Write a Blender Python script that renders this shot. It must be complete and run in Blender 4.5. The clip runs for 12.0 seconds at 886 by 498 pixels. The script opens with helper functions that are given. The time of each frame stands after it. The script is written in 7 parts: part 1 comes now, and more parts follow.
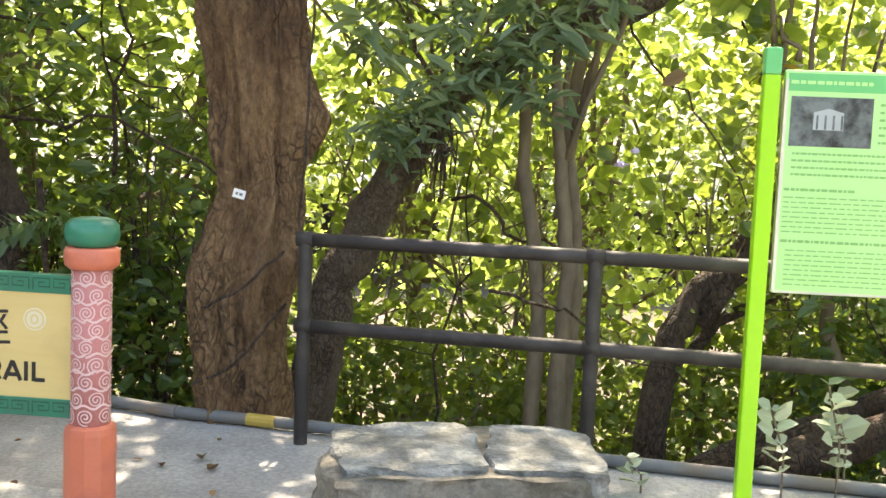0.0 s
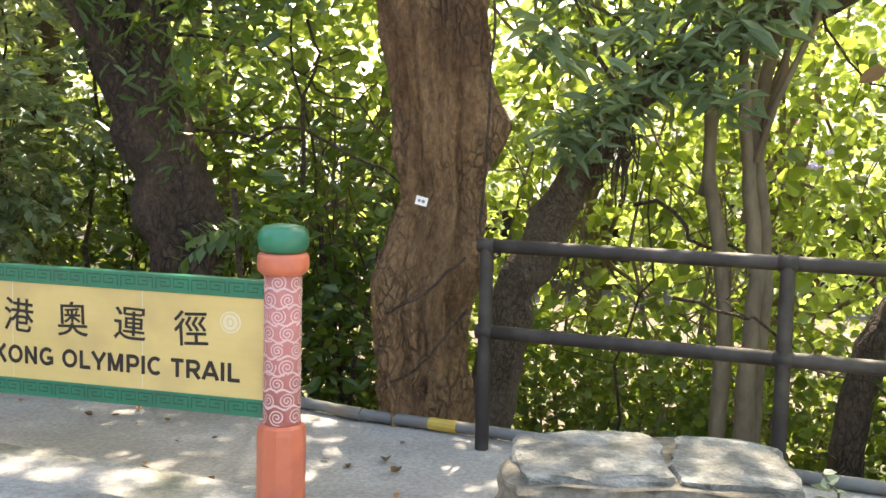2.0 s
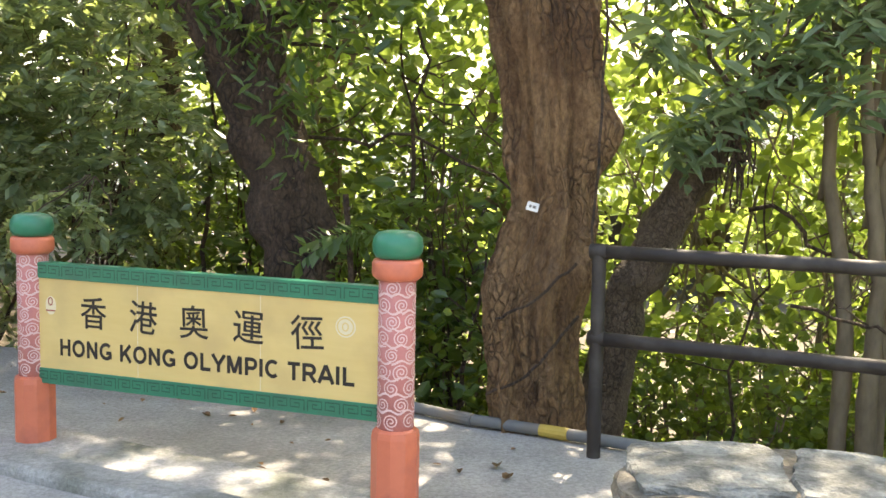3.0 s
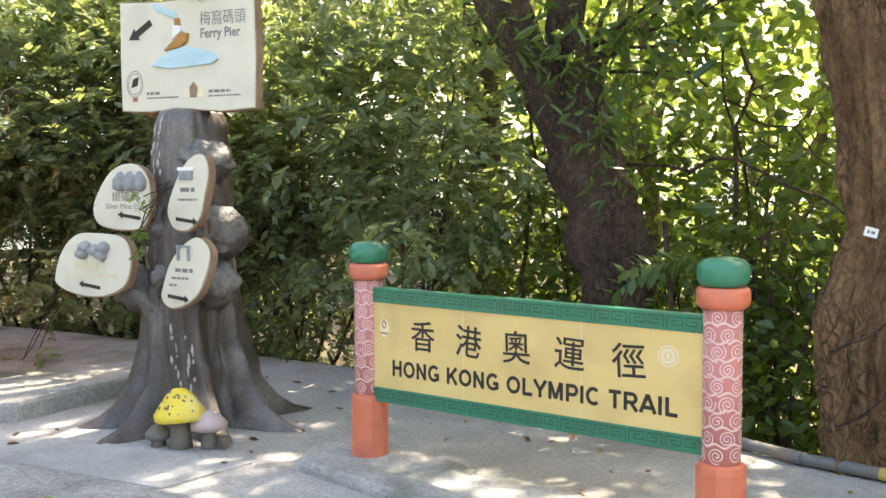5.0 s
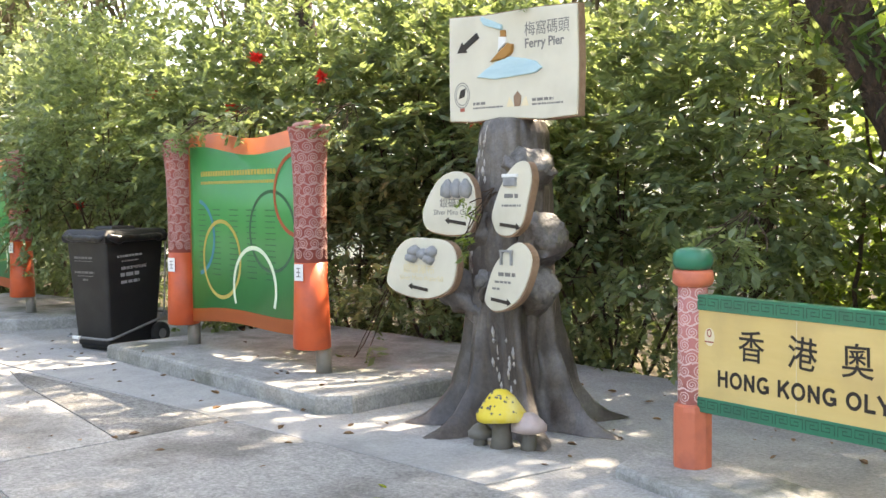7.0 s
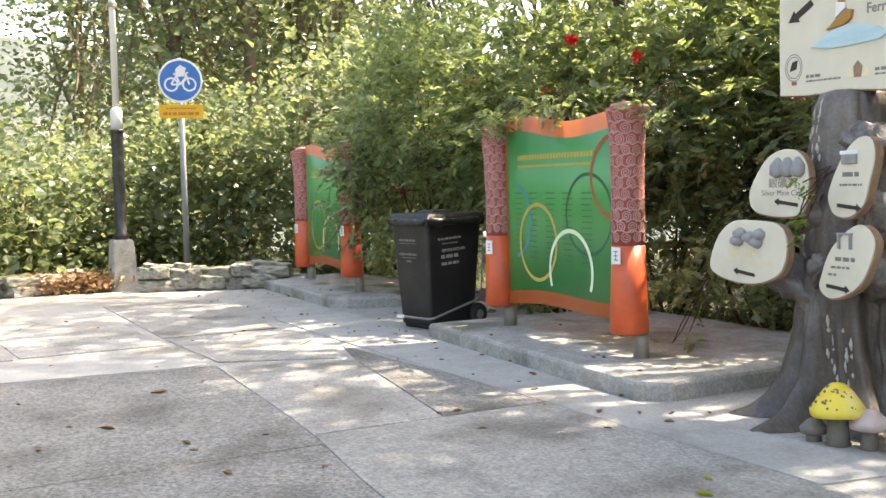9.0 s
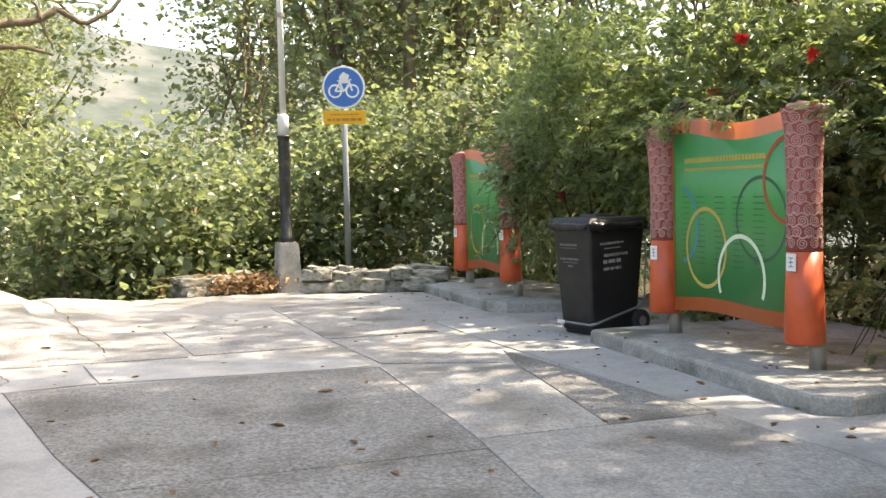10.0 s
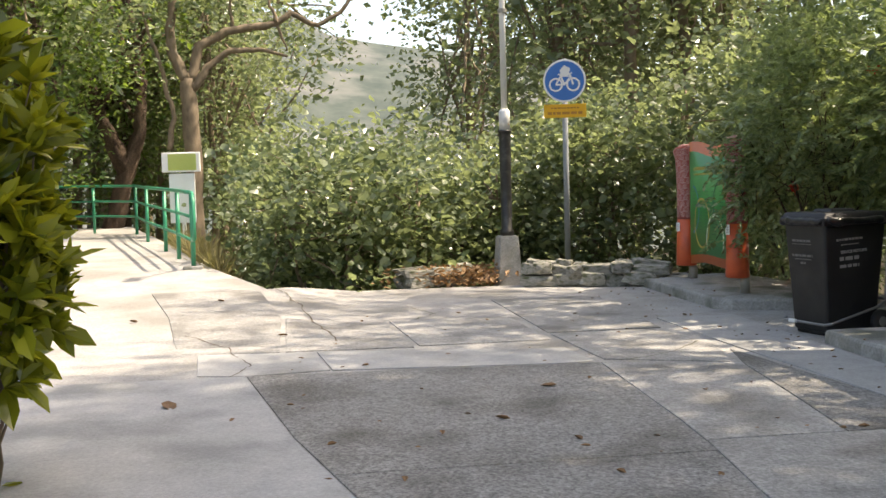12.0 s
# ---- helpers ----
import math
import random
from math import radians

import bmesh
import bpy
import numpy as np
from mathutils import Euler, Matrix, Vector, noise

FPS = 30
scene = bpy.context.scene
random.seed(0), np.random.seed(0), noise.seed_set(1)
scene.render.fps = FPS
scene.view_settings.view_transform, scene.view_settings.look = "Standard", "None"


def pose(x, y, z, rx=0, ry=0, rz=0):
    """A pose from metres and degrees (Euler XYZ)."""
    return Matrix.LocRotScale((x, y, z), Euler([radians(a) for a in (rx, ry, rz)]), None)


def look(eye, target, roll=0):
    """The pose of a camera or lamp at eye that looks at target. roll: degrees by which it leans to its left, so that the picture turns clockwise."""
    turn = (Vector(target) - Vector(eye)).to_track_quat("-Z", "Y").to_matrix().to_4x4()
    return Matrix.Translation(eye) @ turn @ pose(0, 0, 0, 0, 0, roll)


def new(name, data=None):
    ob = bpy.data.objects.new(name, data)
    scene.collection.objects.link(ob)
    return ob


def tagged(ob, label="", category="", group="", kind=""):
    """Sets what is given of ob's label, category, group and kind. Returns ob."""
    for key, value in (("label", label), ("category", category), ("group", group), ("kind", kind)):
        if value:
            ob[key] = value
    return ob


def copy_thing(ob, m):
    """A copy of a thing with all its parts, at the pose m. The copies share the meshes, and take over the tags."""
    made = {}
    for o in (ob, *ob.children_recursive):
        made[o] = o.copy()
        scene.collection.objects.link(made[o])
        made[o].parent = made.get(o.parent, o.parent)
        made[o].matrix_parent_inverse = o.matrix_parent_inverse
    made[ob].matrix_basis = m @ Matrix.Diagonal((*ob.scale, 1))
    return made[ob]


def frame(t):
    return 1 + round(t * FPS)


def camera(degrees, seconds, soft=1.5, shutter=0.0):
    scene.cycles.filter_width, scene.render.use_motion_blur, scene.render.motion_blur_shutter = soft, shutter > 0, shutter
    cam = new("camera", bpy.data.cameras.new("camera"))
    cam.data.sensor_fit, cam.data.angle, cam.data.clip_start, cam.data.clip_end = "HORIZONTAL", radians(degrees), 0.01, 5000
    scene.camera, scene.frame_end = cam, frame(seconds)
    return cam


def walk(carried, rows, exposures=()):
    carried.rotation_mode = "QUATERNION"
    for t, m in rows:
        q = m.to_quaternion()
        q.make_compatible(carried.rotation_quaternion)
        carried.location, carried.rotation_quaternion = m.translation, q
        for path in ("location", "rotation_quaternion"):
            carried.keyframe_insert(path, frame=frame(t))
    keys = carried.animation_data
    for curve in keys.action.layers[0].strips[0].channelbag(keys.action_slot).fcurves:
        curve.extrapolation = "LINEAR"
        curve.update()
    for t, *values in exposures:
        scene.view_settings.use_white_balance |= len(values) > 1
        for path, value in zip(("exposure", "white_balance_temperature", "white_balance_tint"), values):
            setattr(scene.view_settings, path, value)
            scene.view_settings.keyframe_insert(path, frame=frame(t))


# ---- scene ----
cam = camera(46.0, 12.0)
PATH = [
    (0, (-0.417, -0.238, 1.466), (-0.263, 1.747, 1.278), 2.4),
    (0.5, (-0.416, -0.224, 1.458), (-0.346, 1.767, 1.28), 2.2),
    (1, (-0.427, -0.22, 1.474), (-0.458, 1.77, 1.277), 1.9),
    (1.5, (-0.43, -0.221, 1.457), (-0.524, 1.768, 1.274), 1.7),
    (2, (-0.431, -0.22, 1.46), (-0.617, 1.762, 1.274), 1.4),
    (2.5, (-0.46, -0.224, 1.461), (-0.755, 1.746, 1.278), 1.2),
    (3, (-0.47, -0.224, 1.464), (-0.852, 1.731, 1.283), 1.0),
    (3.5, (-0.477, -0.23, 1.459), (-1.022, 1.686, 1.282), 0.4),
    (3.7, (-0.479, -0.245, 1.468), (-1.092, 1.651, 1.293), 0.1),
    (5.5, (-0.524, -0.217, 1.445), (-1.587, 1.473, 1.333), -0.3),
    (6, (-0.554, -0.184, 1.416), (-1.749, 1.417, 1.317), -0.5),
    (6.5, (-0.571, -0.235, 1.416), (-1.879, 1.276, 1.319), -0.4),
    (8.3, (-0.597, -0.315, 1.429), (-2.245, 0.812, 1.314), -1.2),
    (8.5, (-0.651, -0.308, 1.409), (-2.335, 0.765, 1.293), -1.2),
    (9, (-0.683, -0.298, 1.412), (-2.438, 0.653, 1.288), -1.3),
    (9.5, (-0.698, -0.338, 1.422), (-2.512, 0.496, 1.302), -1.5),
    (10, (-0.76, -0.346, 1.404), (-2.636, 0.339, 1.296), -1.3),
    (10.5, (-0.77, -0.372, 1.411), (-2.686, 0.19, 1.301), -1.3),
    (11, (-0.753, -0.394, 1.408), (-2.707, 0.017, 1.304), -1.5),
    (11.5, (-0.728, -0.42, 1.424), (-2.7, -0.105, 1.303), -1.4),
    (12, (-0.748, -0.41, 1.422), (-2.724, -0.124, 1.31), -1.5),
]
walk(cam, [(t, look(eye, target, roll)) for t, eye, target, roll in PATH],
     [(0, 2.72, 8300, 13), (3.5, 2.74, 8300, 13), (5.5, 2.78, 8300, 13), (9, 2.52, 8400, 13), (12, 1.57, 8200, 13)])

# ---- light ----
world = bpy.data.worlds.new("sky")
scene.world = world
world.use_nodes = True
wn = world.node_tree
sky = wn.nodes.new("ShaderNodeTexSky")
sky.sky_type, sky.sun_disc = "NISHITA", False
SUN_EL, SUN_AZ = radians(56), radians(8)   # azimuth from +y towards +x
sky.sun_elevation, sky.sun_rotation = SUN_EL, SUN_AZ
sky.air_density, sky.dust_density = 1.0, 2.5
wn.nodes["Background"].inputs["Strength"].default_value = 0.15
wn.links.new(sky.outputs[0], wn.nodes["Background"].inputs["Color"])
sun = new("sun", bpy.data.lights.new("sun", "SUN"))
sun.data.energy, sun.data.angle, sun.data.color = 3.1, radians(0.8), (1.0, 0.965, 0.90)
sd = Vector((math.sin(SUN_AZ) * math.cos(SUN_EL), math.cos(SUN_AZ) * math.cos(SUN_EL), math.sin(SUN_EL)))
sun.matrix_world = look(sd * 40, (0, 0, 0))


# ---- materials ----
def nodes_of(name):
    m = bpy.data.materials.new(name)
    m.use_nodes = True
    return m, m.node_tree.nodes, m.node_tree.links, m.node_tree.nodes["Principled BSDF"]


def surface(name, low, high, scale=6.0, rough=0.8, bump=0.3, stretch=(1, 1, 1), stain=None, stain_scale=1.2, metal=0.0,
            spread=0.25, fine=60.0, dist=0.01, per_piece=0.0, speck=0.0):
    """Two colours mixed by noise at two scales, a stain colour in broad patches, and fine relief."""
    m, n, l, b = nodes_of(name)
    tc = n.new("ShaderNodeTexCoord")
    mp = n.new("ShaderNodeMapping")
    mp.inputs["Scale"].default_value = stretch
    l.new(tc.outputs["Object"], mp.inputs[0])
    n1 = n.new("ShaderNodeTexNoise")
    n1.inputs["Scale"].default_value, n1.inputs["Detail"].default_value, n1.inputs["Roughness"].default_value = scale, 8, 0.65
    l.new(mp.outputs[0], n1.inputs[0])
    rp = n.new("ShaderNodeValToRGB")
    rp.color_ramp.elements[0].position, rp.color_ramp.elements[1].position = 0.5 - spread, 0.5 + spread
    rp.color_ramp.elements[0].color, rp.color_ramp.elements[1].color = (*low, 1), (*high, 1)
    l.new(n1.outputs[0], rp.inputs[0])
    col = rp.outputs[0]
    if stain:
        n2 = n.new("ShaderNodeTexNoise")
        n2.inputs["Scale"].default_value, n2.inputs["Detail"].default_value = stain_scale, 5
        l.new(tc.outputs["Object"], n2.inputs[0])
        r2 = n.new("ShaderNodeValToRGB")
        r2.color_ramp.elements[0].position, r2.color_ramp.elements[1].position = 0.48, 0.68
        l.new(n2.outputs[0], r2.inputs[0])
        mx = n.new("ShaderNodeMix")
        mx.data_type = "RGBA"
        l.new(r2.outputs[0], mx.inputs[0])
        l.new(col, mx.inputs[6])
        mx.inputs[7].default_value = (*stain, 1)
        col = mx.outputs[2]
    if speck:
        n4 = n.new("ShaderNodeTexNoise")
        n4.inputs["Scale"].default_value, n4.inputs["Detail"].default_value, n4.inputs["Roughness"].default_value = 42.0, 5, 0.85
        l.new(tc.outputs["Object"], n4.inputs[0])
        r4 = n.new("ShaderNodeMapRange")
        r4.inputs[1].default_value, r4.inputs[2].default_value = 0.35, 0.65
        r4.inputs[3].default_value, r4.inputs[4].default_value = 1 - speck, 1 + speck
        l.new(n4.outputs[0], r4.inputs[0])
        h4 = n.new("ShaderNodeHueSaturation")
        l.new(r4.outputs[0], h4.inputs["Value"])
        l.new(col, h4.inputs["Color"])
        col = h4.outputs[0]
    if per_piece:
        oi = n.new("ShaderNodeObjectInfo")
        hs = n.new("ShaderNodeHueSaturation")
        mr = n.new("ShaderNodeMapRange")
        mr.inputs[3].default_value, mr.inputs[4].default_value = 1 - per_piece, 1 + per_piece
        l.new(oi.outputs["Random"], mr.inputs[0])
        l.new(mr.outputs[0], hs.inputs["Value"])
        l.new(col, hs.inputs["Color"])
        col = hs.outputs[0]
    l.new(col, b.inputs["Base Color"])
    b.inputs["Roughness"].default_value, b.inputs["Metallic"].default_value = rough, metal
    if bump:
        n3 = n.new("ShaderNodeTexNoise")
        n3.inputs["Scale"].default_value, n3.inputs["Detail"].default_value = fine, 6
        l.new(mp.outputs[0], n3.inputs[0])
        bp = n.new("ShaderNodeBump")
        bp.inputs["Strength"].default_value, bp.inputs["Distance"].default_value = bump, dist
        l.new(n3.outputs[0], bp.inputs["Height"])
        l.new(bp.outputs[0], b.inputs["Normal"])
    return m


def leaf_material(name, dark, light, through_colour, share=0.45, rough=0.33):
    """Leaves: each one its own shade, glossy above, letting light through."""
    m, n, l, b = nodes_of(name)
    ge = n.new("ShaderNodeNewGeometry")
    rp = n.new("ShaderNodeValToRGB")
    rp.color_ramp.elements[0].color, rp.color_ramp.elements[1].color = (*dark, 1), (*light, 1)
    l.new(ge.outputs["Random Per Island"], rp.inputs[0])
    l.new(rp.outputs[0], b.inputs["Base Color"])
    b.inputs["Roughness"].default_value = rough
    tr = n.new("ShaderNodeBsdfTranslucent")
    mr = n.new("ShaderNodeValToRGB")
    mr.color_ramp.elements[0].color = (*[c * 0.6 for c in through_colour], 1)
    mr.color_ramp.elements[1].color = (*through_colour, 1)
    l.new(ge.outputs["Random Per Island"], mr.inputs[0])
    l.new(mr.outputs[0], tr.inputs[0])
    mx = n.new("ShaderNodeMixShader")
    mx.inputs[0].default_value = share
    l.new(b.outputs[0], mx.inputs[1])
    l.new(tr.outputs[0], mx.inputs[2])
    l.new(mx.outputs[0], n["Material Output"].inputs[0])
    return m


def bark_material(name, crack, low, high, patch, scale=1.0):
    """Bark: upright fissured plates, weathered patches at two scales, strong relief."""
    m, n, l, b = nodes_of(name)
    tc = n.new("ShaderNodeTexCoord")

    def noise_at(size, detail, rough, squash, source=None):
        mp = n.new("ShaderNodeMapping")
        mp.inputs["Scale"].default_value = (1, 1, squash)
        l.new(source or tc.outputs["Object"], mp.inputs[0])
        t = n.new("ShaderNodeTexNoise")
        t.inputs["Scale"].default_value, t.inputs["Detail"].default_value, t.inputs["Roughness"].default_value = size * scale, detail, rough
        l.new(mp.outputs[0], t.inputs[0])
        return t

    def ramp_of(source, a, b2, ca, cb):
        r = n.new("ShaderNodeValToRGB")
        r.color_ramp.elements[0].position, r.color_ramp.elements[1].position = a, b2
        r.color_ramp.elements[0].color, r.color_ramp.elements[1].color = (*ca, 1), (*cb, 1)
        l.new(source, r.inputs[0])
        return r.outputs[0]

    def mixed(kind, factor, c1, c2):
        x = n.new("ShaderNodeMix")
        x.data_type, x.blend_type = "RGBA", kind
        for value, slot in ((factor, 0), (c1, 6), (c2, 7)):
            if isinstance(value, (int, float)):
                x.inputs[slot].default_value = value
            elif isinstance(value, tuple):
                x.inputs[slot].default_value = (*value, 1)
            else:
                l.new(value, x.inputs[slot])
        return x.outputs[2]

    grain = noise_at(30, 10, 0.78, 0.7)
    base = ramp_of(grain.outputs[0], 0.30, 0.72, low, high)
    broad = noise_at(3.0, 7, 0.68, 0.45)
    base = mixed("MIX", ramp_of(broad.outputs[0], 0.45, 0.60, (0, 0, 0), (1, 1, 1)), base, mixed("MULTIPLY", 0.75, base, patch))
    lichen = noise_at(9, 7, 0.7, 0.8)
    base = mixed("MIX", ramp_of(lichen.outputs[0], 0.60, 0.70, (0, 0, 0), (0.4, 0.4, 0.4)), base, tuple(0.5 * v + 0.10 for v in high))
    warp = noise_at(5, 3, 0.5, 1.0)
    bent = mixed("LINEAR_LIGHT", 0.09, tc.outputs["Object"], warp.outputs[1])
    plates = n.new("ShaderNodeTexVoronoi")
    plates.feature = "DISTANCE_TO_EDGE"
    plates.inputs["Scale"].default_value = 24 * scale
    pm = n.new("ShaderNodeMapping")
    pm.inputs["Scale"].default_value = (1, 1, 0.42)
    l.new(bent, pm.inputs[0])
    l.new(pm.outputs[0], plates.inputs[0])
    fissure = ramp_of(plates.outputs[0], 0.0, 0.16, (0, 0, 0), (1, 1, 1))
    depth = noise_at(3.4, 4, 0.6, 0.5)
    some = ramp_of(depth.outputs[0], 0.36, 0.62, (0.72, 0.72, 0.72), (0.12, 0.12, 0.12))
    shown = mixed("MIX", some, (1.0, 1.0, 1.0), fissure)
    l.new(mixed("MIX", shown, crack, base), b.inputs["Base Color"])
    b.inputs["Roughness"].default_value = 0.92
    hm = n.new("ShaderNodeMath")
    hm.operation = "MULTIPLY_ADD"
    hm.inputs[1].default_value = 0.9
    l.new(grain.outputs[0], hm.inputs[0])
    l.new(shown, hm.inputs[2])
    bp = n.new("ShaderNodeBump")
    bp.inputs["Strength"].default_value, bp.inputs["Distance"].default_value = 1.0, 0.045
    l.new(hm.outputs[0], bp.inputs["Height"])
    l.new(bp.outputs[0], b.inputs["Normal"])
    return m


M = {}
M["concrete"] = surface("concrete", (0.27, 0.26, 0.245), (0.40, 0.39, 0.37), 3.0, 0.9, 0.35, stain=(0.22, 0.21, 0.19), stain_scale=0.7, speck=0.3)
M["concrete_light"] = surface("concrete_light", (0.31, 0.31, 0.30), (0.42, 0.415, 0.40), 4.0, 0.85, 0.25, stain=(0.25, 0.25, 0.24), stain_scale=1.3, per_piece=0.06, speck=0.18)
M["concrete_grey"] = surface("concrete_grey", (0.225, 0.22, 0.208), (0.38, 0.37, 0.35), 9.0, 0.92, 0.7, stain=(0.17, 0.163, 0.15), stain_scale=1.5, per_piece=0.1, speck=0.42)
M["concrete_dark"] = surface("concrete_dark", (0.165, 0.16, 0.15), (0.32, 0.31, 0.292), 14.0, 0.95, 0.9, stain=(0.145, 0.136, 0.12), stain_scale=1.4, per_piece=0.08, speck=0.6)
M["kerb"] = surface("kerb_concrete", (0.24, 0.235, 0.22), (0.40, 0.39, 0.365), 7.0, 0.92, 0.6, stain=(0.14, 0.145, 0.115), stain_scale=2.2, speck=0.3)
M["soil"] = surface("soil", (0.05, 0.038, 0.025), (0.12, 0.09, 0.055), 4.0, 0.95, 0.9, stain=(0.06, 0.07, 0.03), stain_scale=0.5)
M["bark"] = bark_material("bark", (0.03, 0.016, 0.009), (0.135, 0.068, 0.031), (0.52, 0.31, 0.15), (0.38, 0.31, 0.28))
M["bark_grey"] = bark_material("bark_grey", (0.024, 0.016, 0.012), (0.09, 0.06, 0.042), (0.32, 0.235, 0.165), (0.6, 0.58, 0.55), 1.3)
M["bark_dark"] = bark_material("bark_dark", (0.007, 0.005, 0.004), (0.028, 0.018, 0.012), (0.21, 0.135, 0.088), (0.55, 0.5, 0.46))
M["bark_thin"] = surface("bark_thin", (0.10, 0.075, 0.05), (0.25, 0.19, 0.125), 9.0, 0.9, 0.6, (1, 1, 0.4), fine=30)
M["rail_metal"] = surface("brown_painted_steel", (0.018, 0.013, 0.011), (0.034, 0.026, 0.022), 5.0, 0.62, 0.12, stain=(0.06, 0.05, 0.044), stain_scale=5.0)
M["rock"] = surface("lichened_rock", (0.075, 0.078, 0.066), (0.225, 0.225, 0.205), 9.0, 0.92, 1.0, stain=(0.28, 0.29, 0.27), stain_scale=6.5, fine=35, dist=0.02, speck=0.3)
M["mound"] = surface("mound_cement", (0.13, 0.115, 0.09), (0.27, 0.24, 0.19), 5.0, 0.93, 0.7, stain=(0.09, 0.085, 0.065), stain_scale=3.0, fine=40, dist=0.012, speck=0.3)
M["stone_wall"] = surface("mossy_stone", (0.15, 0.145, 0.12), (0.42, 0.40, 0.35), 9.0, 0.93, 0.8, stain=(0.10, 0.11, 0.06), stain_scale=4.0, per_piece=0.2)
M["salmon"] = surface("salmon_paint", (0.60, 0.145, 0.075), (0.72, 0.205, 0.11), 4.0, 0.45, 0.08, stain=(0.50, 0.13, 0.08), stain_scale=6.0)
M["green_paint"] = surface("green_glazed_paint", (0.012, 0.16, 0.09), (0.022, 0.215, 0.12), 6.0, 0.28, 0.05, stain=(0.03, 0.15, 0.09), stain_scale=8.0)
M["green_dark"] = surface("dark_green_groove", (0.008, 0.07, 0.04), (0.012, 0.09, 0.05), 6.0, 0.5, 0.0)
M["pink_rough"] = surface("pink_ground", (0.52, 0.17, 0.15), (0.62, 0.25, 0.22), 14.0, 0.75, 0.3)
M["pink_pale"] = surface("pale_pink_relief", (0.68, 0.42, 0.39), (0.78, 0.54, 0.50), 14.0, 0.7, 0.1)
M["cream_board"] = surface("yellow_painted_board", (0.66, 0.46, 0.16), (0.76, 0.56, 0.23), 1.6, 0.5, 0.05, (0.5, 1, 5), stain=(0.60, 0.42, 0.17), stain_scale=3.0)
M["black_paint"] = surface("black_lettering", (0.018, 0.012, 0.010), (0.03, 0.022, 0.018), 9.0, 0.5, 0.0)
M["faint"] = surface("worn_emblem_paint", (0.72, 0.60, 0.36), (0.80, 0.70, 0.50), 9.0, 0.6, 0.0)
M["emblem_red"] = surface("emblem_red", (0.35, 0.08, 0.06), (0.42, 0.12, 0.08), 9.0, 0.6, 0.0)
M["sculpt"] = surface("sculpted_cement_bark", (0.038, 0.030, 0.026), (0.112, 0.092, 0.081), 6.0, 0.42, 0.6, (1.6, 1.6, 0.6), stain=(0.185, 0.165, 0.15), stain_scale=3.0, fine=18, dist=0.012, speck=0.25)
M["sculpt_cut"] = surface("pale_cut_cement", (0.075, 0.066, 0.06), (0.25, 0.235, 0.22), 9.0, 0.5, 0.9, stain=(0.10, 0.088, 0.08), stain_scale=5.0, fine=24, dist=0.02, speck=0.3)
M["cream"] = surface("cream_sign_face", (0.63, 0.585, 0.465), (0.71, 0.67, 0.545), 2.0, 0.5, 0.03, stain=(0.57, 0.53, 0.42), stain_scale=2.5)
M["cut_wood"] = surface("painted_bark_edge", (0.20, 0.11, 0.065), (0.38, 0.25, 0.165), 9.0, 0.8, 0.5)
M["mush_yellow"] = surface("yellow_cap", (0.72, 0.50, 0.02), (0.82, 0.66, 0.10), 5.0, 0.5, 0.1, stain=(0.78, 0.72, 0.40), stain_scale=4.0)
M["mush_pink"] = surface("greyish_pink_cap", (0.40, 0.31, 0.29), (0.54, 0.44, 0.41), 8.0, 0.7, 0.2)
M["mush_grey"] = surface("grey_cap", (0.12, 0.11, 0.09), (0.20, 0.18, 0.15), 8.0, 0.8, 0.3)
M["ship_brown"] = surface("ship_hull", (0.30, 0.13, 0.03), (0.45, 0.22, 0.05), 6.0, 0.5, 0.1)
M["pale_blue"] = surface("pale_blue_relief", (0.36, 0.56, 0.62), (0.52, 0.70, 0.73), 8.0, 0.6, 0.4, (0.6, 1, 3))
M["grey_relief"] = surface("grey_relief", (0.20, 0.20, 0.20), (0.36, 0.36, 0.36), 14.0, 0.7, 0.4)
M["grey_ink"] = surface("grey_ink", (0.17, 0.16, 0.15), (0.22, 0.21, 0.19), 9.0, 0.6, 0.0)
M["yellow_ink"] = surface("yellow_ink", (0.68, 0.58, 0.34), (0.72, 0.62, 0.38), 9.0, 0.6, 0.0)
M["white"] = surface("white_paint", (0.72, 0.72, 0.70), (0.82, 0.82, 0.80), 5.0, 0.5, 0.03)
M["board_red"] = surface("vermilion_paint", (0.58, 0.085, 0.025), (0.68, 0.12, 0.04), 4.0, 0.42, 0.06, stain=(0.50, 0.085, 0.035), stain_scale=5.0)
M["board_orange"] = surface("orange_paint", (0.60, 0.14, 0.04), (0.68, 0.18, 0.055), 4.0, 0.45, 0.05)
M["board_green"] = surface("green_panel", (0.025, 0.235, 0.06), (0.04, 0.29, 0.08), 2.0, 0.35, 0.03)
M["ring_blue"] = surface("ring_blue", (0.02, 0.20, 0.26), (0.025, 0.23, 0.30), 9.0, 0.4, 0.0)
M["ring_black"] = surface("ring_dark_green", (0.02, 0.10, 0.05), (0.025, 0.115, 0.06), 9.0, 0.4, 0.0)
M["ring_red"] = surface("ring_red", (0.36, 0.07, 0.03), (0.42, 0.09, 0.04), 9.0, 0.4, 0.0)
M["ring_yellow"] = surface("ring_yellow", (0.42, 0.33, 0.07), (0.50, 0.38, 0.09), 9.0, 0.4, 0.0)
M["ring_white"] = surface("ring_pale", (0.62, 0.74, 0.52), (0.70, 0.80, 0.60), 9.0, 0.4, 0.0)
M["swirl_red"] = surface("dusty_red_ground", (0.30, 0.06, 0.05), (0.40, 0.11, 0.09), 12.0, 0.8, 0.3)
M["swirl_pale"] = surface("dusty_pink_relief", (0.42, 0.20, 0.18), (0.55, 0.32, 0.29), 12.0, 0.8, 0.1)
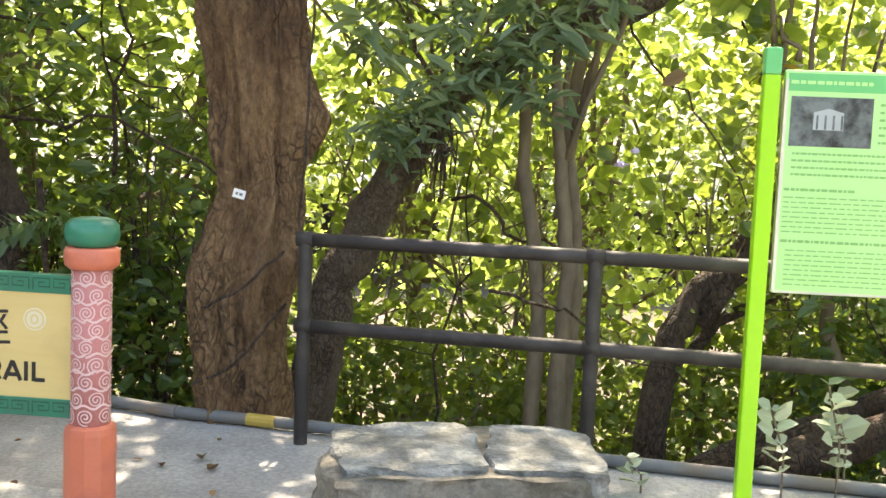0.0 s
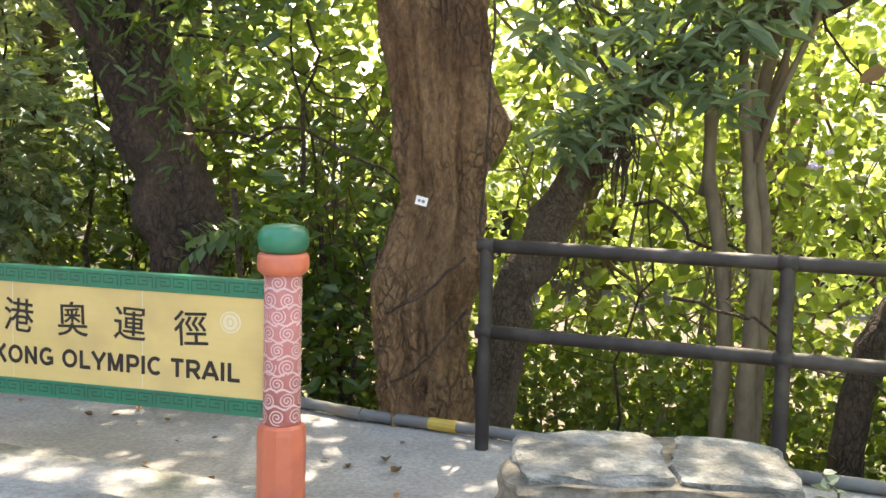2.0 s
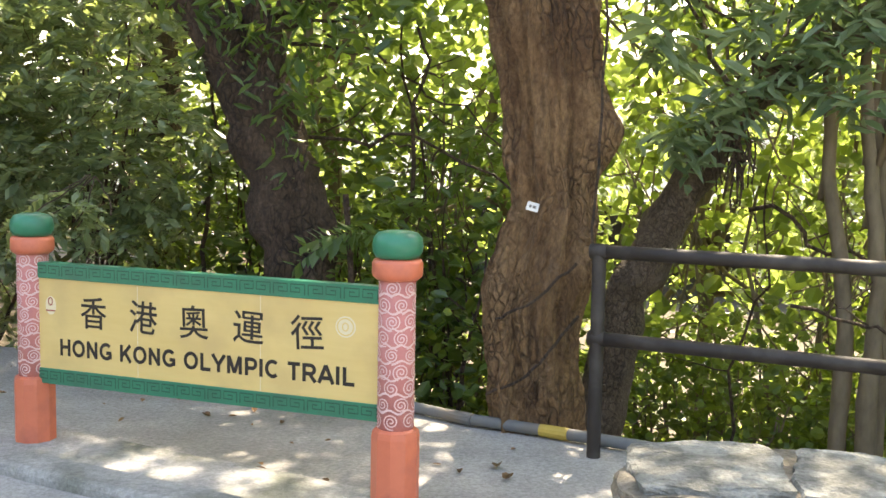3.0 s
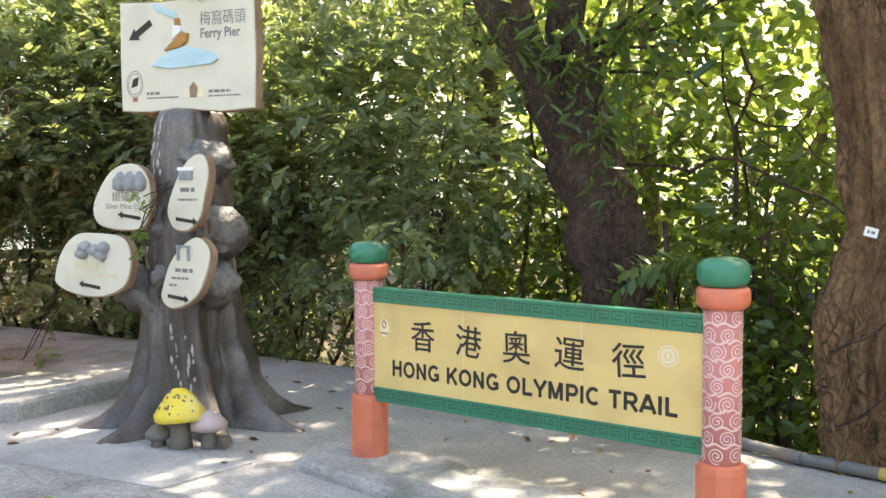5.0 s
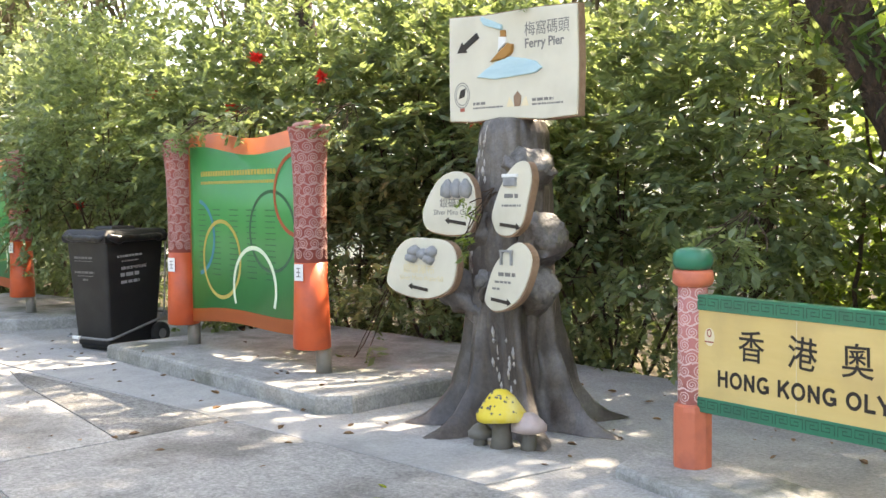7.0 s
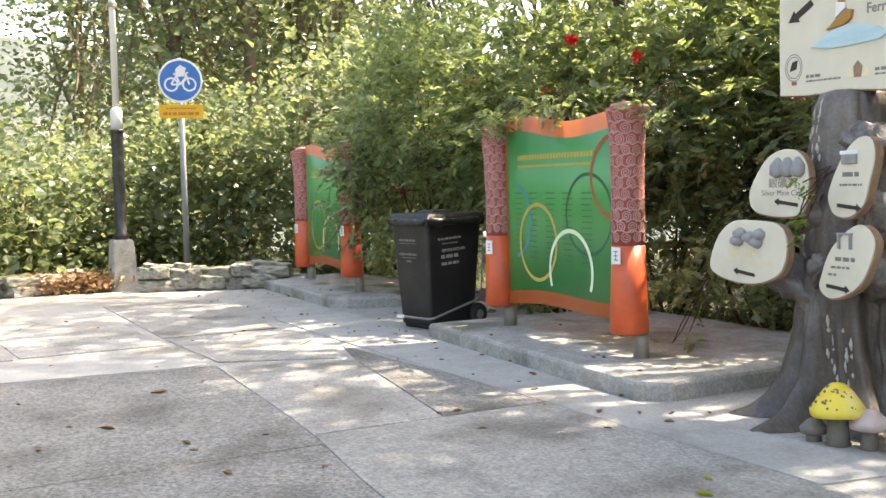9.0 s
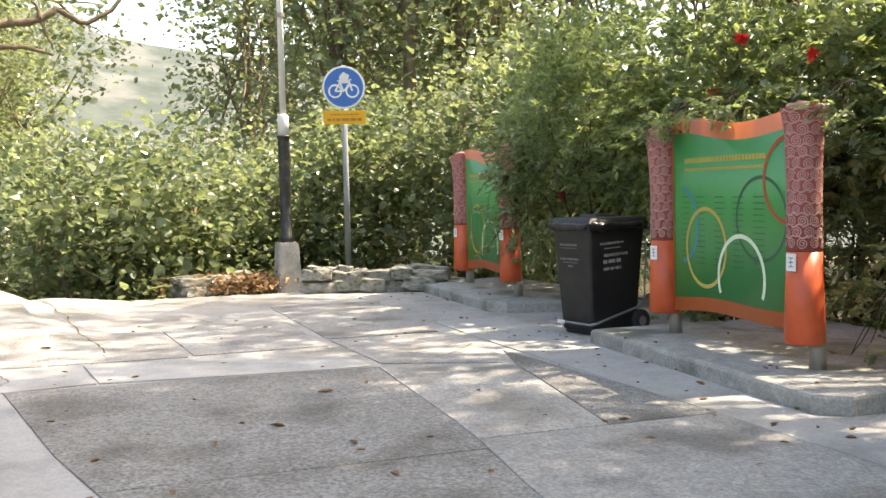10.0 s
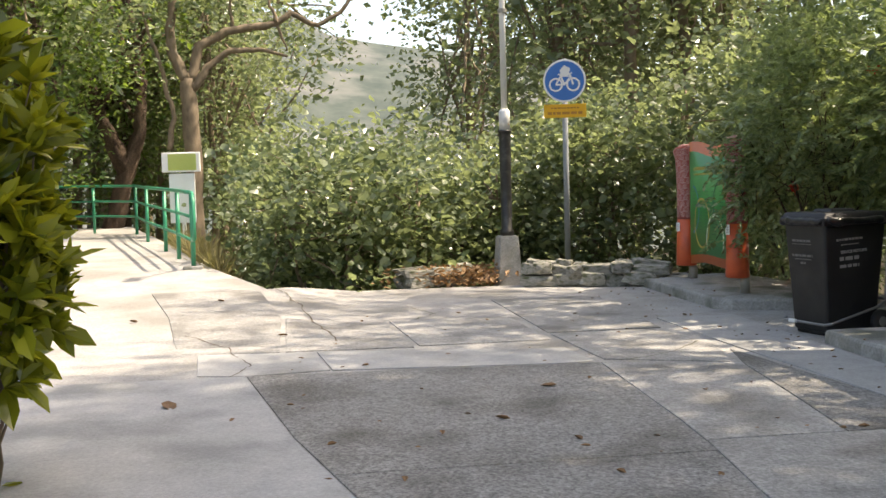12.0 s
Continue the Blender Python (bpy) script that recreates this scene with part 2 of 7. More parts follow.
M["steel"] = surface("galvanised_steel", (0.22, 0.21, 0.185), (0.36, 0.34, 0.30), 7.0, 0.5, 0.15, metal=0.4)
M["bin"] = surface("black_plastic", (0.006, 0.006, 0.007), (0.011, 0.011, 0.012), 3.0, 0.55, 0.12, stain=(0.016, 0.016, 0.016), stain_scale=4.0)
M["bag"] = surface("black_bag", (0.008, 0.008, 0.009), (0.016, 0.016, 0.017), 20.0, 0.28, 0.8, fine=14, dist=0.02)
M["print_grey"] = surface("faded_grey_print", (0.10, 0.10, 0.10), (0.16, 0.16, 0.16), 9.0, 0.6, 0.0)
M["print_white"] = surface("white_print", (0.26, 0.26, 0.26), (0.36, 0.36, 0.36), 9.0, 0.6, 0.0)
M["drip"] = surface("pale_drip", (0.32, 0.29, 0.27), (0.52, 0.49, 0.46), 30.0, 0.7, 0.2)
M["rubber"] = surface("rubber", (0.015, 0.015, 0.015), (0.028, 0.028, 0.028), 9.0, 0.7, 0.2)
M["grey_bar"] = surface("grey_bar", (0.20, 0.20, 0.20), (0.30, 0.30, 0.30), 9.0, 0.5, 0.1, metal=0.5)
M["lime"] = surface("lime_green_paint", (0.27, 0.62, 0.01), (0.33, 0.70, 0.02), 3.0, 0.35, 0.03)
M["lime_pale"] = surface("pale_green_panel", (0.36, 0.72, 0.24), (0.42, 0.77, 0.30), 1.5, 0.35, 0.02)
M["lime_head"] = surface("green_header", (0.09, 0.46, 0.14), (0.12, 0.52, 0.18), 3.0, 0.35, 0.02)
M["lime_ink"] = surface("dark_green_ink", (0.17, 0.43, 0.12), (0.22, 0.50, 0.16), 9.0, 0.5, 0.0)
M["photo"] = surface("printed_photo", (0.010, 0.012, 0.010), (0.15, 0.18, 0.17), 11.0, 0.35, 0.0, spread=0.12)
M["photo_pale"] = surface("printed_pale", (0.30, 0.34, 0.33), (0.42, 0.46, 0.45), 5.0, 0.35, 0.0)
M["conduit"] = surface("grey_conduit", (0.11, 0.115, 0.115), (0.19, 0.195, 0.195), 6.0, 0.6, 0.15, stain=(0.16, 0.13, 0.10), stain_scale=3.0)
M["tape_yellow"] = surface("yellow_tape", (0.42, 0.28, 0.05), (0.54, 0.38, 0.08), 9.0, 0.5, 0.0)
M["pole_white"] = surface("silver_painted_pole", (0.58, 0.58, 0.56), (0.70, 0.70, 0.68), 4.0, 0.4, 0.05, (1, 1, 0.3))
M["pole_black"] = surface("black_painted_pole", (0.010, 0.010, 0.010), (0.020, 0.020, 0.020), 6.0, 0.4, 0.1, stain=(0.05, 0.05, 0.045), stain_scale=9.0)
M["pole_grey"] = surface("grey_painted_pole", (0.20, 0.22, 0.23), (0.28, 0.30, 0.31), 4.0, 0.5, 0.05, (1, 1, 0.3))
M["sign_blue"] = surface("reflective_blue", (0.02, 0.13, 0.42), (0.03, 0.17, 0.50), 3.0, 0.35, 0.0)
M["sign_yellow"] = surface("reflective_amber", (0.72, 0.36, 0.01), (0.80, 0.43, 0.02), 3.0, 0.4, 0.0)
M["plate_ink"] = surface("brown_plate_print", (0.38, 0.15, 0.02), (0.46, 0.20, 0.03), 9.0, 0.5, 0.0)
M["handrail"] = surface("green_handrail_paint", (0.02, 0.22, 0.12), (0.035, 0.28, 0.16), 5.0, 0.4, 0.05)
M["olive_face"] = surface("olive_face", (0.36, 0.42, 0.10), (0.44, 0.50, 0.15), 3.0, 0.5, 0.0)
M["far_hill"] = surface("distant_hillside", (0.022, 0.038, 0.032), (0.085, 0.10, 0.082), 0.12, 0.95, 0.0, stain=(0.13, 0.13, 0.12), stain_scale=0.06)
M["dead_leaf"] = surface("dead_leaf", (0.10, 0.05, 0.022), (0.30, 0.17, 0.08), 9.0, 0.8, 0.3, per_piece=0.5)
M["flower_red"] = surface("red_stamens", (0.62, 0.02, 0.015), (0.75, 0.05, 0.03), 20.0, 0.6, 0.0)
M["flower_mauve"] = surface("mauve_petal", (0.55, 0.46, 0.68), (0.68, 0.60, 0.78), 20.0, 0.6, 0.0)
M["leaf_broad"] = leaf_material("broad_leaf", (0.02, 0.058, 0.014), (0.14, 0.205, 0.055), (0.48, 0.62, 0.10), 0.46)
# lit copy of the broad leaf: sunlight is put into its brighter colours
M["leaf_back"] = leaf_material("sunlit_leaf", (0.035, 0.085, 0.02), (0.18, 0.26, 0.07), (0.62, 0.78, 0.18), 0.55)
M["leaf_dark"] = leaf_material("dark_leaf", (0.028, 0.068, 0.022), (0.095, 0.155, 0.055), (0.32, 0.46, 0.06), 0.38, 0.30)
M["leaf_fern"] = leaf_material("feathery_leaf", (0.05, 0.092, 0.05), (0.235, 0.29, 0.165), (0.44, 0.54, 0.18), 0.45, 0.30)
M["leaf_grey"] = leaf_material("grey_green_leaf", (0.09, 0.15, 0.085), (0.27, 0.34, 0.21), (0.30, 0.42, 0.14), 0.4, 0.4)
M["leaf_pale"] = leaf_material("pale_leaf", (0.30, 0.36, 0.24), (0.50, 0.55, 0.40), (0.45, 0.52, 0.30), 0.3, 0.3)
M["leaf_dry"] = leaf_material("dry_leaf", (0.16, 0.09, 0.04), (0.42, 0.25, 0.12), (0.40, 0.22, 0.08), 0.3, 0.6)
M["leaf_yellow"] = leaf_material("yellow_green_leaf", (0.022, 0.055, 0.008), (0.30, 0.32, 0.028), (0.46, 0.46, 0.03), 0.32, 0.24)
M["leaf_far"] = leaf_material("far_leaf", (0.03, 0.062, 0.03), (0.235, 0.275, 0.165), (0.38, 0.455, 0.19), 0.44, 0.26)
M["grass_dry"] = leaf_material("dry_grass", (0.14, 0.12, 0.05), (0.30, 0.25, 0.11), (0.34, 0.30, 0.10), 0.4, 0.6)


# ---- mesh helpers ----
def mesh_from(name, verts, faces, material, smooth=True):
    me = bpy.data.meshes.new(name)
    me.from_pydata([tuple(v) for v in verts], [], [tuple(f) for f in faces])
    me.materials.append(material)
    if smooth:
        me.polygons.foreach_set("use_smooth", [True] * len(me.polygons))
    me.update()
    return me


def quads_mesh(name, verts, quads, material, smooth=False):
    """verts (n, 3) and quads (m, 4) as arrays, quickly."""
    me = bpy.data.meshes.new(name)
    me.vertices.add(len(verts))
    me.vertices.foreach_set("co", np.asarray(verts, np.float32).ravel())
    me.loops.add(quads.size)
    me.loops.foreach_set("vertex_index", np.asarray(quads, np.int32).ravel())
    me.polygons.add(len(quads))
    me.polygons.foreach_set("loop_start", np.arange(0, quads.size, 4, dtype=np.int32))
    me.polygons.foreach_set("use_smooth", np.full(len(quads), smooth))
    me.update(calc_edges=True)
    me.materials.append(material)
    return me


def thing(name, m, label, category, group="", kind=""):
    """An Empty at the base of a thing."""
    ob = new(name)
    ob.matrix_basis = m
    ob.empty_display_size = 0.1
    return tagged(ob, label, category, group, kind)


def child(name, me, parent, label="", m=None):
    ob = new(name, me)
    ob.parent = parent
    if m is not None:
        ob.matrix_basis = m
    return tagged(ob, label) if label else ob


def part(name, bm, material, parent, label="", smooth=False, m=None):
    """Links a bmesh as one mesh object under a thing or part."""
    me = bpy.data.meshes.new(name)
    bm.to_mesh(me)
    bm.free()
    me.materials.append(material)
    if smooth:
        me.polygons.foreach_set("use_smooth", [True] * len(me.polygons))
    return child(name, me, parent, label, m)


def single(name, bm, material, m, label, category, group="", kind="", smooth=False):
    ob = part(name, bm, material, None, "", smooth, m)
    return tagged(ob, label, category, group, kind)


def box(size, at=(0, 0, 0), bevel=0.0, segs=2, bm=None):
    """A box by its full size, centred at at."""
    bm = bm or bmesh.new()
    g = bmesh.ops.create_cube(bm, size=1, matrix=Matrix.Translation(at) @ Matrix.Diagonal((*size, 1)))
    if bevel:
        es = list({e for v in g["verts"] for e in v.link_edges})
        bmesh.ops.bevel(bm, geom=es, offset=bevel, segments=segs, affect="EDGES", profile=0.6)
    return bm


def lathe(profile, segs=32, bm=None, m=None):
    """Turns (radius, z) pairs about z."""
    bm = bm or bmesh.new()
    rings = []
    for r, z in profile:
        rings.append([bm.verts.new((r * math.cos(2 * math.pi * i / segs), r * math.sin(2 * math.pi * i / segs), z)) for i in range(segs)])
    for a, b in zip(rings, rings[1:]):
        for i in range(segs):
            bm.faces.new((a[i], a[(i + 1) % segs], b[(i + 1) % segs], b[i]))
    for r, flip in ((rings[0], True), (rings[-1], False)):
        bm.faces.new(r[::-1] if flip else r)
    if m is not None:
        bmesh.ops.transform(bm, matrix=m, verts=bm.verts)
    return bm


def sweep(points, radii, segs=10, closed=False, bm=None, cap=True):
    """A tube through points."""
    bm = bm or bmesh.new()
    pts = [Vector(p) for p in points]
    n = len(pts)
    if not hasattr(radii, "__len__"):
        radii = [radii] * n
    rings, side = [], None
    for i, p in enumerate(pts):
        if closed:
            d = pts[(i + 1) % n] - pts[i - 1]
        else:
            d = pts[min(i + 1, n - 1)] - pts[max(i - 1, 0)]
        d.normalize()
        if side is None:
            side = d.cross(Vector((0, 0, 1)))
            if side.length < 0.1:
                side = d.cross(Vector((1, 0, 0)))
        side = (side - d * side.dot(d)).normalized()
        up = d.cross(side)
        rings.append([bm.verts.new(p + (side * math.cos(a) + up * math.sin(a)) * radii[i]) for a in [2 * math.pi * k / segs for k in range(segs)]])
    pairs = list(zip(rings, rings[1:])) + ([(rings[-1], rings[0])] if closed else [])
    for a, b in pairs:
        for k in range(segs):
            bm.faces.new((a[k], a[(k + 1) % segs], b[(k + 1) % segs], b[k]))
    if cap and not closed:
        bm.faces.new(rings[0][::-1])
        bm.faces.new(rings[-1])
    return bm


def slab(outline, z0, z1, bm=None, bevel=0.0):
    """A flat block with the given outline between two heights."""
    bm = bm or bmesh.new()
    low = [bm.verts.new((x, y, z0)) for x, y in outline]
    top = [bm.verts.new((x, y, z1)) for x, y in outline]
    n = len(outline)
    f = bm.faces.new(top)
    bm.faces.new(low[::-1])
    for i in range(n):
        bm.faces.new((low[i], low[(i + 1) % n], top[(i + 1) % n], top[i]))
    bmesh.ops.recalc_face_normals(bm, faces=bm.faces)
    if bevel:
        bmesh.ops.bevel(bm, geom=list(f.edges), offset=bevel, segments=2, affect="EDGES", profile=0.5)
    return bm


UPRIGHT = Matrix(((1, 0, 0, 0), (0, 0, -1, 0), (0, 1, 0, 0), (0, 0, 0, 1)))  # (x, y, z) of a flat drawing to x, -z, y


def upright(bm):
    """Stands a drawing in x, y up: its top side turns to -y."""
    bmesh.ops.transform(bm, matrix=UPRIGHT, verts=bm.verts)
    return bm


def relief(outline, thick, base=0.0, bevel=0.0):
    return upright(slab(outline, base, base + thick, None, bevel))


def strokes(polylines, width, thick, base=0.0, bm=None):
    """Flat ribbons along polylines in a drawing plane x, y, from base to base + thick."""
    bm = bm or bmesh.new()
    for line in polylines:
        pts = [Vector((p[0], p[1])) for p in line]
        lo, hi = [], []
        for i, p in enumerate(pts):
            d = (pts[min(i + 1, len(pts) - 1)] - pts[max(i - 1, 0)])
            if d.length < 1e-9:
                d = Vector((1, 0))
            d.normalize()
            q = Vector((-d.y, d.x)) * width / 2
            lo.append(bm.verts.new((p.x - q.x, p.y - q.y, base + thick)))
            hi.append(bm.verts.new((p.x + q.x, p.y + q.y, base + thick)))
        for i in range(len(pts) - 1):
            bm.faces.new((lo[i], lo[i + 1], hi[i + 1], hi[i]))
    return bm


def ring_line(cx, cy, rx, ry, a0=0.0, a1=360.0, n=40):
    return [(cx + rx * math.cos(radians(a0 + (a1 - a0) * i / n)), cy + ry * math.sin(radians(a0 + (a1 - a0) * i / n))) for i in range(n + 1)]


def letters(text, size, m, material, parent, name="lettering", label="", thick=0.002, align="CENTER", width=None, bold=0.0, spacing=1.0):
    """Raised letters in the built-in font, standing in the plane that m gives (x right, y up)."""
    cu = bpy.data.curves.new(name, "FONT")
    cu.body, cu.size, cu.extrude, cu.align_x, cu.align_y, cu.offset = text, size, thick, align, "CENTER", bold
    cu.resolution_u, cu.space_character = 3, spacing
    tmp = bpy.data.objects.new("tmp", cu)
    scene.collection.objects.link(tmp)
    me = bpy.data.meshes.new_from_object(tmp.evaluated_get(bpy.context.evaluated_depsgraph_get()))
    bpy.data.objects.remove(tmp)
    bpy.data.curves.remove(cu)
    me.materials.clear()
    me.materials.append(material)
    co = np.empty(len(me.vertices) * 3)
    me.vertices.foreach_get("co", co)
    if width and len(co):
        x = co.reshape(-1, 3)
        x[:, 0] *= width / max(np.ptp(x[:, 0]), 1e-6)
        me.vertices.foreach_set("co", co)
    me.update()
    return child(name, me, parent, label, m @ UPRIGHT)


def arc(cx, cy, rx, ry, a0, a1, n=16):
    return [(cx + rx * math.cos(radians(a0 + (a1 - a0) * i / n)), cy + ry * math.sin(radians(a0 + (a1 - a0) * i / n))) for i in range(n + 1)]


CAPITALS = {  # advance, strokes; cap height 1
    "H": (1.0, [[(0.2, 0), (0.2, 1)], [(0.8, 0), (0.8, 1)], [(0.2, 0.53), (0.8, 0.53)]]),
    "O": (1.09, [arc(0.545, 0.5, 0.385, 0.41, 0, 360, 30)]),
    "N": (1.0, [[(0.2, 0), (0.2, 1)], [(0.8, 0), (0.8, 1)], [(0.2, 0.92), (0.8, 0.08)]]),
    "G": (1.09, [arc(0.56, 0.5, 0.39, 0.41, 45, 325, 26), [(0.58, 0.42), (0.97, 0.42)], [(0.88, 0.08), (0.88, 0.44)]]),
    "K": (1.0, [[(0.2, 0), (0.2, 1)], [(0.86, 1), (0.24, 0.36)], [(0.46, 0.58), (0.88, 0)]]),
    "L": (0.85, [[(0.2, 0), (0.2, 1)], [(0.2, 0.09), (0.78, 0.09)]]),
    "Y": (0.93, [[(0.06, 1), (0.465, 0.42)], [(0.87, 1), (0.465, 0.42)], [(0.465, 0), (0.465, 0.48)]]),
    "M": (1.16, [[(0.2, 0), (0.2, 1)], [(0.96, 0), (0.96, 1)], [(0.22, 1), (0.58, 0.06)], [(0.94, 1), (0.58, 0.06)]]),
    "P": (0.93, [[(0.2, 0), (0.2, 1)], [(0.2, 0.91)] + arc(0.55, 0.665, 0.24, 0.245, 90, -90, 12) + [(0.2, 0.42)]]),
    "I": (0.39, [[(0.195, 0), (0.195, 1)]]),
    "C": (1.0, [arc(0.53, 0.5, 0.37, 0.41, 48, 312, 26)]),
    "T": (0.85, [[(0.425, 0), (0.425, 1)], [(0.05, 0.91), (0.80, 0.91)]]),
    "R": (1.0, [[(0.2, 0), (0.2, 1)], [(0.2, 0.91)] + arc(0.58, 0.68, 0.24, 0.23, 90, -90, 12) + [(0.2, 0.45)], [(0.52, 0.45), (0.88, 0)]]),
    "A": (1.0, [[(0.08, 0), (0.50, 1)], [(0.92, 0), (0.50, 1)], [(0.24, 0.30), (0.76, 0.30)]]),
}


def capitals(text, height, width, x, z, y, material, parent):
    """Bold painted capitals, one part a letter, from x on along a board whose face is at y."""
    total = sum(CAPITALS[c][0] if c != " " else 0.42 for c in text)
    k = width / total
    for c in text:
        if c == " ":
            x += 0.42 * k
            continue
        adv, lines = CAPITALS[c]
        bm = bmesh.new()
        for i, line in enumerate(lines):
            strokes([[(p[0] * k, p[1] * height) for p in line]], 0.21 * height, 0.0006 + 0.0003 * i, bm=bm)
        part("letter", upright(bm), material, parent, m=pose(x, y, z))
        x += adv * k


def bars(rows, material, parent, name, m, label="", thick=0.001):
    """Writing too small to read: rows of (x, y, length, height), each broken into short word-like bars."""
    rng = random.Random(len(rows) * 7 + int(rows[0][2] * 1000))
    bm = bmesh.new()
    for x, y, length, height in rows:
        at = x
        while at < x + length - height * 0.4:
            w = min(height * (rng.uniform(3, 10) if height < 0.006 else rng.uniform(0.8, 3.0)), x + length - at)
            vs = [bm.verts.new((a, b, thick)) for a, b in ((at, y - height / 2), (at + w, y - height / 2), (at + w, y + height / 2), (at, y + height / 2))]
            bm.faces.new(vs)
            at += w + height * (1.6 if height < 0.006 else 0.45)
    return tagged(part(name, bm, material, parent, label, m=m @ UPRIGHT), label, kind="stuff")


def jitter(bm, amount, scale, seed=0.0):
    for v in bm.verts:
        v.co += noise.noise_vector(v.co * scale + Vector((seed, seed * 1.7, -seed))) * amount
    return bm


# ---- ground ----
def smooth01(a, b, x):
    t = np.clip((x - a) / (b - a), 0, 1)
    return t * t * (3 - 2 * t)


def ramp(x, y):
    """Height of the paving: level, but for the path that climbs away beside the handrail."""
    far = np.maximum(0, -10.5 - x)
    rise = 0.052 * np.minimum(far, 6.7) + 0.024 * np.maximum(0, far - 6.7)
    return rise * (1 - smooth01(-0.9, 0.5, y))


def terrain(x, y):
    """Height of the earth: under the paving, falling away behind the railing and past the far edge."""
    back = np.maximum(0, y - np.where(x > -2.5, 5.0 - 0.35 * (x + 0.5), 6.4))
    drop = -0.42 * np.minimum(back, 9) * smooth01(-9, -2.5, x) - 0.02 * back
    left = np.maximum(0, -16.2 - x) * smooth01(-2.2, -0.2, y)
    drop = drop - 0.34 * np.minimum(left, 14) * (1 - smooth01(2.5, 7, y))
    z = ramp(x, y) * (y < 0.5) - 0.06 + drop
    kerb_y = np.interp(-x, [14.5, 16.9, 22.0, 30.0], [-0.75, -1.62, -2.75, -4.7])
    corner = np.maximum(((x + 14.5) * -0.95 + (y + 0.75) * -1.35) / 1.65, -15.9 - x)
    out = np.minimum(y - kerb_y, corner) * (x < -14.5) * (y < 2.6)
    z = z - 0.85 * smooth01(0.0, 0.7, out)
    r = np.hypot(x, y)
    hills = 30 * smooth01(90, 420, r) * (0.55 + 0.45 * np.sin(np.arctan2(y, x) * 5 + 1.3))
    return z - 9 * smooth01(25, 70, r) + hills


def sheet(n, reach):
    u = np.linspace(-1, 1, n)
    g = np.sinh(u * 7) / np.sinh(7) * reach
    X, Y = np.meshgrid(g - 6, g + 2, indexing="ij")
    Z = terrain(X, Y)
    v = np.stack([X, Y, Z], -1).reshape(-1, 3)
    i = np.arange(n * n).reshape(n, n)
    q = np.stack([i[:-1, :-1], i[1:, :-1], i[1:, 1:], i[:-1, 1:]], -1).reshape(-1, 4)
    return v, q


gv, gq = sheet(360, 1500)
tagged(new("ground", quads_mesh("ground", gv, gq, M["soil"], True)), "brown leaf-littered earth falling away behind the railing", "ground", kind="structure")

PAVE = [(4.5, 3.2), (0.75, 4.62), (-0.5, 5.08), (-1.75, 5.55), (-2.7, 6.35), (-6, 6.7), (-9, 6.5), (-15.4, 5.7), (-14.9, 4.6), (-15.75, 2.9),
        (-15.9, 1.4), (-15.85, 0.2), (-14.5, -0.75), (-16.9, -1.62), (-22, -2.75), (-30, -4.7), (-30, -8.2), (-17, -4.8), (-9, -3.6), (-3, -3.4), (5, -5)]
bm = slab(PAVE, -0.12, -0.004)
for k in range(-30, 5):
    bmesh.ops.bisect_plane(bm, geom=bm.verts[:] + bm.edges[:] + bm.faces[:], plane_co=(k, 0, 0), plane_no=(1, 0, 0))
for k in (-4, -3, -2, -1.3, -0.9, -0.55, -0.2, 0.15, 0.5):
    bmesh.ops.bisect_plane(bm, geom=bm.verts[:] + bm.edges[:] + bm.faces[:], plane_co=(0, k, 0), plane_no=(0, 1, 0))
for v in bm.verts:
    v.co.z += float(ramp(v.co.x, v.co.y))
pavement = single("pavement", bm, M["concrete"], Matrix(), "weathered grey concrete paving patched in many pours", "pavement", kind="structure")

# raised concrete plinths under the boards and the trail sign
for outline, z1, text in (
        ([(-9.25, 4.18), (-5.95, 3.92), (-5.78, 4.1), (-5.80, 6.3), (-9.1, 6.4)], 0.125, "raised concrete plinth with a chipped rounded kerb edge"),
        ([(-15.0, 4.47), (-12.0, 4.31), (-11.8, 4.45), (-11.5, 5.2), (-11.5, 6.2), (-15.0, 5.9)], 0.125, "raised concrete plinth with a worn kerb edge"),
        ([(-3.72, 4.32), (-3.62, 4.0), (-2.5, 3.62), (-1.1, 3.30), (-0.98, 3.6), (-1.3, 3.86), (-3.4, 4.50)], 0.06, "low concrete footing strip under the trail sign")):
    bm = slab(outline, -0.05, z1, None, 0.03)
    bmesh.ops.subdivide_edges(bm, edges=[e for e in bm.edges if e.calc_length() > 0.4], cuts=12)
    bmesh.ops.triangulate(bm, faces=[f for f in bm.faces if len(f.verts) > 4])
    jitter(bm, 0.012, 3.1)
    single("plinth", bm, M["kerb"], Matrix(), text, "plinth", kind="structure")


# ---- railing ----
def railing():
    """Brown tubular railing: its line runs from the post by the tree past the green notice."""
    a, d = Vector((-0.69, 4.84, 0)), Vector((1.34, -0.40, 0))
    ob = thing("metal_railing", Matrix(), "dark brown painted steel tube railing with two rails", "railing")
    for k in range(4):
        p = a + d * k
        bm = lathe([(0.032, -0.12), (0.034, 0.0), (0.034, 1.0), (0.030, 1.03)], 18)
        part("post", bm, M["rail_metal"], ob, "", True, pose(*p))
    for z in (1.01, 0.585):
        pts = [a + d * t + Vector((0, 0, z)) for t in np.linspace(-0.0, 3.1, 12)]
        part("rail", sweep(pts, 0.034, 14), M["rail_metal"], ob, "", True)
    for k in range(4):
        for z in (1.01, 0.585):
            p = a + d * k
            part("weld_collar", sweep([p + Vector((0, 0, z)) - d * 0.03, p + Vector((0, 0, z)) + d * 0.03], 0.0375, 14), M["rail_metal"], ob, "", True)
    return ob


railing()

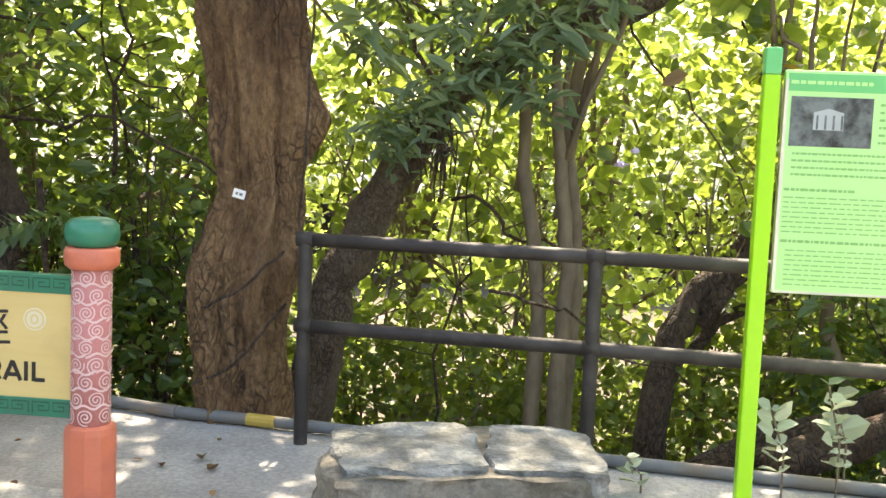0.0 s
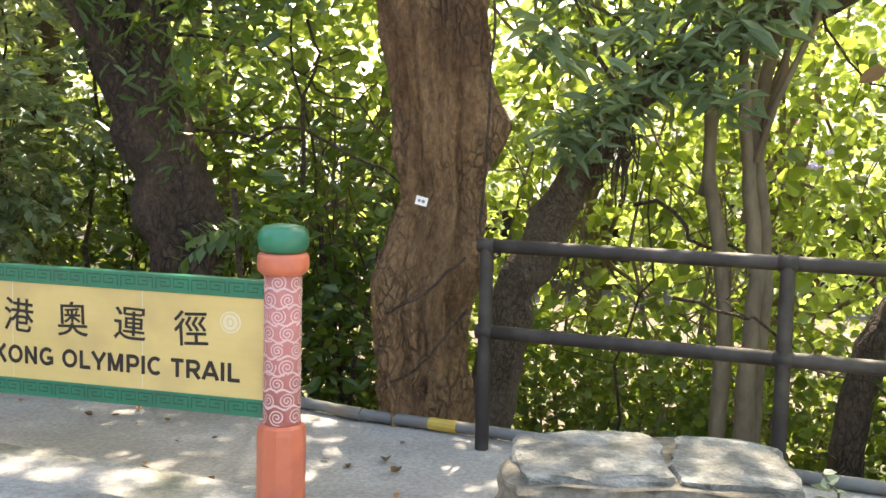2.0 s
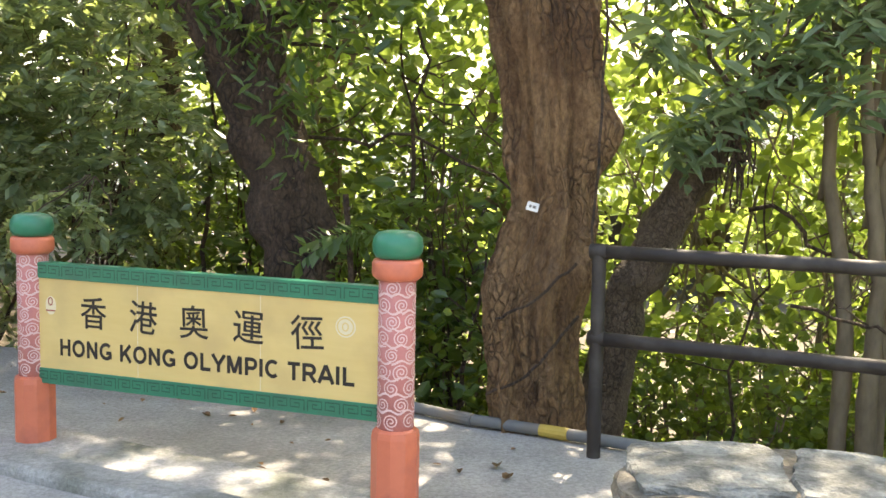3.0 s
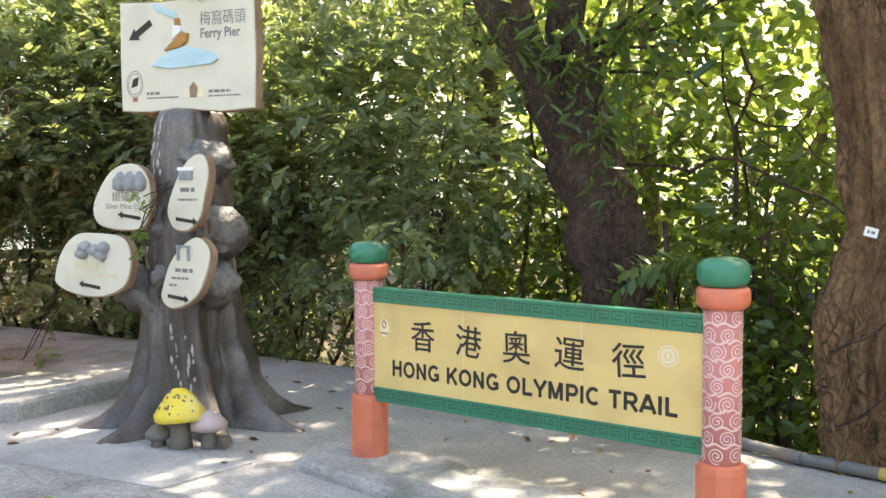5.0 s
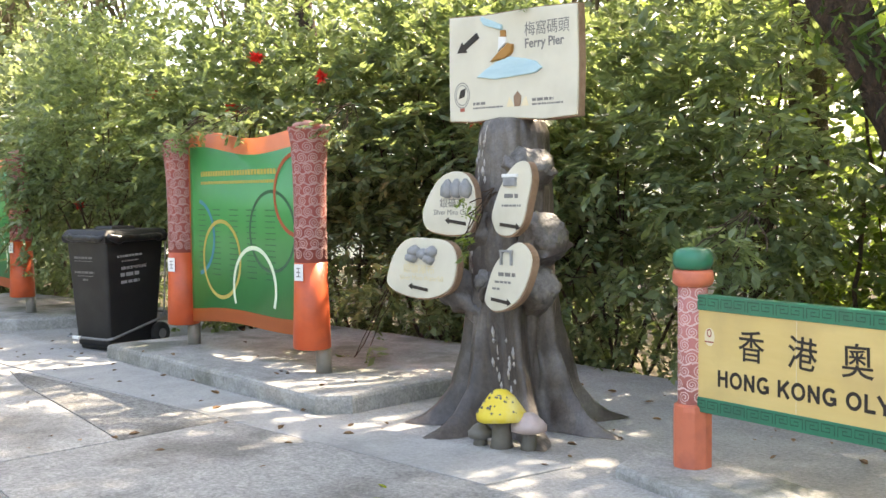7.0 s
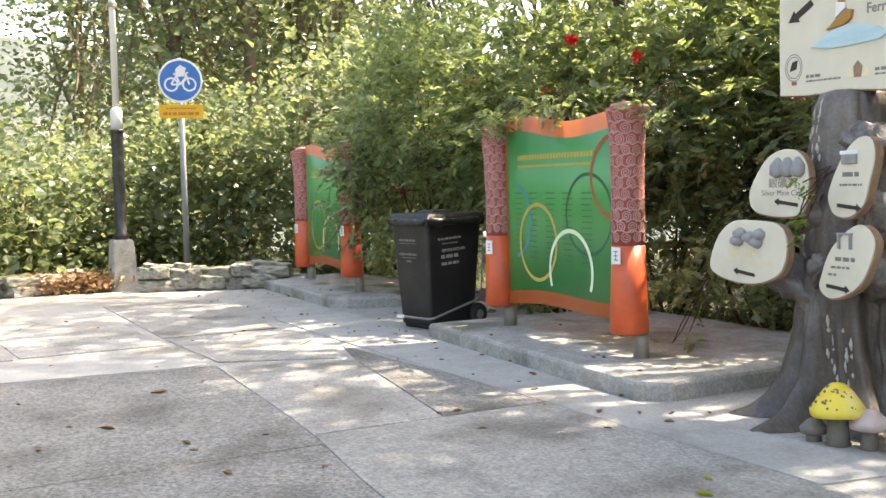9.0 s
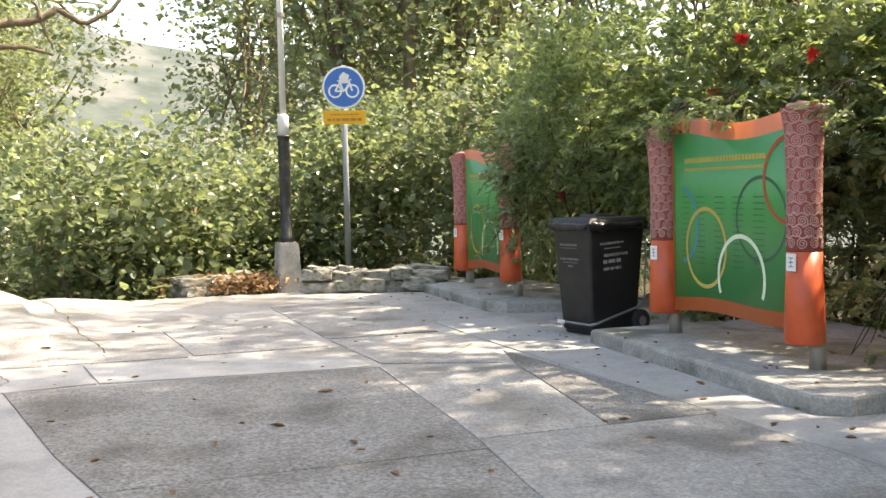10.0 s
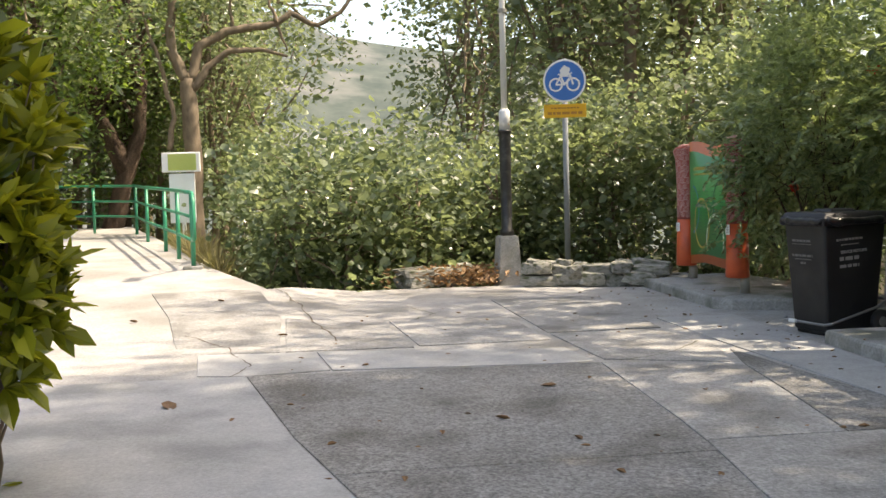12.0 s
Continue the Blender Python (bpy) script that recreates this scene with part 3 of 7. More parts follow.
# conduit along the paving's edge
ob = thing("conduit_pipe", Matrix(), "grey plastic conduit lying along the edge of the paving", "pipe")
pts = [(-4.2, 6.5, 0.03), (-3.0, 6.2, 0.035), (-2.3, 5.75, 0.035), (-1.74, 5.45, 0.035), (-1.39, 5.26, 0.035), (-0.94, 5.12, 0.035), (-0.45, 4.95, 0.035), (0.6, 4.6, 0.03), (1.8, 4.2, 0.03), (3.2, 3.75, 0.03)]
fine_pts = [Vector(a).lerp(Vector(b), t) for a, b in zip(pts, pts[1:]) for t in (0, 0.25, 0.5, 0.75)]
part("tube", sweep(fine_pts, 0.032, 12), M["conduit"], ob, "", True)
part("tape_band", sweep([(-0.98, 5.133, 0.035), (-0.83, 5.079, 0.035)], 0.034, 12), M["tape_yellow"], ob, "worn yellow tape band")
part("coupling", sweep([(-1.48, 5.308, 0.035), (-1.36, 5.245, 0.035)], 0.036, 12), M["conduit"], ob, "brown-stained coupling")


# ---- rock ----
def boulder(name, size, m, label, seed, cuts=4, mat="rock", group=""):
    bm = bmesh.new()
    bmesh.ops.create_cube(bm, size=2)
    bmesh.ops.subdivide_edges(bm, edges=bm.edges, cuts=20, use_grid_fill=True)
    for v in bm.verts:
        c = v.co
        n = max(abs(c.x), abs(c.y), abs(c.z))
        r = c.length
        c *= (0.40 * n / r + 0.60)
        w = noise.noise_vector(c * 1.3 + Vector((seed, 0, 0))) * 0.14 + noise.noise_vector(c * 3.4 + Vector((0, seed, 0))) * 0.07 + noise.noise_vector(c * 9 + Vector((0, 0, seed))) * 0.03 + noise.noise_vector(c * 24) * 0.014
        v.co = c + w
        v.co.x *= size[0] / 2
        v.co.y *= size[1] / 2
        top = 0.66 + 0.08 * noise.noise(c * 2.3 + Vector((seed, 4, 0)))
        v.co.z = (max(v.co.z, -0.9) if v.co.z < top else top + 0.18 * (v.co.z - top)) * size[2] / 2 * 1.2
    return single(name, bm, M[mat], m, label, "rock", group, smooth=False)


boulder("cement_mound", (1.08, 0.84, 0.54), pose(-0.02, 3.78, 0.06, 0, -1, 2), "rough brown-grey cement mound bedding two boulders", 5.6, mat="mound")
boulder("boulder", (0.61, 0.62, 0.22), pose(-0.215, 3.74, 0.235, 2, -2, 5), "flat grey lichen-spotted boulder set on a cement mound", 3.1)
boulder("boulder", (0.48, 0.58, 0.36), pose(0.31, 3.74, 0.165, 1, 2, -4), "grey boulder patched with pale lichen beside a flatter one", 8.7)
boulder("stone", (0.13, 0.11, 0.09), pose(0.72, 3.75, 0.05, 0, 0, 30), "small reddish-brown stone on the paving", 4.4, mat="stone_wall")


# ---- scroll pattern ----
def curl_lines(width, height, cell, seed):
    """Spirals linked by waves, as on the painted posts, in a plane width x height."""
    rng = random.Random(seed)
    out = []
    ny = int(height / (cell * 0.86))
    nx = max(2, round(width / cell))
    cw, ch = width / nx, height / ny
    for j in range(ny):
        for i in range(nx):
            cx = (i + 0.5 + (0.25 if j % 2 else -0.25)) * cw
            cy = (j + 0.5) * ch
            r = min(cw, ch) * rng.uniform(0.44, 0.54)
            s, ph = rng.choice((1, -1)), rng.uniform(0, 6.3)
            turn = [(cx + r * (1 - k / 30) * math.cos(s * k * 0.52 + ph), cy + r * (1 - k / 30) * math.sin(s * k * 0.52 + ph)) for k in range(28)]
            out.append(turn)
            for o in (0.18, 0.34):
                out.append([(cx + cw * (t - 0.5), cy + ch * (0.5 + o * 0.35) + 0.12 * ch * math.sin(6.3 * t + ph + o)) for t in np.linspace(0, 1, 7)])
    return out


def wrap(bm, radius):
    """Rolls a drawing in x, y round an upright cylinder; z becomes height over its skin."""
    for v in bm.verts:
        a = v.co.x / radius
        r = radius + v.co.z
        v.co = Vector((r * math.sin(a), -r * math.cos(a), v.co.y))
    return bm


# ---- trail sign ----
def trail_post(name, parent, at):
    ob = child(name, None, parent, "", pose(*at))
    part("base", lathe([(0.096, 0), (0.096, 0.30), (0.092, 0.325), (0.078, 0.335)], 10), M["salmon"], ob, "faceted salmon-painted base")
    part("shaft", lathe([(0.072, 0.30), (0.072, 0.93)], 36), M["pink_rough"], ob, "pink shaft carved with pale spirals", True)
    d = curl_lines(2 * math.pi * 0.072, 0.585, 0.073, 5)
    tagged(part("spiral_carving", wrap(strokes(d, 0.0050, 0.0022), 0.072), M["pink_pale"], ob, m=pose(0, 0, 0.34)), kind="stuff")
    part("collar", lathe([(0.080, 0.92), (0.097, 0.935), (0.100, 0.95), (0.100, 0.985), (0.094, 1.0), (0.05, 1.005)], 36), M["salmon"], ob, "", True)
    part("cap", lathe([(0.06, 1.0), (0.085, 1.008), (0.097, 1.03), (0.100, 1.055), (0.095, 1.085), (0.078, 1.104), (0.045, 1.112), (0.01, 1.114)], 36), M["green_paint"], ob, "glossy green rounded cap", True)
    return ob


def trail_sign():
    p1, p2 = Vector((-3.34, 4.26, 0.04)), Vector((-1.415, 3.70, 0.055))
    d = p2 - p1
    L, rz = math.hypot(d.x, d.y), math.degrees(math.atan2(d.y, d.x))
    ob = thing("trail_sign", pose(p1.x, p1.y, p1.z, 0, 0, rz), "long yellow trail sign with green borders between two carved pink posts", "sign")
    trail_post("post", ob, (0, 0, 0))
    trail_post("post", ob, (L, 0, 0.015))
    x0, x1, w = 0.045, L - 0.06, L - 0.105
    c = (x0 + x1) / 2
    z0, z1, band = 0.305, 0.905, 0.078
    panel = part("panel", box((w, 0.05, z1 - z0 - 2 * band), (c, 0.0, (z0 + z1) / 2)), M["cream_board"], ob, "weathered yellow board")
    for z in (z0 + band / 2, z1 - band / 2):
        g = part("border", box((w, 0.060, band), (c, 0.0, z), 0.004), M["green_paint"], ob, "green border carved with a key fret")
        fret, n = [], 22
        for i in range(n):
            a = x0 + w * (i + 0.1) / n
            u = w / n * 0.8
            h = band * 0.30
            q = [(0, -h), (0, h), (u, h), (u, -h * 0.5), (u * 0.35, -h * 0.5), (u * 0.35, h * 0.3), (u * 0.7, h * 0.3)]
            if i % 2:
                q = [(u - x, y) for x, y in q]
            fret.append([(a + x, z + y) for x, y in q])
        part("key_fret", upright(strokes(fret, 0.006, 0.0015, 0.030)), M["green_dark"], g)
    face = pose(0, -0.0262, 0)
    # the five brush characters and the line below
    for i, (ch, turn) in enumerate(zip("香港奧運徑", (0, 3, -2, 2, -3))):
        letters(ch, 0.168, pose(x0 + (0.372, 0.672, 0.962, 1.256, 1.556)[i], -0.0255, 0.662, 0, turn, 0), M["black_paint"], panel, "character", "", 0.0012, bold=0.0010)
    capitals("HONG KONG OLYMPIC TRAIL", 0.083, 1.64, c + 0.02 - 0.82, 0.452, -0.0255, M["black_paint"], panel)
    part("emblem", upright(slab(ring_line(x0 + 0.10, 0.695, 0.034, 0.046, n=20)[:-1], 0.0252, 0.0262)), M["faint"], panel, "small worn pale emblem")
    part("emblem", upright(strokes([ring_line(x0 + 0.10, 0.715, 0.013, 0.018, n=14), [(x0 + 0.07, 0.67), (x0 + 0.13, 0.67)]], 0.007, 0.0275)), M["emblem_red"], panel, "faint red mark")
    part("emblem", upright(slab(ring_line(x1 - 0.16, 0.715, 0.048, 0.048, n=24)[:-1], 0.0252, 0.0262)), M["faint"], panel, "faded round emblem")
    part("emblem", upright(strokes([ring_line(x1 - 0.16, 0.715, 0.038, 0.038, n=24), ring_line(x1 - 0.16, 0.715, 0.014, 0.018, n=10)], 0.006, 0.0275)), M["cream_board"], panel)
    for x in (c - 0.31, c + 0.37):
        part("panel_joint", box((0.003, 0.0515, z1 - z0 - 2 * band - 0.004), (x, 0, (z0 + z1) / 2)), M["faint"], panel)

    def settle(o, m):
        """The board narrows a little towards its right end, where its lower edge climbs."""
        m2 = m @ o.matrix_basis
        inv = m2.inverted()
        for v in o.data.vertices:
            p = m2 @ v.co
            t = (p.x - x0) / w
            low, top = z0 + 0.062 * t, z1 - 0.02 * (1 - t)
            p.z = low + (p.z - z0) / (z1 - z0) * (top - low)
            v.co = inv @ p
        for q in o.children:
            settle(q, m2)

    for o in ob.children:
        if not o.name.startswith("post"):
            settle(o, Matrix())
    return ob


trail_sign()


# ---- the sculpted stump with signs ----
def stump_sign():
    at = Vector((-4.70, 4.62, 0))
    ob = thing("stump_signpost", pose(*at), "grey-brown cement tree stump signpost with cream direction signs", "signpost")
    segs, rows = 120, 130
    H = 1.92
    verts, faces = [], []
    for j in range(rows + 1):
        z = H * j / rows
        k = z / H
        r = np.interp(z, [0, 0.05, 0.12, 0.25, 0.45, 0.75, 1.0, 1.3, 1.6, 1.80, 1.88, 1.90], [0.47, 0.385, 0.335, 0.290, 0.268, 0.260, 0.250, 0.238, 0.226, 0.212, 0.18, 0.09])
        cx = np.interp(z, [0, 0.6, 1.2, 1.6, 1.9], [-0.08, -0.13, -0.14, -0.13, -0.13])
        for i in range(segs):
            a = 2 * math.pi * i / segs
            flare = max(0, 1 - z / 0.75)
            lobes = 0.24 * math.sin(a * 7 + 0.6 + 0.5 * math.sin(a * 3)) + 0.15 * math.sin(a * 11 + 2)
            ridge = 0.12 * math.sin(a * 7 + 0.6 + z * 0.7) + 0.08 * math.sin(a * 13 + z * 1.2 + 2 * math.sin(a * 2)) + 0.04 * abs(math.sin(a * 21 + z))
            p = Vector((math.cos(a) * 1.6, math.sin(a) * 1.6, z * 2.2))
            w = noise.noise(p * 1.1) * 0.07 + noise.noise(p * 3.2) * 0.035 + noise.noise(Vector((p.x * 3, p.y * 3, z * 1.2))) * 0.03
            crease = 0.15 * max(0, 1 - 3.2 * abs(math.sin(a * 4.5 + 0.7 * math.sin(a * 2 + 1) + 0.25 * math.sin(z * 2.3)))) + 0.08 * max(0, 1 - 3 * abs(math.sin(a * 9 + 0.9 * math.sin(a * 3) + 0.4 * z)))
            calm = float(np.interp(z, [0, 0.5, 0.9, 1.9], [1.25, 1.0, 0.4, 0.25]))
            rr = r * (1 - crease * calm * 0.7 + lobes * flare ** 1.6 + 1.1 * ridge * calm + 1.3 * w)
            verts.append((cx + rr * math.cos(a), rr * math.sin(a), z))
    for j in range(rows):
        for i in range(segs):
            faces.append((j * segs + i, j * segs + (i + 1) % segs, (j + 1) * segs + (i + 1) % segs, (j + 1) * segs + i))
    faces.append(tuple(rows * segs + i for i in range(segs)))
    child("trunk", mesh_from("trunk", verts, faces, M["sculpt"]), ob)

    def stub(p, q, r0, r1, label="short sawn-off branch stub", cut=True):
        p, q = Vector(p), Vector(q)
        pts = [p.lerp(q, t) for t in np.linspace(0, 1, 18)]
        bm = sweep(pts, [(r0 + (r1 - r0) * t + (0.02 if 0.6 < t < 0.99 else 0)) * (1 if t < 0.85 else 1 - 2.2 * (t - 0.85)) for t in np.linspace(0, 1, 18)], 40)
        jitter(bm, 0.05, 6.0, p.x)
        jitter(bm, 0.032, 15.0, p.z)
        jitter(bm, 0.014, 34.0, p.y)
        st = part("branch_stub", bm, M["sculpt"], ob, label, True)
        if not cut:
            return
        d = (q - p).normalized()
        end = sweep([q - d * 0.055, q - d * 0.01, q + d * 0.012, q + d * 0.022], [r1 * 1.10, r1 * 1.06, r1 * 0.85, r1 * 0.4], 36)
        jitter(end, 0.03, 13.0, p.z)
        jitter(end, 0.016, 30.0, p.x)
        part("cut_end", end, M["sculpt_cut"], st, "pale wrinkled sawn end", True)

    stub((-0.10, -0.02, 1.40), (0.10, -0.08, 1.66), 0.14, 0.12)
    stub((-0.05, 0, 0.98), (0.25, -0.12, 1.22), 0.13, 0.115)
    stub((-0.05, 0, 0.70), (0.23, -0.16, 0.91), 0.12, 0.105)
    stub((-0.08, -0.05, 0.55), (-0.46, -0.30, 0.93), 0.13, 0.075, "arm that carries a direction sign", False)
    stub((-0.08, -0.05, 0.90), (-0.26, -0.24, 1.30), 0.10, 0.07, "arm that carries a direction sign", False)
    stub((-0.06, -0.08, 0.76), (-0.17, -0.24, 0.94), 0.11, 0.085)

    # pale drips down the ridges
    rng = random.Random(6)
    for a0, z0, z1 in ((4.25, 0.12, 0.70), (4.30, 0.95, 1.75), (4.95, 0.15, 0.62), (5.35, 0.2, 0.55), (4.05, 0.3, 0.52), (4.5, 1.5, 1.82)):
        bm = bmesh.new()
        z = z0
        while z < z1:
            L = rng.uniform(0.02, 0.07)
            a = a0 + rng.uniform(-0.09, 0.09)
            j = min(rows, int(z / H * rows))
            i = int(a / (2 * math.pi) * segs) % segs
            p = Vector(verts[j * segs + i])
            q = Vector(verts[min(rows, int((z + L) / H * rows)) * segs + i])
            sweep([p, (p + q) / 2, q], [0.004, rng.uniform(0.005, 0.015), 0.003], 6, bm=bm)
            z += L * rng.uniform(0.5, 1.6)
        tagged(part("paint_drip", bm, M["drip"], ob, "pale dribble of old paint", True), kind="stuff")

    # the pier board on top
    rot = pose(-0.050, -0.10, 1.862, 0, 0, 6) @ Matrix.Diagonal((0.945, 1, 1.075, 1))
    board = child("pier_board", None, ob, "", rot)
    bd = relief([(-0.50, 0.02), (-0.30, 0.008), (0.0, 0.018), (0.25, 0.0), (0.50, 0.012), (0.51, 0.30), (0.50, 0.615), (0.2, 0.625), (-0.2, 0.618), (-0.50, 0.63), (-0.505, 0.3)], 0.065, -0.065, 0.0)
    part("plank", bd, M["cut_wood"], board, "thick plank with a brown bark-like rim")
    part("face", relief([(-0.494, 0.024), (-0.30, 0.014), (0.0, 0.024), (0.25, 0.006), (0.494, 0.018), (0.503, 0.30), (0.494, 0.609), (0.2, 0.619), (-0.2, 0.612), (-0.494, 0.624), (-0.498, 0.3)], 0.012, 0.0, 0.005), M["cream"], board, "cream painted face")
    f = 0.012
    part("arrow", upright(slab([(-0.425, 0.415), (-0.385, 0.475), (-0.375, 0.458), (-0.265, 0.52), (-0.245, 0.49), (-0.355, 0.43), (-0.345, 0.413)], f, f + 0.006)), M["black_paint"], board, "black arrow")
    letters("Ferry Pier", 0.072, pose(0.255, -f, 0.425), M["grey_ink"], board, "lettering", "dark grey letters", 0.001, width=0.29, bold=0.0018)
    letters("梅窩碼頭", 0.085, pose(0.275, -f, 0.500), M["grey_ink"], board, "lettering", "grey Chinese characters", 0.001, width=0.33)
    sea = [(-0.26, 0.265), (-0.20, 0.30), (-0.10, 0.345), (0.0, 0.365), (0.12, 0.345), (0.20, 0.325), (0.245, 0.285), (0.20, 0.262), (0.05, 0.252), (-0.12, 0.245)]
    part("sea_relief", upright(slab(sea, f, f + 0.015, None, 0.006)), M["pale_blue"], board, "pale blue painted sea relief")
    part("hull_relief", upright(slab([(-0.15, 0.345), (-0.08, 0.395), (-0.01, 0.44), (0.03, 0.43), (0.02, 0.385), (-0.03, 0.355)], f, f + 0.024, None, 0.008)), M["ship_brown"], board, "brown ship hull relief")
    part("cabin_relief", upright(slab([(-0.085, 0.40), (-0.02, 0.445), (-0.025, 0.475), (-0.08, 0.48)], f, f + 0.02, None, 0.004)), M["white"], board, "white ship cabin relief")
    part("funnel_relief", upright(slab([(-0.07, 0.478), (-0.03, 0.475), (-0.035, 0.515), (-0.07, 0.515)], f, f + 0.016, None, 0.004)), M["ship_brown"], board)
    part("smoke_relief", upright(slab([(-0.06, 0.515), (-0.13, 0.535), (-0.20, 0.555), (-0.235, 0.59), (-0.22, 0.605), (-0.15, 0.58), (-0.06, 0.545)], f, f + 0.012, None, 0.004)), M["pale_blue"], board, "grey smoke relief")
    part("badge", upright(strokes([ring_line(-0.39, 0.17, 0.062, 0.072, n=26), ring_line(-0.39, 0.17, 0.05, 0.058, n=22)], 0.005, f + 0.001)), M["grey_ink"], board, "round badge outline")
    part("badge", upright(slab([(-0.42, 0.15), (-0.37, 0.16), (-0.36, 0.21), (-0.40, 0.20)], f, f + 0.002)), M["black_paint"], board)
    part("badge", upright(slab([(-0.405, 0.075), (-0.37, 0.075), (-0.37, 0.095), (-0.405, 0.095)], f, f + 0.003)), M["emblem_red"], board)
    part("badge", upright(slab([(0.03, 0.085), (0.075, 0.085), (0.085, 0.14), (0.055, 0.17), (0.025, 0.14)], f, f + 0.003)), M["cut_wood"], board, "small brown badge")
    part("badge", upright(slab([(-0.03, 0.085), (0.025, 0.085), (0.01, 0.12), (-0.01, 0.14)], f, f + 0.002)), M["faint"], board)
    part("badge", upright(slab([(0.08, 0.085), (0.14, 0.085), (0.12, 0.14), (0.10, 0.12)], f, f + 0.002)), M["faint"], board)
    bars([(-0.30, 0.115, 0.11, 0.016), (-0.30, 0.09, 0.24, 0.010), (0.165, 0.115, 0.16, 0.016), (0.165, 0.09, 0.23, 0.010)], M["grey_ink"], board, "small_print", pose(0, -f, 0))

    # four sawn-log direction signs
    def disc_sign(at, rz, shape, arrow, ax, ay):
        """A slice of log with a painted face; the arrow sits at ax, ay."""
        s = child("direction_sign", None, ob, "", pose(*at, 0, 0, rz))
        n = len(shape)
        smooth_shape = []
        for i in range(n):
            p0, p1, p2, p3 = [Vector(shape[(i + k) % n]) for k in (-1, 0, 1, 2)]
            for t in (0, 0.25, 0.5, 0.75):
                smooth_shape.append(tuple(0.5 * (2 * p1 + (p2 - p0) * t + (2 * p0 - 5 * p1 + 4 * p2 - p3) * t * t + (3 * p1 - p0 - 3 * p2 + p3) * t ** 3)))
        shape = smooth_shape
        part("log_slice", relief([(x * 1.012 + 0.006, y * 1.012 - 0.006) for x, y in shape], 0.05, -0.05, 0.0), M["cut_wood"], s, "bark-brown rim")
        part("face", relief(shape, 0.008, 0.0, 0.004), M["cream"], s, "cream painted face")
        f = 0.008
        q = arrow
        line = [(0.085, 0.0), (0.055, 0.022), (0.055, 0.010), (-0.075, 0.008), (-0.075, -0.012), (0.055, -0.010), (0.055, -0.02)]
        part("arrow", upright(slab([(ax + q * x, ay + y + q * 0.12 * -x) for x, y in line], f, f + 0.004)), M["black_paint"], s, "black arrow")
        return s, f

    s, f = disc_sign((-0.30, -0.36, 1.375), 6, [(-0.235, -0.10), (-0.215, -0.005), (-0.12, 0.13), (-0.02, 0.185), (0.09, 0.18), (0.16, 0.10), (0.17, -0.04), (0.13, -0.165), (0.0, -0.195), (-0.18, -0.17)], -1, 0.03, -0.115)
    for x in (-0.07, 0.0, 0.07):
        part("cave_relief", jitter(lathe([(0.02, -0.02), (0.042, 0.0), (0.04, 0.05), (0.012, 0.09)], 10), 0.012, 20, x), M["grey_relief"], s, "grey stone relief", True, pose(x + 0.04, -0.012, 0.05))
    letters("銀礦洞", 0.062, pose(0.0, -f, -0.005), M["grey_ink"], s, "lettering", "", 0.001, width=0.19)
    letters("Silver Mine Cave", 0.046, pose(0.0, -f, -0.058), M["grey_ink"], s, "lettering", "dark grey letters", 0.001, width=0.29)
    s, f = disc_sign((-0.515, -0.42, 0.975), 4, [(1.15 * x, y) for x, y in [(-0.255, -0.08), (-0.20, 0.08), (-0.10, 0.175), (0.04, 0.185), (0.19, 0.165), (0.245, 0.08), (0.235, -0.05), (0.18, -0.135), (0.05, -0.185), (-0.10, -0.18), (-0.22, -0.14)]], -1, -0.02, -0.125)
    for x, z in ((-0.05, 0.10), (0.09, 0.10), (-0.07, 0.06), (0.07, 0.055), (0.02, 0.08)):
        part("boulder_relief", jitter(lathe([(0.02, -0.03), (0.045, -0.01), (0.042, 0.02), (0.012, 0.04)], 10), 0.012, 20, x), M["grey_relief"], s, "grey boulder relief", True, pose(x, -0.01, z))
    letters("銀礦瀑布", 0.062, pose(-0.02, -f, -0.012), M["yellow_ink"], s, "lettering", "faded yellow characters", 0.001, width=0.26)
    letters("Silver Mine Waterfall", 0.045, pose(0.0, -f, -0.065), M["yellow_ink"], s, "lettering", "faded yellow letters", 0.001, width=0.36)
    s, f = disc_sign((0.205, -0.40, 1.395), -3, [(1.1 * x, 0.97 * y) for x, y in [(-0.135, -0.07), (-0.06, 0.10), (0.03, 0.205), (0.115, 0.215), (0.145, 0.12), (0.115, -0.02), (0.08, -0.14), (0.0, -0.21), (-0.09, -0.205), (-0.13, -0.15)]], 1, -0.01, -0.15)
    part("house_relief", box((0.10, 0.02, 0.05), (0.0, -0.012, 0.10), 0.006), M["grey_relief"], s, "grey house relief")
    part("house_relief", box((0.12, 0.018, 0.02), (0.0, -0.012, 0.135), 0.004), M["white"], s)
    bars([(-0.05, 0.02, 0.11, 0.024), (-0.07, -0.035, 0.15, 0.012)], M["grey_ink"], s, "small_print", pose(0, -f, 0))
    s, f = disc_sign((0.175, -0.41, 0.95), -3, [(1.2 * x, y) for x, y in [(-0.13, -0.07), (-0.08, 0.06), (0.02, 0.17), (0.10, 0.20), (0.165, 0.13), (0.15, 0.02), (0.09, -0.11), (0.0, -0.18), (-0.09, -0.20), (-0.145, -0.15)]], 1, -0.045, -0.14)
    part("arch_relief", box((0.10, 0.02, 0.012), (0.01, -0.012, 0.15)), M["grey_relief"], s, "grey gateway relief")
    for x in (-0.03, 0.05):
        part("arch_relief", box((0.012, 0.02, 0.08), (x, -0.012, 0.11)), M["grey_relief"], s)
    bars([(-0.06, 0.015, 0.14, 0.022), (-0.09, -0.03, 0.13, 0.013), (-0.11, -0.07, 0.06, 0.013)], M["grey_ink"], s, "small_print", pose(0, -f, 0))

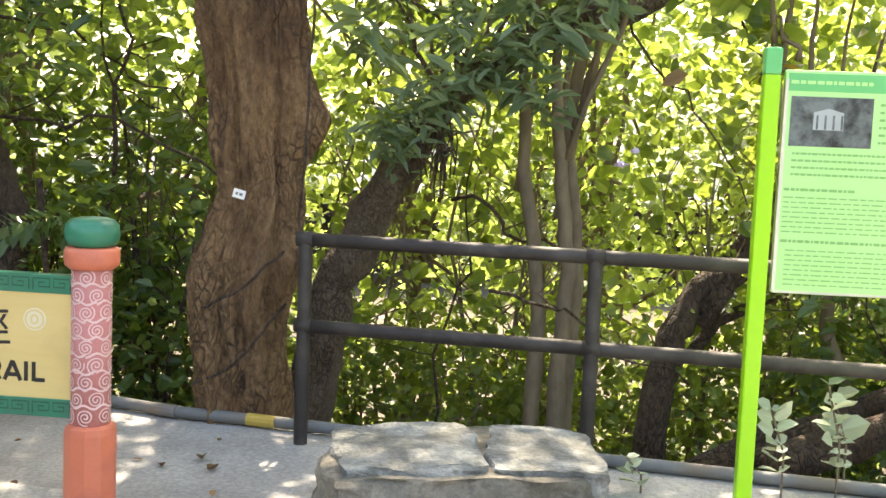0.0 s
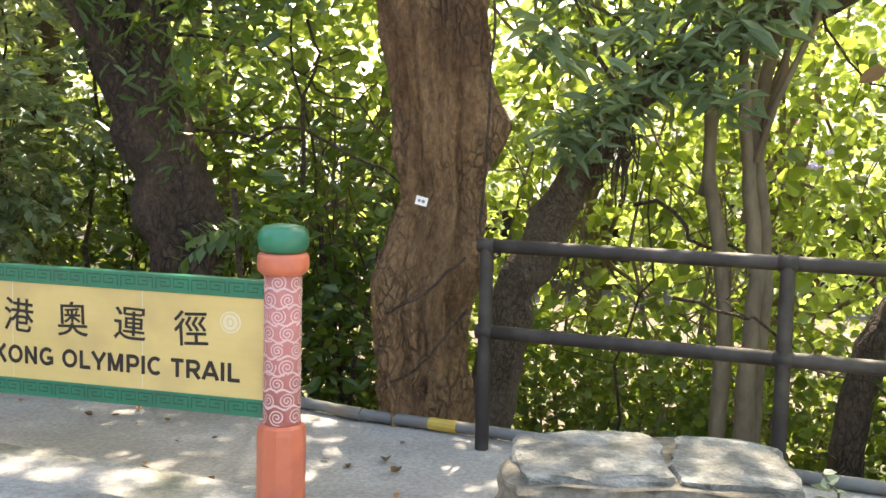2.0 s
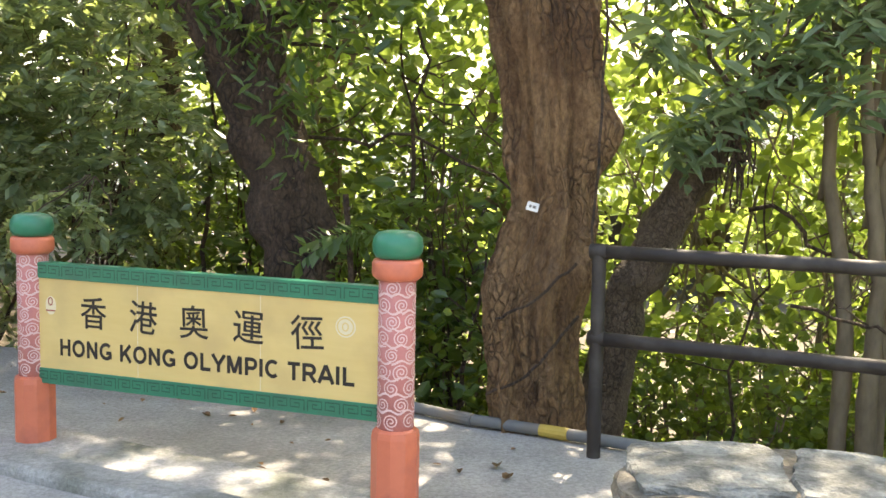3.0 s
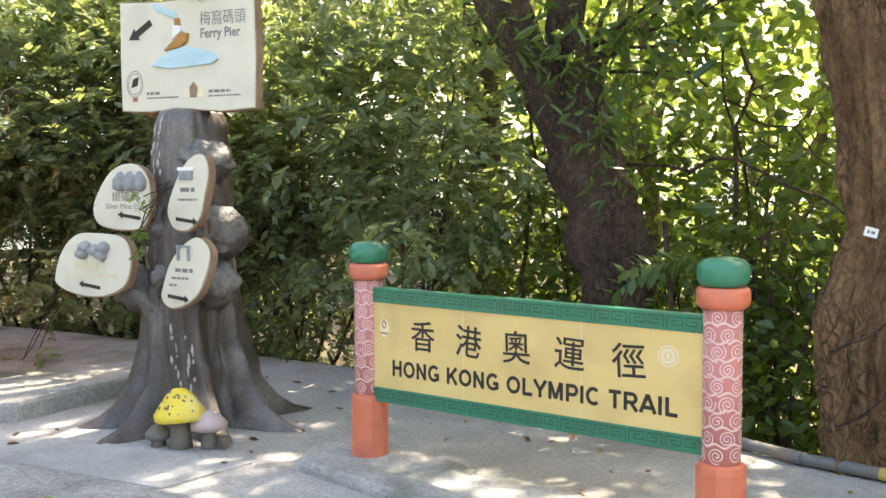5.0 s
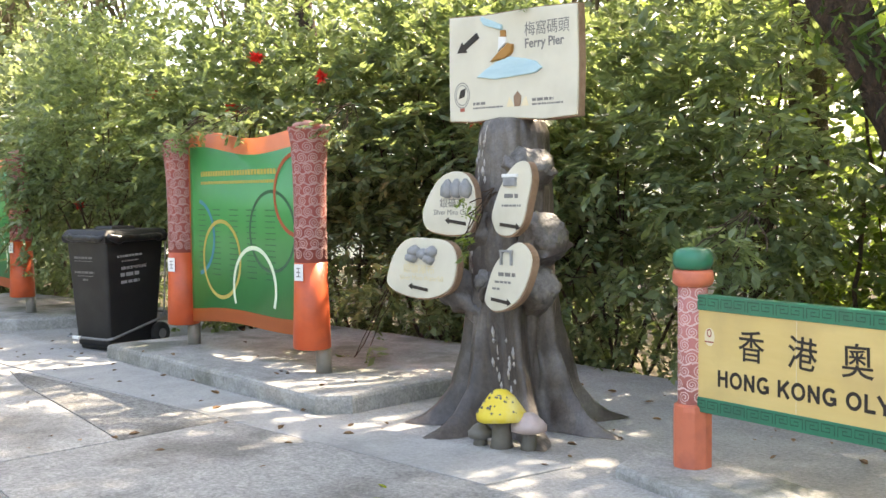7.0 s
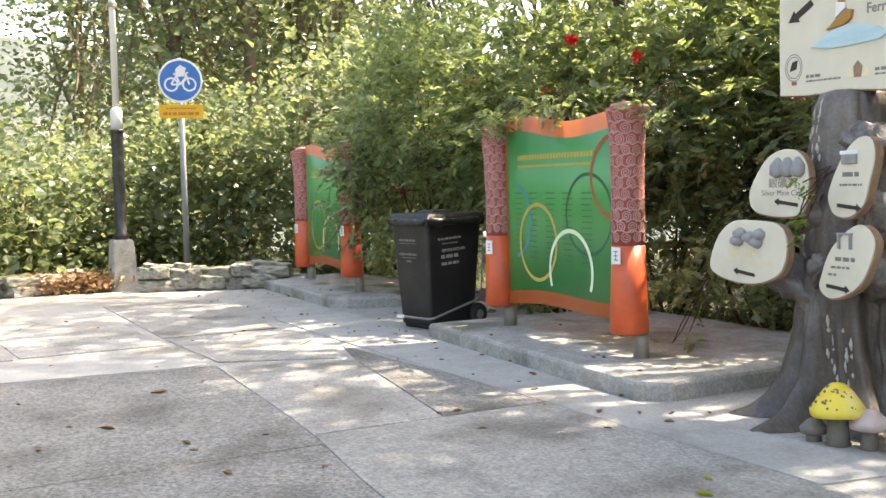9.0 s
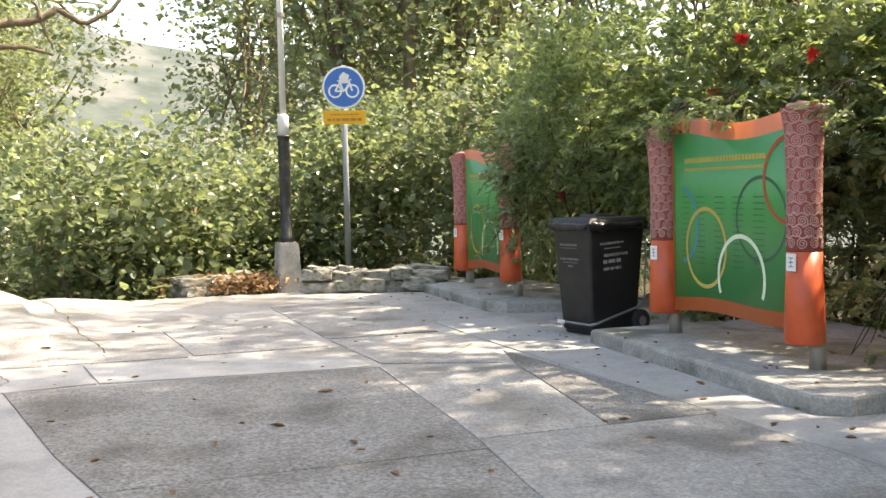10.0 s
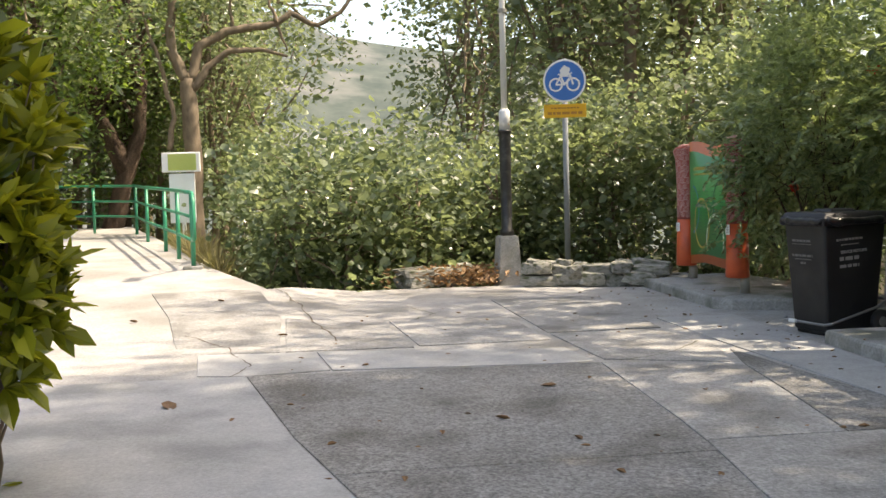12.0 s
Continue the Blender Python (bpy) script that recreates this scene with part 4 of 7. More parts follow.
    # cement toadstools at the foot
    def toadstool(at, r, h, cap, stalk_r, label, dots=0, tall=1.1):
        t = child("toadstool", None, ob, label, pose(*at))
        part("stalk", jitter(lathe([(stalk_r * 1.3, -0.02), (stalk_r, 0.05), (stalk_r * 0.9, h)], 16), 0.01, 9), M["mush_grey"], t, "", True)
        part("cap", jitter(lathe([(r * 0.5, h - 0.03), (r, h - 0.015), (r * 1.02, h + 0.015), (r * 0.86, h + r * 0.36), (r * 0.55, h + r * tall * 0.78), (r * 0.28, h + r * tall * 0.96), (0.01, h + r * tall)], 28), 0.012, 6), cap, t, "", True)
        rng = random.Random(3)
        for k in range(dots):
            a, q = rng.uniform(3.3, 6.2), rng.uniform(0.35, 0.97)
            zz = np.interp(q, [0.01, 0.28, 0.55, 0.86, 1.02], [r * tall, r * tall * 0.96, r * tall * 0.78, r * 0.36, 0.015]) + h
            part("spot", bmesh_ball(rng.uniform(0.006, 0.010)), M["mush_grey"], t, "", True, pose(q * r * math.cos(a), q * r * math.sin(a), zz))

    toadstool((0.235, -0.53, 0), 0.138, 0.17, M["mush_yellow"], 0.055, "yellow spotted cement toadstool", 34)
    toadstool((0.385, -0.47, 0), 0.095, 0.12, M["mush_pink"], 0.04, "small greyish-pink cement toadstool", tall=0.85)
    toadstool((0.10, -0.56, 0), 0.07, 0.06, M["mush_grey"], 0.035, "small dark cement toadstool", tall=0.9)
    return ob


def bmesh_ball(r):
    bm = bmesh.new()
    bmesh.ops.create_icosphere(bm, subdivisions=1, radius=r)
    return bm


stump_sign()


# ---- scroll boards ----
def scroll_board(m, label):
    """Red scroll held by two steel stubs behind its rolls; origin midway on the plinth."""
    ob = thing("scroll_board", m, label, "notice board", "olympic scroll boards")
    L = 2.06
    for sx, face in ((-L / 2, -1), (L / 2, 1)):
        part("stub_post", lathe([(0.058, -0.05), (0.058, 0.30)], 20), M["steel"], ob, "short galvanised steel post", True, pose(sx + 0.03, 0.06, 0))
        roll = child("roll", None, ob, "", pose(sx, -0.02, 0))

        def lean(bm):
            """The left roll opens outwards at its head and its rim dips on the outer side."""
            if face < 0:
                for v in bm.verts:
                    k = max(0.0, (v.co.z - 1.0) / 0.8)
                    v.co.z -= 0.16 * k ** 2 * max(0.0, 0.35 - v.co.x / 0.16) * 0.6
                    v.co.x -= 0.025 * k ** 1.5
            return bm

        part("lower_tube", lathe([(0.128, 0.19), (0.140, 0.20), (0.132, 0.45), (0.120, 0.825)], 34), M["board_red"], roll, "glossy vermilion lower tube", True)
        top = [(0.120, 0.825), (0.117, 1.2), (0.122, 1.5), (0.132, 1.68), (0.145, 1.765), (0.158, 1.795), (0.154, 1.805)]
        part("upper_tube", lean(lathe(top, 34)), M["swirl_red"], roll, "dusty red upper tube carved with spirals", True)
        bm = strokes(curl_lines(2 * math.pi * 0.121, 0.93, 0.088, 11 if face > 0 else 12), 0.008, 0.003)
        for v in bm.verts:
            z = v.co.y + 0.845
            r = float(np.interp(z, [q[1] for q in top[:-1]], [q[0] for q in top[:-1]])) + 0.003
            a = v.co.x / 0.121
            v.co = Vector((r * math.sin(a), -r * math.cos(a), z))
        tagged(part("spiral_carving", lean(bm), M["swirl_pale"], roll), kind="stuff")
        spiral = [((0.152 - 0.0052 * k) * math.cos(k * 0.42), (0.152 - 0.0052 * k) * math.sin(k * 0.42), 1.803 + 0.0016 * k) for k in range(26)]
        part("rolled_edge", lean(sweep(spiral, 0.019, 8)), M["swirl_pale"], roll, "curled rim", True)
        tag = part("number_tag", box((0.085, 0.004, 0.12), (0, 0, 0)), M["white"], roll, "small white plate", m=pose(0.03, -0.125, 0.755, 0, 0, 14) if face > 0 else pose(0.03, -0.122, 0.72, 0, 0, 14))
        part("mark", upright(strokes([[(-0.02, 0.03), (0.02, 0.03)], [(0, 0.03), (0, -0.03)], [(-0.02, 0.0), (0.02, 0.0)], [(-0.02, -0.03), (0.02, -0.03)]], 0.007, 0.0005, 0.0025)), M["grey_ink"], tag)
    # waving panel
    a, b = -L / 2 + 0.10, L / 2 - 0.10
    n = 36

    def head(t):
        return 1.83 - 0.04 * t + 0.04 * math.sin(2 * math.pi * t + 0.9)

    def foot(t):
        return 0.235 + 0.05 * t + 0.02 * math.sin(2 * math.pi * t - 0.9)

    def wave(x0, x1, low, high, thick, base):
        bm = bmesh.new()
        rows = []
        for i in range(n + 1):
            x = x0 + (x1 - x0) * i / n
            t = (x - a) / (b - a)
            y = 0.025 - 0.02 * math.sin(math.pi * t)
            rows.append([bm.verts.new((x, y - base - (thick if k in (0, 1) else 0), z)) for k, z in enumerate((foot(t) + low, head(t) - high, head(t) - high, foot(t) + low))])
        for p, q in zip(rows, rows[1:]):
            for k in range(4):
                bm.faces.new((p[k], p[(k + 1) % 4], q[(k + 1) % 4], q[k]))
        bm.faces.new(rows[0])
        bm.faces.new(rows[-1][::-1])
        bmesh.ops.recalc_face_normals(bm, faces=bm.faces)
        return bm

    part("scroll_sheet", wave(a, b, 0, 0, 0.05, -0.025), M["board_orange"], ob, "orange-red wavy sheet", True)
    green = part("green_panel", wave(a + 0.06, b - 0.035, 0.115, 0.13, 0.006, 0.028), M["board_green"], ob, "green panel printed with interlaced rings", True)

    def on_face(bm):
        """Lays a drawing on the waving green face."""
        for v in bm.verts:
            x, z = v.co.x, v.co.y
            t = min(1, max(0, (x - a) / (b - a)))
            v.co = Vector((x, 0.025 - 0.02 * math.sin(math.pi * t) - 0.028 - 0.006 - v.co.z, z))
        return bm

    W = b - a
    part("ring", on_face(strokes([ring_line(a + 0.18, 0.965, 0.32, 0.31, -80, 80, 40)], 0.034, 0.0015)), M["ring_blue"], green, "faded blue half ring")
    part("ring", on_face(strokes([ring_line(a + 0.765 * W, 1.035, 0.32, 0.31)], 0.026, 0.0015)), M["ring_black"], green, "dark green ring")
    part("ring", on_face(strokes([ring_line(b - 0.07, 1.32, 0.32, 0.31, 97, 263, 40)], 0.032, 0.0018)), M["ring_red"], green, "red half ring")
    part("ring", on_face(strokes([ring_line(a + 0.335 * W, 0.79, 0.32, 0.315)], 0.032, 0.0022)), M["ring_yellow"], green, "yellow ring")
    part("ring", on_face(strokes([ring_line(a + 0.62 * W, 0.575, 0.32, 0.325, -24, 204, 50)], 0.034, 0.0026)), M["ring_white"], green, "pale ring")

    def rows_at(rows, material, name):
        rng = random.Random(9)
        bm = bmesh.new()
        for x, y, length, h in rows:
            at = x
            while at < x + length:
                w = h * rng.uniform(0.7, 1.0)
                vs = [bm.verts.new((p, q, 0.001)) for p, q in ((at, y - h / 2), (at + w, y - h / 2), (at + w, y + h / 2), (at, y + h / 2))]
                bm.faces.new(vs)
                at += w + h * 0.25
        tagged(part(name, on_face(bm), material, green), kind="stuff")

    rows_at([(a + 0.27, 1.50, 1.22, 0.042)], M["ring_yellow"], "title_print")
    rows_at([(a + 0.27, 1.425, 1.22, 0.024)], M["ring_yellow"], "title_print")
    rows_at([(c, z, 0.14, 0.009) for c in (-0.72, -0.46, -0.16, 0.12, 0.40) for z in np.arange(0.66, 1.24, 0.045)], M["ring_black"], "small_print")
    return ob


scroll_board(pose(-7.655, 4.55, 0.12, 0, 0, -5), "vermilion scroll-shaped board with a green panel on a plinth")
scroll_board(pose(-13.40, 4.88, 0.12, 0, 0, -5), "vermilion scroll-shaped board half hidden by overhanging branches")


# ---- wheeled bin ----
def wheeled_bin():
    ob = thing("wheeled_bin", pose(-9.85, 4.60, 0, 0, 0, 12) @ Matrix.Diagonal((1, 1, 1.055, 1)), "black plastic wheeled rubbish bin with a bag under its lid", "bin")

    def tub(w0, d0, w1, d1, z0, z1, bev):
        bm = bmesh.new()
        g = bmesh.ops.create_cube(bm, size=1)
        for v in bm.verts:
            top = v.co.z > 0
            v.co = Vector((v.co.x * (w1 if top else w0), v.co.y * (d1 if top else d0), z1 if top else z0))
        bmesh.ops.bevel(bm, geom=bm.edges, offset=bev, segments=3, affect="EDGES", profile=0.6)
        return bm

    body = part("body", tub(0.46, 0.56, 0.56, 0.70, 0.03, 0.99, 0.035), M["bin"], ob, "", True)
    part("foot_block", tub(0.45, 0.50, 0.46, 0.52, 0.0, 0.12, 0.02), M["bin"], ob)
    part("rim", tub(0.60, 0.74, 0.61, 0.75, 0.955, 1.01, 0.012), M["bin"], ob)
    lid = part("lid", tub(0.63, 0.78, 0.55, 0.68, 1.01, 1.075, 0.022), M["bin"], ob, "black domed lid", True)
    part("lid_panel", tub(0.26, 0.30, 0.22, 0.26, 1.073, 1.10, 0.01), M["bin"], lid)
    part("lid_handle", sweep([(-0.24, 0.34, 1.03), (-0.22, 0.42, 1.05), (0.22, 0.42, 1.05), (0.24, 0.34, 1.03)], 0.016, 10), M["bin"], lid)
    bm = sweep([(0.315 * math.copysign(abs(math.cos(t)) ** 0.35, math.cos(t)), 0.39 * math.copysign(abs(math.sin(t)) ** 0.35, math.sin(t)), 1.0) for t in np.linspace(0, 2 * math.pi, 80)[:-1]], 0.03, 8, True)
    part("bin_bag", jitter(bm, 0.03, 13), M["bag"], ob, "crumpled black bag edge", True)
    for x in (-0.26, 0.26):
        w = part("wheel", lathe([(0.09, -0.03), (0.105, -0.02), (0.105, 0.02), (0.09, 0.03)], 28), M["rubber"], ob, "", True, pose(x, 0.30, 0.105, 0, 90, 0))
        part("hub", lathe([(0.045, -0.034), (0.045, 0.034)], 18), M["grey_bar"], w)
    part("pedal_bar", sweep([(-0.31, -0.30, 0.13), (-0.30, -0.34, 0.11), (0.26, -0.34, 0.11), (0.30, -0.30, 0.12), (0.285, 0.25, 0.24), (0.28, 0.36, 0.30), (0.0, 0.37, 0.30)], 0.012, 8), M["grey_bar"], ob, "bent grey steel pedal bar")
    part("pedal", box((0.10, 0.03, 0.03), (-0.16, -0.35, 0.11), 0.006), M["white"], ob, "worn white pedal")
    part("lift_rod", sweep([(0.282, 0.33, 0.28), (0.29, 0.36, 0.95)], 0.008, 8), M["grey_bar"], ob)
    bars([(-0.13, 0.83, 0.26, 0.020), (-0.13, 0.80, 0.26, 0.007), (-0.14, 0.70, 0.28, 0.020), (-0.10, 0.668, 0.22, 0.009), (-0.03, 0.635, 0.07, 0.018)], M["print_grey"], body, "faded_print", pose(0, -0.318, 0.0, 4, 0, 0))
    side = bars([(-0.15, 0.83, 0.30, 0.020), (-0.10, 0.785, 0.20, 0.010)], M["print_white"], body, "hotline_print", pose(0.272, -0.02, 0.012, 0, -3, 90))
    letters("SERVICE HOTLINE", 0.034, pose(0.2745, -0.02, 0.735, 0, -3, 90), M["print_white"], body, "lettering", "white printed letters", 0.0005, width=0.30, bold=0.0015)
    bars([(-0.12, 0.665, 0.22, 0.032), (-0.12, 0.60, 0.22, 0.026)], M["print_white"], body, "hotline_print", pose(0.268, -0.02, 0.012, 0, -3, 90))
    return ob


wheeled_bin()


# ---- green notice ----
def green_notice():
    ob = thing("green_notice", pose(1.09, 3.62, 0, 0, 0, -9), "lime-green notice board on a square post with printed text", "notice board")
    part("post", box((0.062, 0.062, 1.80), (0, 0, 0.90), 0.008), M["lime"], ob, "lime-green square post")
    part("post_top", box((0.062, 0.062, 0.10), (0, 0, 1.85), 0.008), M["lime_head"], ob, "darker green post top")
    panel = part("panel", box((1.0, 0.035, 0.84), (0.55, 0, 1.40), 0.006), M["lime_pale"], ob, "pale green printed panel")
    part("edge_strip", box((0.012, 0.037, 0.80), (0.056, 0, 1.385)), M["cream"], panel)
    part("edge_strip", box((0.98, 0.037, 0.008), (0.55, 0, 0.986)), M["cream"], panel)
    part("header", box((0.98, 0.0362, 0.066), (0.55, 0, 1.775)), M["lime_head"], panel, "green header strip")
    f = pose(0, -0.0185, 0)
    bars([(0.07, 1.775, 0.30, 0.013)], M["lime_pale"], panel, "header_print", f, thick=0.0012)
    for x in (0.45, 0.53):
        part("header_badge", upright(slab(ring_line(x, 1.775, 0.018, 0.018, n=14)[:-1], 0.0185, 0.0195)), M["white"], panel)
    part("photo", box((0.30, 0.002, 0.185), (0.225, -0.0187, 1.63)), M["photo"], panel, "dark printed photograph of a small temple")
    part("photo_detail", upright(slab([(0.16, 1.60), (0.27, 1.60), (0.27, 1.665), (0.215, 1.68), (0.16, 1.665)], 0.0197, 0.0202)), M["photo_pale"], panel)
    for x in (0.17, 0.20, 0.23, 0.26):
        part("photo_detail", upright(slab([(x, 1.602), (x + 0.008, 1.602), (x + 0.008, 1.655), (x, 1.655)], 0.0202, 0.0206)), M["photo"], panel)
    rows = [(0.40, 1.70 - 0.028 * i, 0.60, 0.009) for i in range(6)] + [(0.09, 1.51 - 0.026 * i, 0.90, 0.008) for i in range(4)]
    rows += [(0.07, 1.375, 0.26, 0.010)] + [(0.07, 1.345 - 0.0185 * i, 0.94, 0.0045) for i in range(8)]
    rows += [(0.07, 1.18, 0.40, 0.010)] + [(0.09, 1.145 - 0.0185 * i, 0.90, 0.0045) for i in range(8)]
    bars(rows, M["lime_ink"], panel, "printed_text", f)
    return ob


green_notice()


# ---- far side: lamp post, cycle sign, stone wall, handrail, notice ----
def lamp_post():
    ob = thing("lamp_post", pose(-16.35, 2.84, -0.03), "street lamp post, black below and silver above, on a concrete block", "lamp post")
    bm = bmesh.new()
    bmesh.ops.create_cube(bm, size=1)
    for v in bm.verts:
        s = 0.30 if v.co.z > 0 else 0.40
        v.co = Vector((v.co.x * s, v.co.y * s, 0.74 if v.co.z > 0 else -0.1))
    bmesh.ops.bevel(bm, geom=bm.edges, offset=0.02, segments=2, affect="EDGES")
    part("concrete_base", bm, M["kerb"], ob, "tapered concrete base block")
    part("lower_pole", lathe([(0.105, 0.74), (0.105, 0.82), (0.085, 0.84), (0.085, 1.5), (0.09, 2.2), (0.09, 2.30), (0.105, 2.31), (0.105, 2.34)], 22), M["pole_black"], ob, "black painted lower pole", True)
    part("sleeve", lathe([(0.085, 2.34), (0.085, 2.62), (0.055, 2.66)], 22), M["pole_white"], ob, "silver sleeve with a label", True)
    part("upper_pole", lathe([(0.048, 2.64), (0.045, 4.4), (0.040, 7.5)], 18), M["pole_white"], ob, "silver upper pole", True)
    part("clamp", lathe([(0.07, 4.10), (0.07, 4.16)], 18), M["steel"], ob)
    part("lamp_arm", sweep([(0, 0, 7.4), (0.3, -0.2, 7.6), (0.9, -0.5, 7.65)], 0.03, 10), M["pole_white"], ob)
    part("lantern", box((0.5, 0.2, 0.1), (1.1, -0.6, 7.62), 0.03), M["pole_white"], ob)
    return ob


lamp_post()


def cycle_sign():
    to = Vector((-0.75, -0.4, 0)) - Vector((-16.84, 3.92, 0))
    rz = math.degrees(math.atan2(to.y, to.x)) + 90
    ob = thing("cycle_sign", pose(-16.84, 3.92, -0.1, 0, 0, rz), "round blue cycling sign with an amber plate on a grey pole", "road sign")
    part("pole", lathe([(0.045, 0), (0.045, 3.45)], 16), M["pole_grey"], ob, "", True)
    z = 3.19
    disc = part("disc", relief(ring_line(0, z, 0.335, 0.335, n=48)[:-1], 0.012, 0.045, 0.002), M["white"], ob, "white-rimmed blue disc")
    part("blue_field", relief(ring_line(0, z, 0.305, 0.305, n=48)[:-1], 0.002, 0.057), M["sign_blue"], disc)
    lines = [ring_line(-0.135, z - 0.06, 0.095, 0.095, n=30), ring_line(0.135, z - 0.06, 0.095, 0.095, n=30),
             [(-0.135, z - 0.06), (-0.06, z + 0.07), (0.09, z + 0.07), (0.0, z - 0.06), (-0.135, z - 0.06)], [(0.0, z - 0.06), (-0.07, z + 0.1), (-0.1, z + 0.1)], [(0.135, z - 0.06), (0.08, z + 0.11), (0.12, z + 0.12)]]
    part("cycle_symbol", upright(strokes(lines, 0.028, 0.0605)), M["white"], disc, "white bicycle outline")
    part("symbol_patch", relief([(-0.06, z + 0.08), (0.06, z + 0.06), (0.09, z + 0.19), (0.0, z + 0.24), (-0.07, z + 0.17)], 0.001, 0.0595), M["white"], disc, "white shape")
    plate_ob = part("amber_plate", box((0.66, 0.012, 0.21), (0, -0.05, z - 0.47), 0.004), M["sign_yellow"], ob, "amber plate with two lines of print")
    bars([(-0.22, z - 0.425, 0.44, 0.022), (-0.27, z - 0.505, 0.54, 0.042)], M["plate_ink"], plate_ob, "plate_print", pose(0, -0.057, 0))
    part("clamp", box((0.10, 0.10, 0.05), (0, 0, z + 0.1), 0.01), M["steel"], ob)
    part("pole_cap", lathe([(0.05, 3.45), (0.05, 3.52), (0.02, 3.54)], 14), M["pole_grey"], ob)
    return ob


cycle_sign()


def stone_wall(name, a, b, h, t, label, seed):
    """Low rubble wall from a to b: stones bedded one by one."""
    rng = random.Random(seed)
    a, b = Vector((*a, 0)), Vector((*b, 0))
    L = (b - a).length
    rz = math.degrees(math.atan2(b.y - a.y, b.x - a.x))
    ob = thing(name, pose(a.x, a.y, 0, 0, 0, rz), label, "wall", kind="structure")
    part("mortar_core", jitter(box((L, t * 1.0, h * 0.97), (L / 2, t / 2, h * 0.46), 0.02), 0.012, 4), M["stone_wall"], ob, "mortared core")
    kinds = []
    for k in range(5):
        bm = bmesh.new()
        bmesh.ops.create_icosphere(bm, subdivisions=2, radius=0.5)
        for v in bm.verts:
            v.co = Vector([math.copysign(abs(c) ** 0.38, c) for c in v.co]) * 0.64
        jitter(bm, 0.07, 7.0, k + 0.3)
        jitter(bm, 0.16, 2.2, k * 3.1 + seed)
        me = bpy.data.meshes.new("stone")
        bm.to_mesh(me)
        bm.free()
        me.materials.append(M["stone_wall"])
        kinds.append(me)
    z = 0.0
    while z < h:
        ch = rng.uniform(0.10, 0.17)
        x = -0.05
        while x < L:
            w = rng.uniform(0.16, 0.52)
            for y in (0.02, t - 0.02):
                s = child("stone", rng.choice(kinds), ob, "", pose(x + w / 2, y + rng.uniform(-0.05, 0.05), z + ch / 2 + rng.uniform(-0.04, 0.03), rng.uniform(-5, 5), rng.uniform(-6, 6), rng.uniform(-6, 6)) @ Matrix.Diagonal((w * rng.uniform(1.05, 1.2), t * 0.55, ch * rng.uniform(1.05, 1.3), 1)))
            x += w
        z += ch
    return ob


stone_wall("wall_low", (-15.55, 2.95), (-14.75, 4.75), 0.22, 0.45, "low rubble stone wall, mossy and lichen-grey", 2)
stone_wall("wall_low", (-15.95, 1.30), (-16.45, 2.35), 0.26, 0.35, "broken low stone edging heaped with dead leaves", 5)


def handrail():
    """Green three-bar handrail that follows the climbing path."""
    ob = thing("handrail", Matrix(), "green painted tubular handrail beside the climbing path", "handrail")
    line = [(-17.0, -1.90), (-18.8, -2.30), (-20.6, -2.72), (-23.5, -3.42), (-26.4, -4.05), (-27.4, -5.2), (-27.7, -7.0)]
    foot = [Vector((x, y, float(ramp(x, y)))) for x, y in line]
    for p in foot:
        part("post", lathe([(0.036, -0.1), (0.036, 1.12)], 14), M["handrail"], ob, "", True, pose(*p))
    for z in (1.15, 0.78, 0.42):
        pts = [a.lerp(b, t) + Vector((0, 0, z)) for a, b in zip(foot, foot[1:]) for t in (0, 0.5)] + [foot[-1] + Vector((0, 0, z))]
        part("bar", sweep(pts, 0.032 if z > 1 else 0.026, 10), M["handrail"], ob, "", True)
    p = foot[0]
    part("end_loop", sweep([p + Vector(q) for q in ((0, 0, 1.15), (0.20, 0.03, 1.12), (0.30, 0.05, 1.0), (0.32, 0.05, 0.6), (0.28, 0.05, 0.46), (0.0, 0, 0.42))], 0.032, 10), M["handrail"], ob, "curved end of the rail", True)
    part("foot_pad", box((0.35, 0.3, 0.08), (p.x, p.y, p.z), 0.02), M["kerb"], ob, "concrete foot pad")
    return ob


handrail()


def path_notice():
    at = (-21.0, -2.42)
    z0 = float(ramp(*at))
    ob = thing("path_notice", pose(at[0], at[1], z0 - 0.06, 0, 0, 83) @ Matrix.Diagonal((1.1, 1.0, 0.93, 1)), "white path notice with an olive panel on a flat white post", "sign")
    part("post", box((0.44, 0.04, 1.0), (0, 0, 1.10), 0.01), M["white"], ob, "broad white backing post")
    part("leg", box((0.06, 0.05, 1.2), (0, 0.05, 0.3)), M["white"], ob)
    plate_ob = part("plate", box((0.66, 0.05, 0.40), (0, -0.03, 1.83), 0.02), M["white"], ob, "white rounded plate")
    part("face", box((0.48, 0.004, 0.33), (0.02, -0.057, 1.83), 0.0), M["olive_face"], plate_ob, "faded olive-yellow face")
    return ob


path_notice()


# ---- plants ----
BROAD = (np.array([[0, 0, 0], [0.30, 0.43, 0.07], [0.72, 0.33, 0.05], [1, 0, -0.08], [0.72, -0.33, 0.05], [0.30, -0.43, 0.07]]), np.array([[0, 1, 2, 3], [0, 3, 4, 5]]))
OVAL = (np.array([[0, 0, 0], [0.30, 0.21, 0.05], [0.68, 0.20, 0.03], [1, 0, -0.10], [0.68, -0.20, 0.03], [0.30, -0.21, 0.05]]), np.array([[0, 1, 2, 3], [0, 3, 4, 5]]))
LONG = (np.array([[0, 0, 0], [0.30, 0.12, 0.03], [0.68, 0.11, 0.0], [1, 0, -0.16], [0.68, -0.11, 0.0], [0.30, -0.12, 0.03]]), np.array([[0, 1, 2, 3], [0, 3, 4, 5]]))
